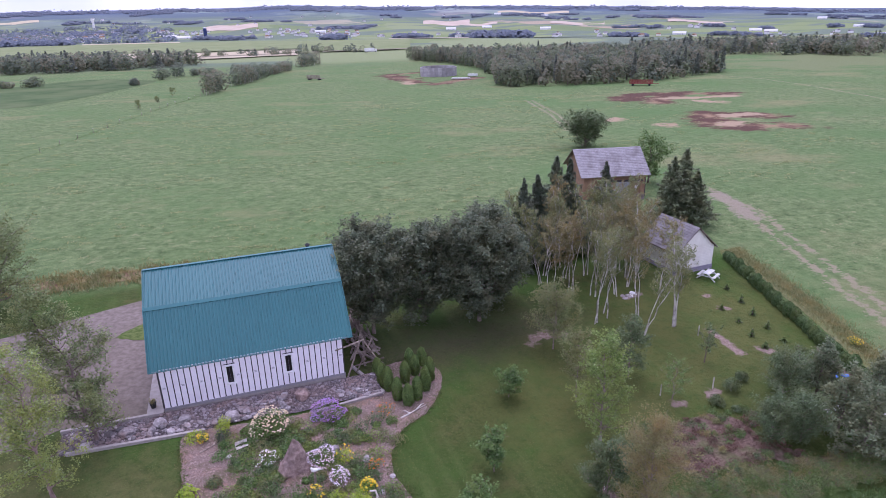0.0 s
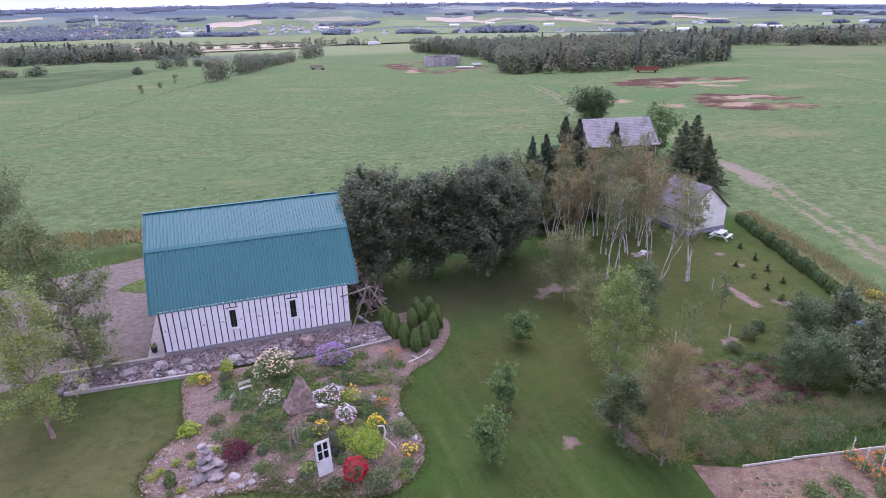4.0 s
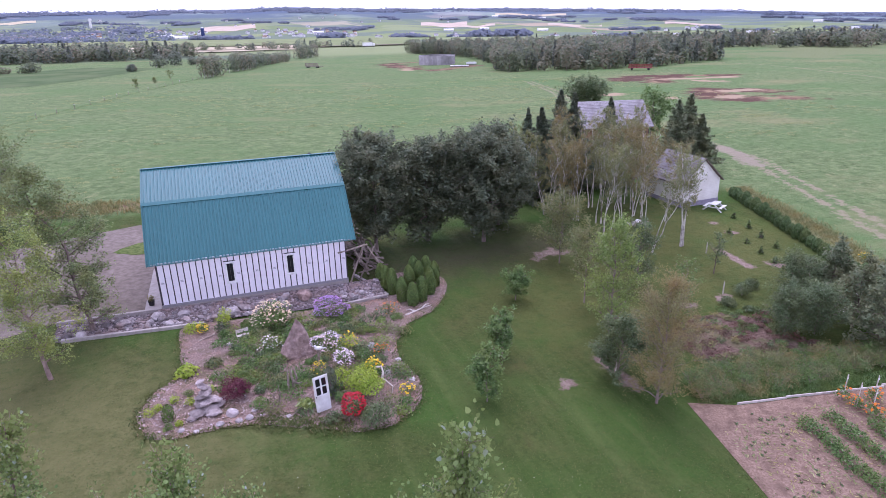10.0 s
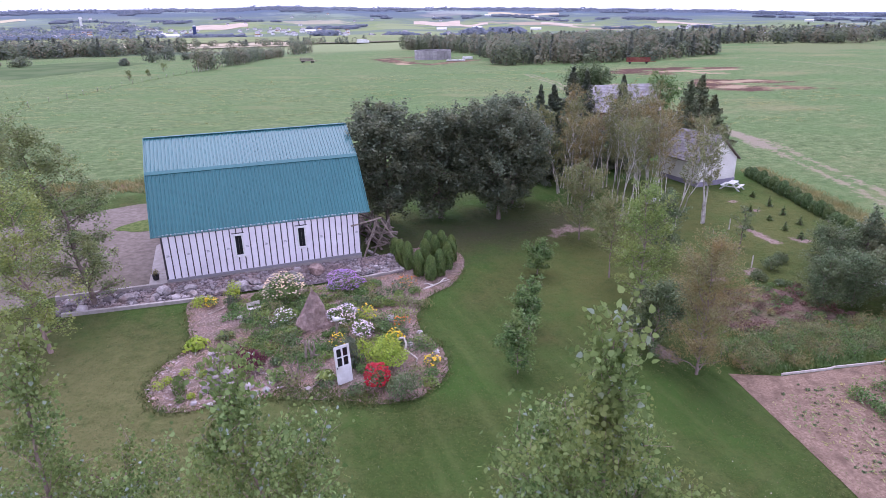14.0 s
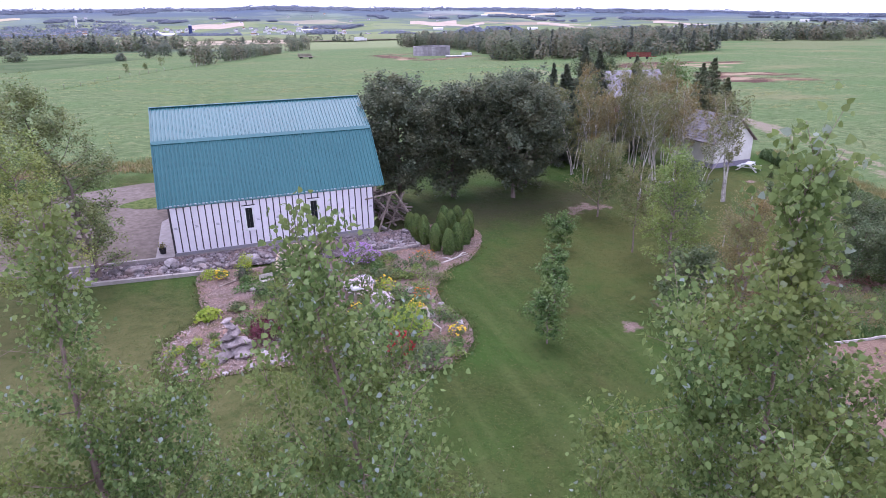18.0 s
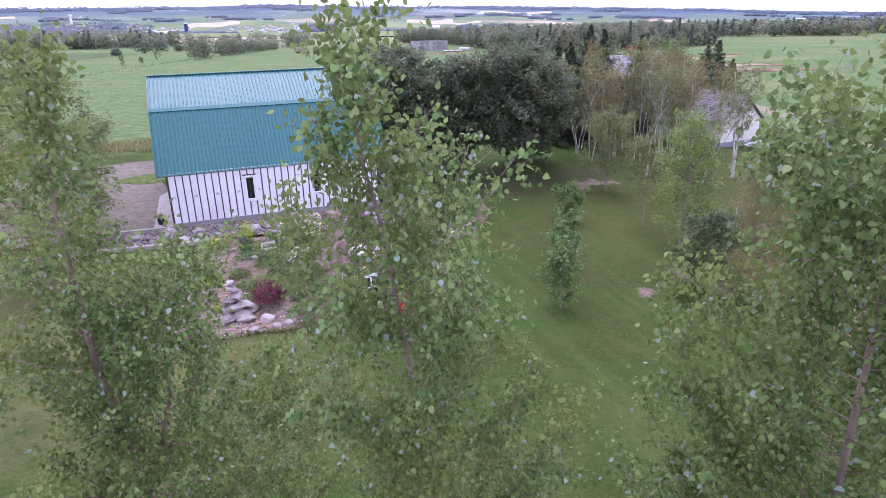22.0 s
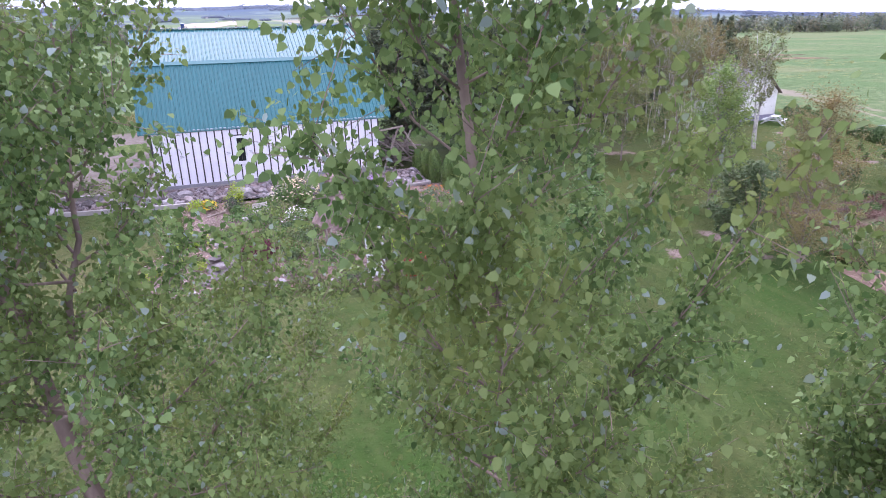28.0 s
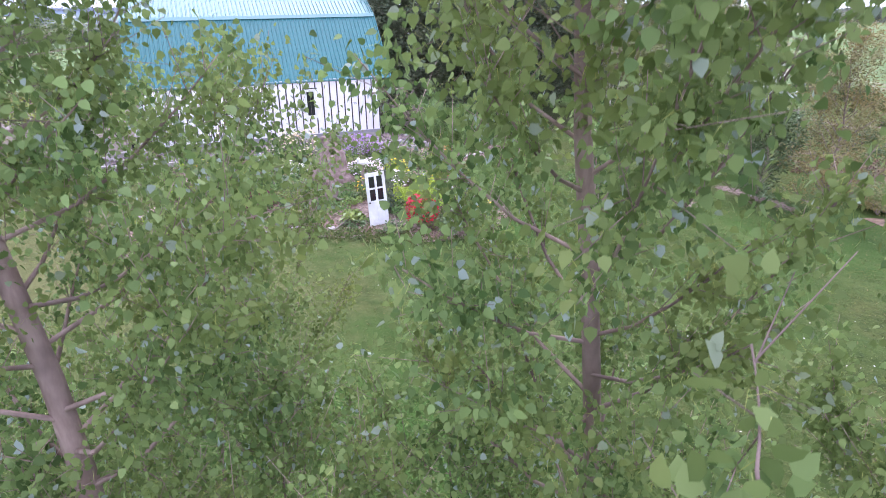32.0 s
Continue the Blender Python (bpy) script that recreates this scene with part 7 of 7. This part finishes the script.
def farmhouse(label, w, d, h, wall, roof):
    t = thing("farmhouse", 0, 0, 0, label, "house", "houses of the far valley")
    part("wall", box(bmesh.new(), -w / 2, w / 2, -d / 2, d / 2, -1, h), M[wall], t)
    bm = bmesh.new()
    v = [bm.verts.new(c) for c in ((-w / 2 - 0.4, -d / 2 - 0.4, h), (w / 2 + 0.4, -d / 2 - 0.4, h), (w / 2 + 0.4, d / 2 + 0.4, h), (-w / 2 - 0.4, d / 2 + 0.4, h), (-w / 2 - 0.4, 0, h + d * 0.36), (w / 2 + 0.4, 0, h + d * 0.36))]
    for f in ((0, 1, 5, 4), (2, 3, 4, 5), (0, 4, 3), (1, 2, 5), (0, 3, 2, 1)):
        bm.faces.new([v[i] for i in f])
    part("roof", bm, M[roof], t)
    for k in (-0.25, 0.25):
        part("window", box(bmesh.new(), k * w - 0.6, k * w + 0.6, -d / 2 - 0.06, -d / 2 - 0.01, 1, 2.6), M["glass_dark"], t)
    return t


kinds = [farmhouse("small white house in the far valley", 11, 9, 5, "white_paint", "slate"), farmhouse("white house with pale roof in the far valley", 14, 10, 5.5, "white_paint", "fascia"),
         farmhouse("long white barn in the far valley", 36, 13, 4.2, "white_paint", "tinroof"), farmhouse("cream house with brown roof in the far valley", 12, 9, 5, "cream", "brownboard")]
spots = []
for az0, az1, r0, r1, n in ((-17.5, -8, 1900, 2600, 150), (-9, 0, 2100, 2700, 40), (3, 12, 2000, 2500, 44), (12, 24, 1600, 2200, 12), (25, 38, 1500, 2300, 16), (38, 54, 1700, 2600, 16), (-10, 20, 2900, 3900, 20)):
    for _ in range(n):
        spots.append((*far_point(rr.uniform(az0, az1), rr.uniform(r0, r1)), rr.choice((0, 0, 1, 1, 3)), rr.uniform(0, 180)))
for az, r in ((-2.2, 2050), (-3.2, 2100), (23.1, 2600), (28.1, 2300), (45.7, 2250), (44.6, 2300), (53, 2000), (20, 2400), (51.5, 2500), (8.8, 2300), (39, 2000), (24, 3700), (28, 3600), (49, 3300)):
    spots.append((*far_point(az, r), 2, -az + rr.uniform(-15, 15)))
used = set()
for x, y, k, rz in spots:
    m = pose(x, y, ground(x, y), 0, 0, rz)
    if k in used:
        copy_thing(kinds[k], m)
    else:
        kinds[k].matrix_basis = m
        used.add(k)
x, y = far_point(-0.5, 2000)
t = thing("silo", x, y, ground(x, y) - 1, "dark blue farm silo in the valley", "silo")
bm = bmesh.new()
bmesh.ops.create_cone(bm, segments=18, radius1=5, radius2=5, depth=32, cap_ends=True, matrix=Matrix.Translation((0, 0, 16)))
part("shell", bm, M["silo_blue"], t)
bm = bmesh.new()
bmesh.ops.create_uvsphere(bm, u_segments=16, v_segments=8, radius=5, matrix=Matrix.Translation((0, 0, 32)) @ Matrix.Diagonal((1, 1, 0.5, 1)))
part("dome", bm, M["tinroof"], t)
x, y = far_point(-8.5, 2800)
t = thing("water_tower", x, y, ground(x, y) - 1, "white tower rising over the village", "tower")
bm = bmesh.new()
bmesh.ops.create_cone(bm, segments=14, radius1=4.5, radius2=4.0, depth=36, cap_ends=True, matrix=Matrix.Translation((0, 0, 18)))
part("shaft", bm, M["white_paint"], t)
bm = bmesh.new()
bmesh.ops.create_cone(bm, segments=14, radius1=6.5, radius2=5, depth=7, cap_ends=True, matrix=Matrix.Translation((0, 0, 38)))
part("tank", bm, M["white_paint"], t)
# the fields of the valley
def field(az0, az1, r0, r1, mat, label, dz=0.9):
    n, m = 14, 5
    v = []
    for j in range(m + 1):
        for i in range(n + 1):
            x, y = far_point(az0 + (az1 - az0) * i / n, r0 + (r1 - r0) * j / m + 0.02 * r0 * math.sin(i * 0.6))
            v.append((x, y, ground(x, y) + dz))
    q = [(j * (n + 1) + i, j * (n + 1) + i + 1, (j + 1) * (n + 1) + i + 1, (j + 1) * (n + 1) + i) for j in range(m) for i in range(n)]
    tagged(link_mesh("field", v, q, M[mat], smooth=True), label, "field", "fields of the valley", "structure")


for a0, a1, r0, r1, mt, lb in ((-12, 6.8, 590, 680, "hay", "pale cut hay field beyond the hedgerow"), (7.2, 16.5, 640, 1050, "meadow", "pale green meadow below the rim"), (14.6, 22, 1150, 1650, "stubble", "pale brown stubble field"),
                               (-9.5, -2.5, 1250, 1550, "hay", "pale straw field before the village"), (17.6, 21.6, 2850, 3250, "pinkfield", "ripe pinkish grain field"), (20.6, 24, 2800, 2950, "pinkfield", "ripe grain strip"),
                               (-0.4, 3.7, 2650, 3000, "pinkfield", "ripe grain field behind the silo"), (28.5, 33, 2750, 3050, "pinkfield", "ripe grain field on the slope"), (38, 43.5, 2850, 3100, "pinkfield", "ripe grain field on the slope"),
                               (-17, 7, 700, 1200, "meadow", "pale green meadow in the valley"), (24, 40, 1100, 1500, "meadow", "pale green meadow behind the wood"), (40, 56, 700, 1200, "tanpasture", "tan-green pasture behind the far wood"), (24, 30, 3900, 4100, "hay", "white-gold field on the hill"), (-17, -12, 3600, 3800, "hay", "pale field on the hill")):
    field(a0, a1, r0, r1, mt, lb)
drape("crop_field", smooth_loop([(-150, 196), (-65, 211), (-52, 222), (-39, 258), (-25, 312), (-29, 330), (-60, 352), (-93, 318), (-150, 306)], 5), M["crop"], 0.06, "dark green crop field beside the pasture", "field", 12)
for k in range(16):
    s = k / 15
    x, y = -31 + 30 * s, 110 + 116 * s + 6 * math.sin(3.14 * s)
    t = thing("fence_post", x, y, ground(x, y), "grey wooden post of the pasture fence", "fence post", "pasture fence")
    part("post", beam(bmesh.new(), (0, 0, -0.1), (0.03, 0, 1.2), 0.09, 0.09), M["oldwood"], t)
    part("insulator", box(bmesh.new(), -0.03, 0.09, -0.12, -0.081, 1.0, 1.1), M["white_paint"], t)
pl = []
rf = np.random.default_rng(71)
for k in range(800):
    s = rf.uniform(-0.3, 1)
    x, y = -31 + 30 * s + rf.normal(0, 0.3), 110 + 116 * s + 6 * math.sin(3.14 * s)
    pl.append((x, y, ground(x, y)))
FENCE_GRASS = pl
# valley road and a lorry on it
bm = bmesh.new()
row = []
for k in range(60):
    az = -4 + 34 * k / 59
    r = 585 + 60 * math.sin(k * 0.05)
    pts = [far_point(az, r + d) for d in (-5, 5)]
    row.append([bm.verts.new((px, py, ground(px, py) + 1.2)) for px, py in pts])
for a, b in zip(row, row[1:]):
    bm.faces.new((a[0], b[0], b[1], a[1]))
tagged(part("valley_road", bm, M["track"]), "pale road running along the valley's rim", "road", kind="structure")
x, y = far_point(13.0, 600)
t = thing("lorry", x, y, ground(x, y) + 1.2, "white lorry on the valley road", "lorry", rz=-13)
part("box_body", box(bmesh.new(), -5, 4, -1.3, 1.3, 0.9, 3.8), M["white_paint"], t)
part("cab", box(bmesh.new(), 4.2, 6.2, -1.2, 1.2, 0.6, 3.0, 0.2), M["white_paint"], t)
for sx in (-4, -2.6, 5):
    bm = bmesh.new()
    bmesh.ops.create_cone(bm, segments=12, radius1=0.5, radius2=0.5, depth=2.4, cap_ends=True, matrix=pose(sx, 0, 0.5, 90))
    part("wheel", bm, M["dark"], t)

# ---- tufts over the pasture and the mown lawn ----
rt = np.random.default_rng(9)
pl = []
for k in range(2400):
    x, y = rt.uniform(-40, 130), rt.uniform(30, 170)
    if noise.noise(Vector((x * 0.04, y * 0.06, 3))) < -0.05:
        continue
    for q in range(int(rt.integers(12, 34))):
        u, v = x + rt.normal(0, 0.55), y + rt.normal(0, 0.3)
        pl.append((u, v, ground(u, v)))
tufts("pasture_tufts", "coarse pale grass tufts over the pasture", pl, 0.36, M["tuft"], 10, flat=0.7)
pl = []
for k in range(300):
    x, y = rt.uniform(-26, 50), rt.uniform(24, 29)
    for q in range(46):
        u, v = x + rt.normal(0, 0.7), y + rt.normal(0, 0.5)
        pl.append((u, v, ground(u, v)))
tufts("fence_grass", "coarse dark grass along the pasture fence", FENCE_GRASS, 0.4, M["green_leaf"], 13)
tufts("ditch_grass", "tall dry grass in the ditch along the pasture", pl, 0.6, M["straw"], 12)
pl = []
while len(pl) < 110000:
    x, y = rt.uniform(-10, 34), rt.uniform(-40, 2)
    if not (inside(BED, x, y) or (-6.5 < x < 15 and -3.2 < y) or (x > 26 and y < -19)):
        pl.append((x, y, ground(x, y) - 0.01))
tufts("lawn_blades", "short blades of mown lawn grass", pl, 0.075, M["blade"], 14, flat=0.7)
# longer grass creeping over the edge of the flower bed
pl = []
loop = smooth_loop(BED, 10)
for x0, y0 in loop:
    if y0 > -3.4:
        continue
    front = 5.0 < x0 < 9.6 and y0 < -14
    for q in range(80 if front else 12):
        x, y = x0 + rt.normal(0, 0.2), y0 + rt.normal(0.25 if front else 0.0, 0.4 if front else 0.14)
        pl.append((x, y, ground(x, y) + bed_rise(x, y)))
tufts("edge_grass", "longer grass creeping over the bed's edge", pl, 0.16, M["blade"], 15, flat=0.3)
drape("grass_island", smooth_loop([(-4.4, 12.6), (-2.2, 14.6), (-1.2, 13.0), (-1.3, 11.6), (-3.6, 11.8)], 4), surface("weedy_grass", (0.062, 0.096, 0.026), (0.135, 0.165, 0.058), 3, rough=0.95, bump=0.5, dist=0.06, spec=0.03), 0.04, "strip of green weeds in the gravel drive", "grass", 0.8, ragged=0.2)
# clover heads in the lawn
pl = []
for cx, cy, n in ((13, -24, 14), (17, -27, 16), (19, -31, 12), (12, -30, 8), (16, -22, 8), (7, -19, 6), (21, -26, 8)):
    for k in range(n):
        x, y = cx + rt.normal(0, 1.0), cy + rt.normal(0, 1.2)
        pl.append((x, y, ground(x, y) + 0.08))
tagged(leaf_mesh("clover_flowers", pl, 0.04, M["white_bloom"], None, rt, "petal", flat=2), "white clover heads dotting the lawn", "clover", kind="stuff")

# ---- field stones in the stone bed: many singly, the rest as gravel ----
protos = []
for k in range(7):
    bm = bmesh.new()
    bmesh.ops.create_icosphere(bm, subdivisions=2, radius=1)
    for v in bm.verts:
        p = v.co.copy()
        v.co = p * (1 + 0.32 * noise.noise(p * 1.4 + Vector((k * 5, 0, 0)))) * (1 + 0.12 * noise.noise(p * 5 + Vector((0, k, 0))))
        v.co.z *= 0.66
    me = bpy.data.meshes.new("stone")
    bm.to_mesh(me)
    bm.free()
    protos.append(me)
rs = random.Random(33)
for k, me in enumerate(protos):
    me.materials.append(M["rock_pale"] if k == 6 else M["rock"])
for k in range(300):
    big = rs.random() < 0.15
    x = rs.uniform(-5.9, 8.5) if k < 235 else rs.uniform(11.6, 14.6)
    y = -0.55 - 2.1 * rs.random() ** (0.8 if x < 0 else 0.5)
    r = (rs.uniform(0.16, 0.33) if big else rs.uniform(0.08, 0.17)) * (1 if k < 235 else 0.7)
    o = new("stone", rs.choice(protos))
    zz = stone_bed_z(x, y) if x > -0.3 else ground(x, y) + 0.06
    o.matrix_basis = pose(x, y, zz + r * 0.3, rs.uniform(-20, 20), rs.uniform(-20, 20), rs.uniform(0, 360)) @ Matrix.Diagonal((r * rs.uniform(0.8, 1.35), r, r, 1))
    o.parent = stone_bed
bm = bmesh.new()
for k in range(950):
    x, y = rs.uniform(-6, 14.7), -0.4 - 2.25 * rs.random()
    z = stone_bed_z(x, y) if x > -0.3 else ground(x, y) + 0.05
    r = rs.uniform(0.05, 0.13)
    v = bmesh.ops.create_icosphere(bm, subdivisions=1, radius=r, matrix=pose(x, y, z + 0.25 * r, 0, 0, rs.uniform(0, 360)) @ Matrix.Diagonal((rs.uniform(0.8, 1.4), 1, 0.7, 1)))["verts"]
    for q in v:
        q.co += Vector((rs.uniform(-1, 1), rs.uniform(-1, 1), rs.uniform(-1, 1))) * r * 0.16
part("rubble", bm, M["chipstone"], stone_bed)["kind"] = "stuff"
V, F = [], []
for k in range(3200):
    x, y = rs.uniform(-6, 14.7), -0.3 - 2.4 * rs.random()
    z = (stone_bed_z(x, y) if x > -0.3 else ground(x, y) + 0.05) + 0.01
    r = rs.uniform(0.03, 0.085)
    b = len(V)
    a0 = rs.uniform(0, 6)
    for i in range(4):
        V.append((x + r * math.cos(a0 + i * 1.57) * rs.uniform(0.7, 1.2), y + r * math.sin(a0 + i * 1.57) * rs.uniform(0.7, 1.2), z))
    V.append((x + rs.uniform(-0.3, 0.3) * r, y, z + r * 0.8))
    F += [(b + i, b + (i + 1) % 4, b + 4) for i in range(4)]
o = link_mesh("gravel", V, F, M["chipstone"], stone_bed)
o["kind"] = "stuff"
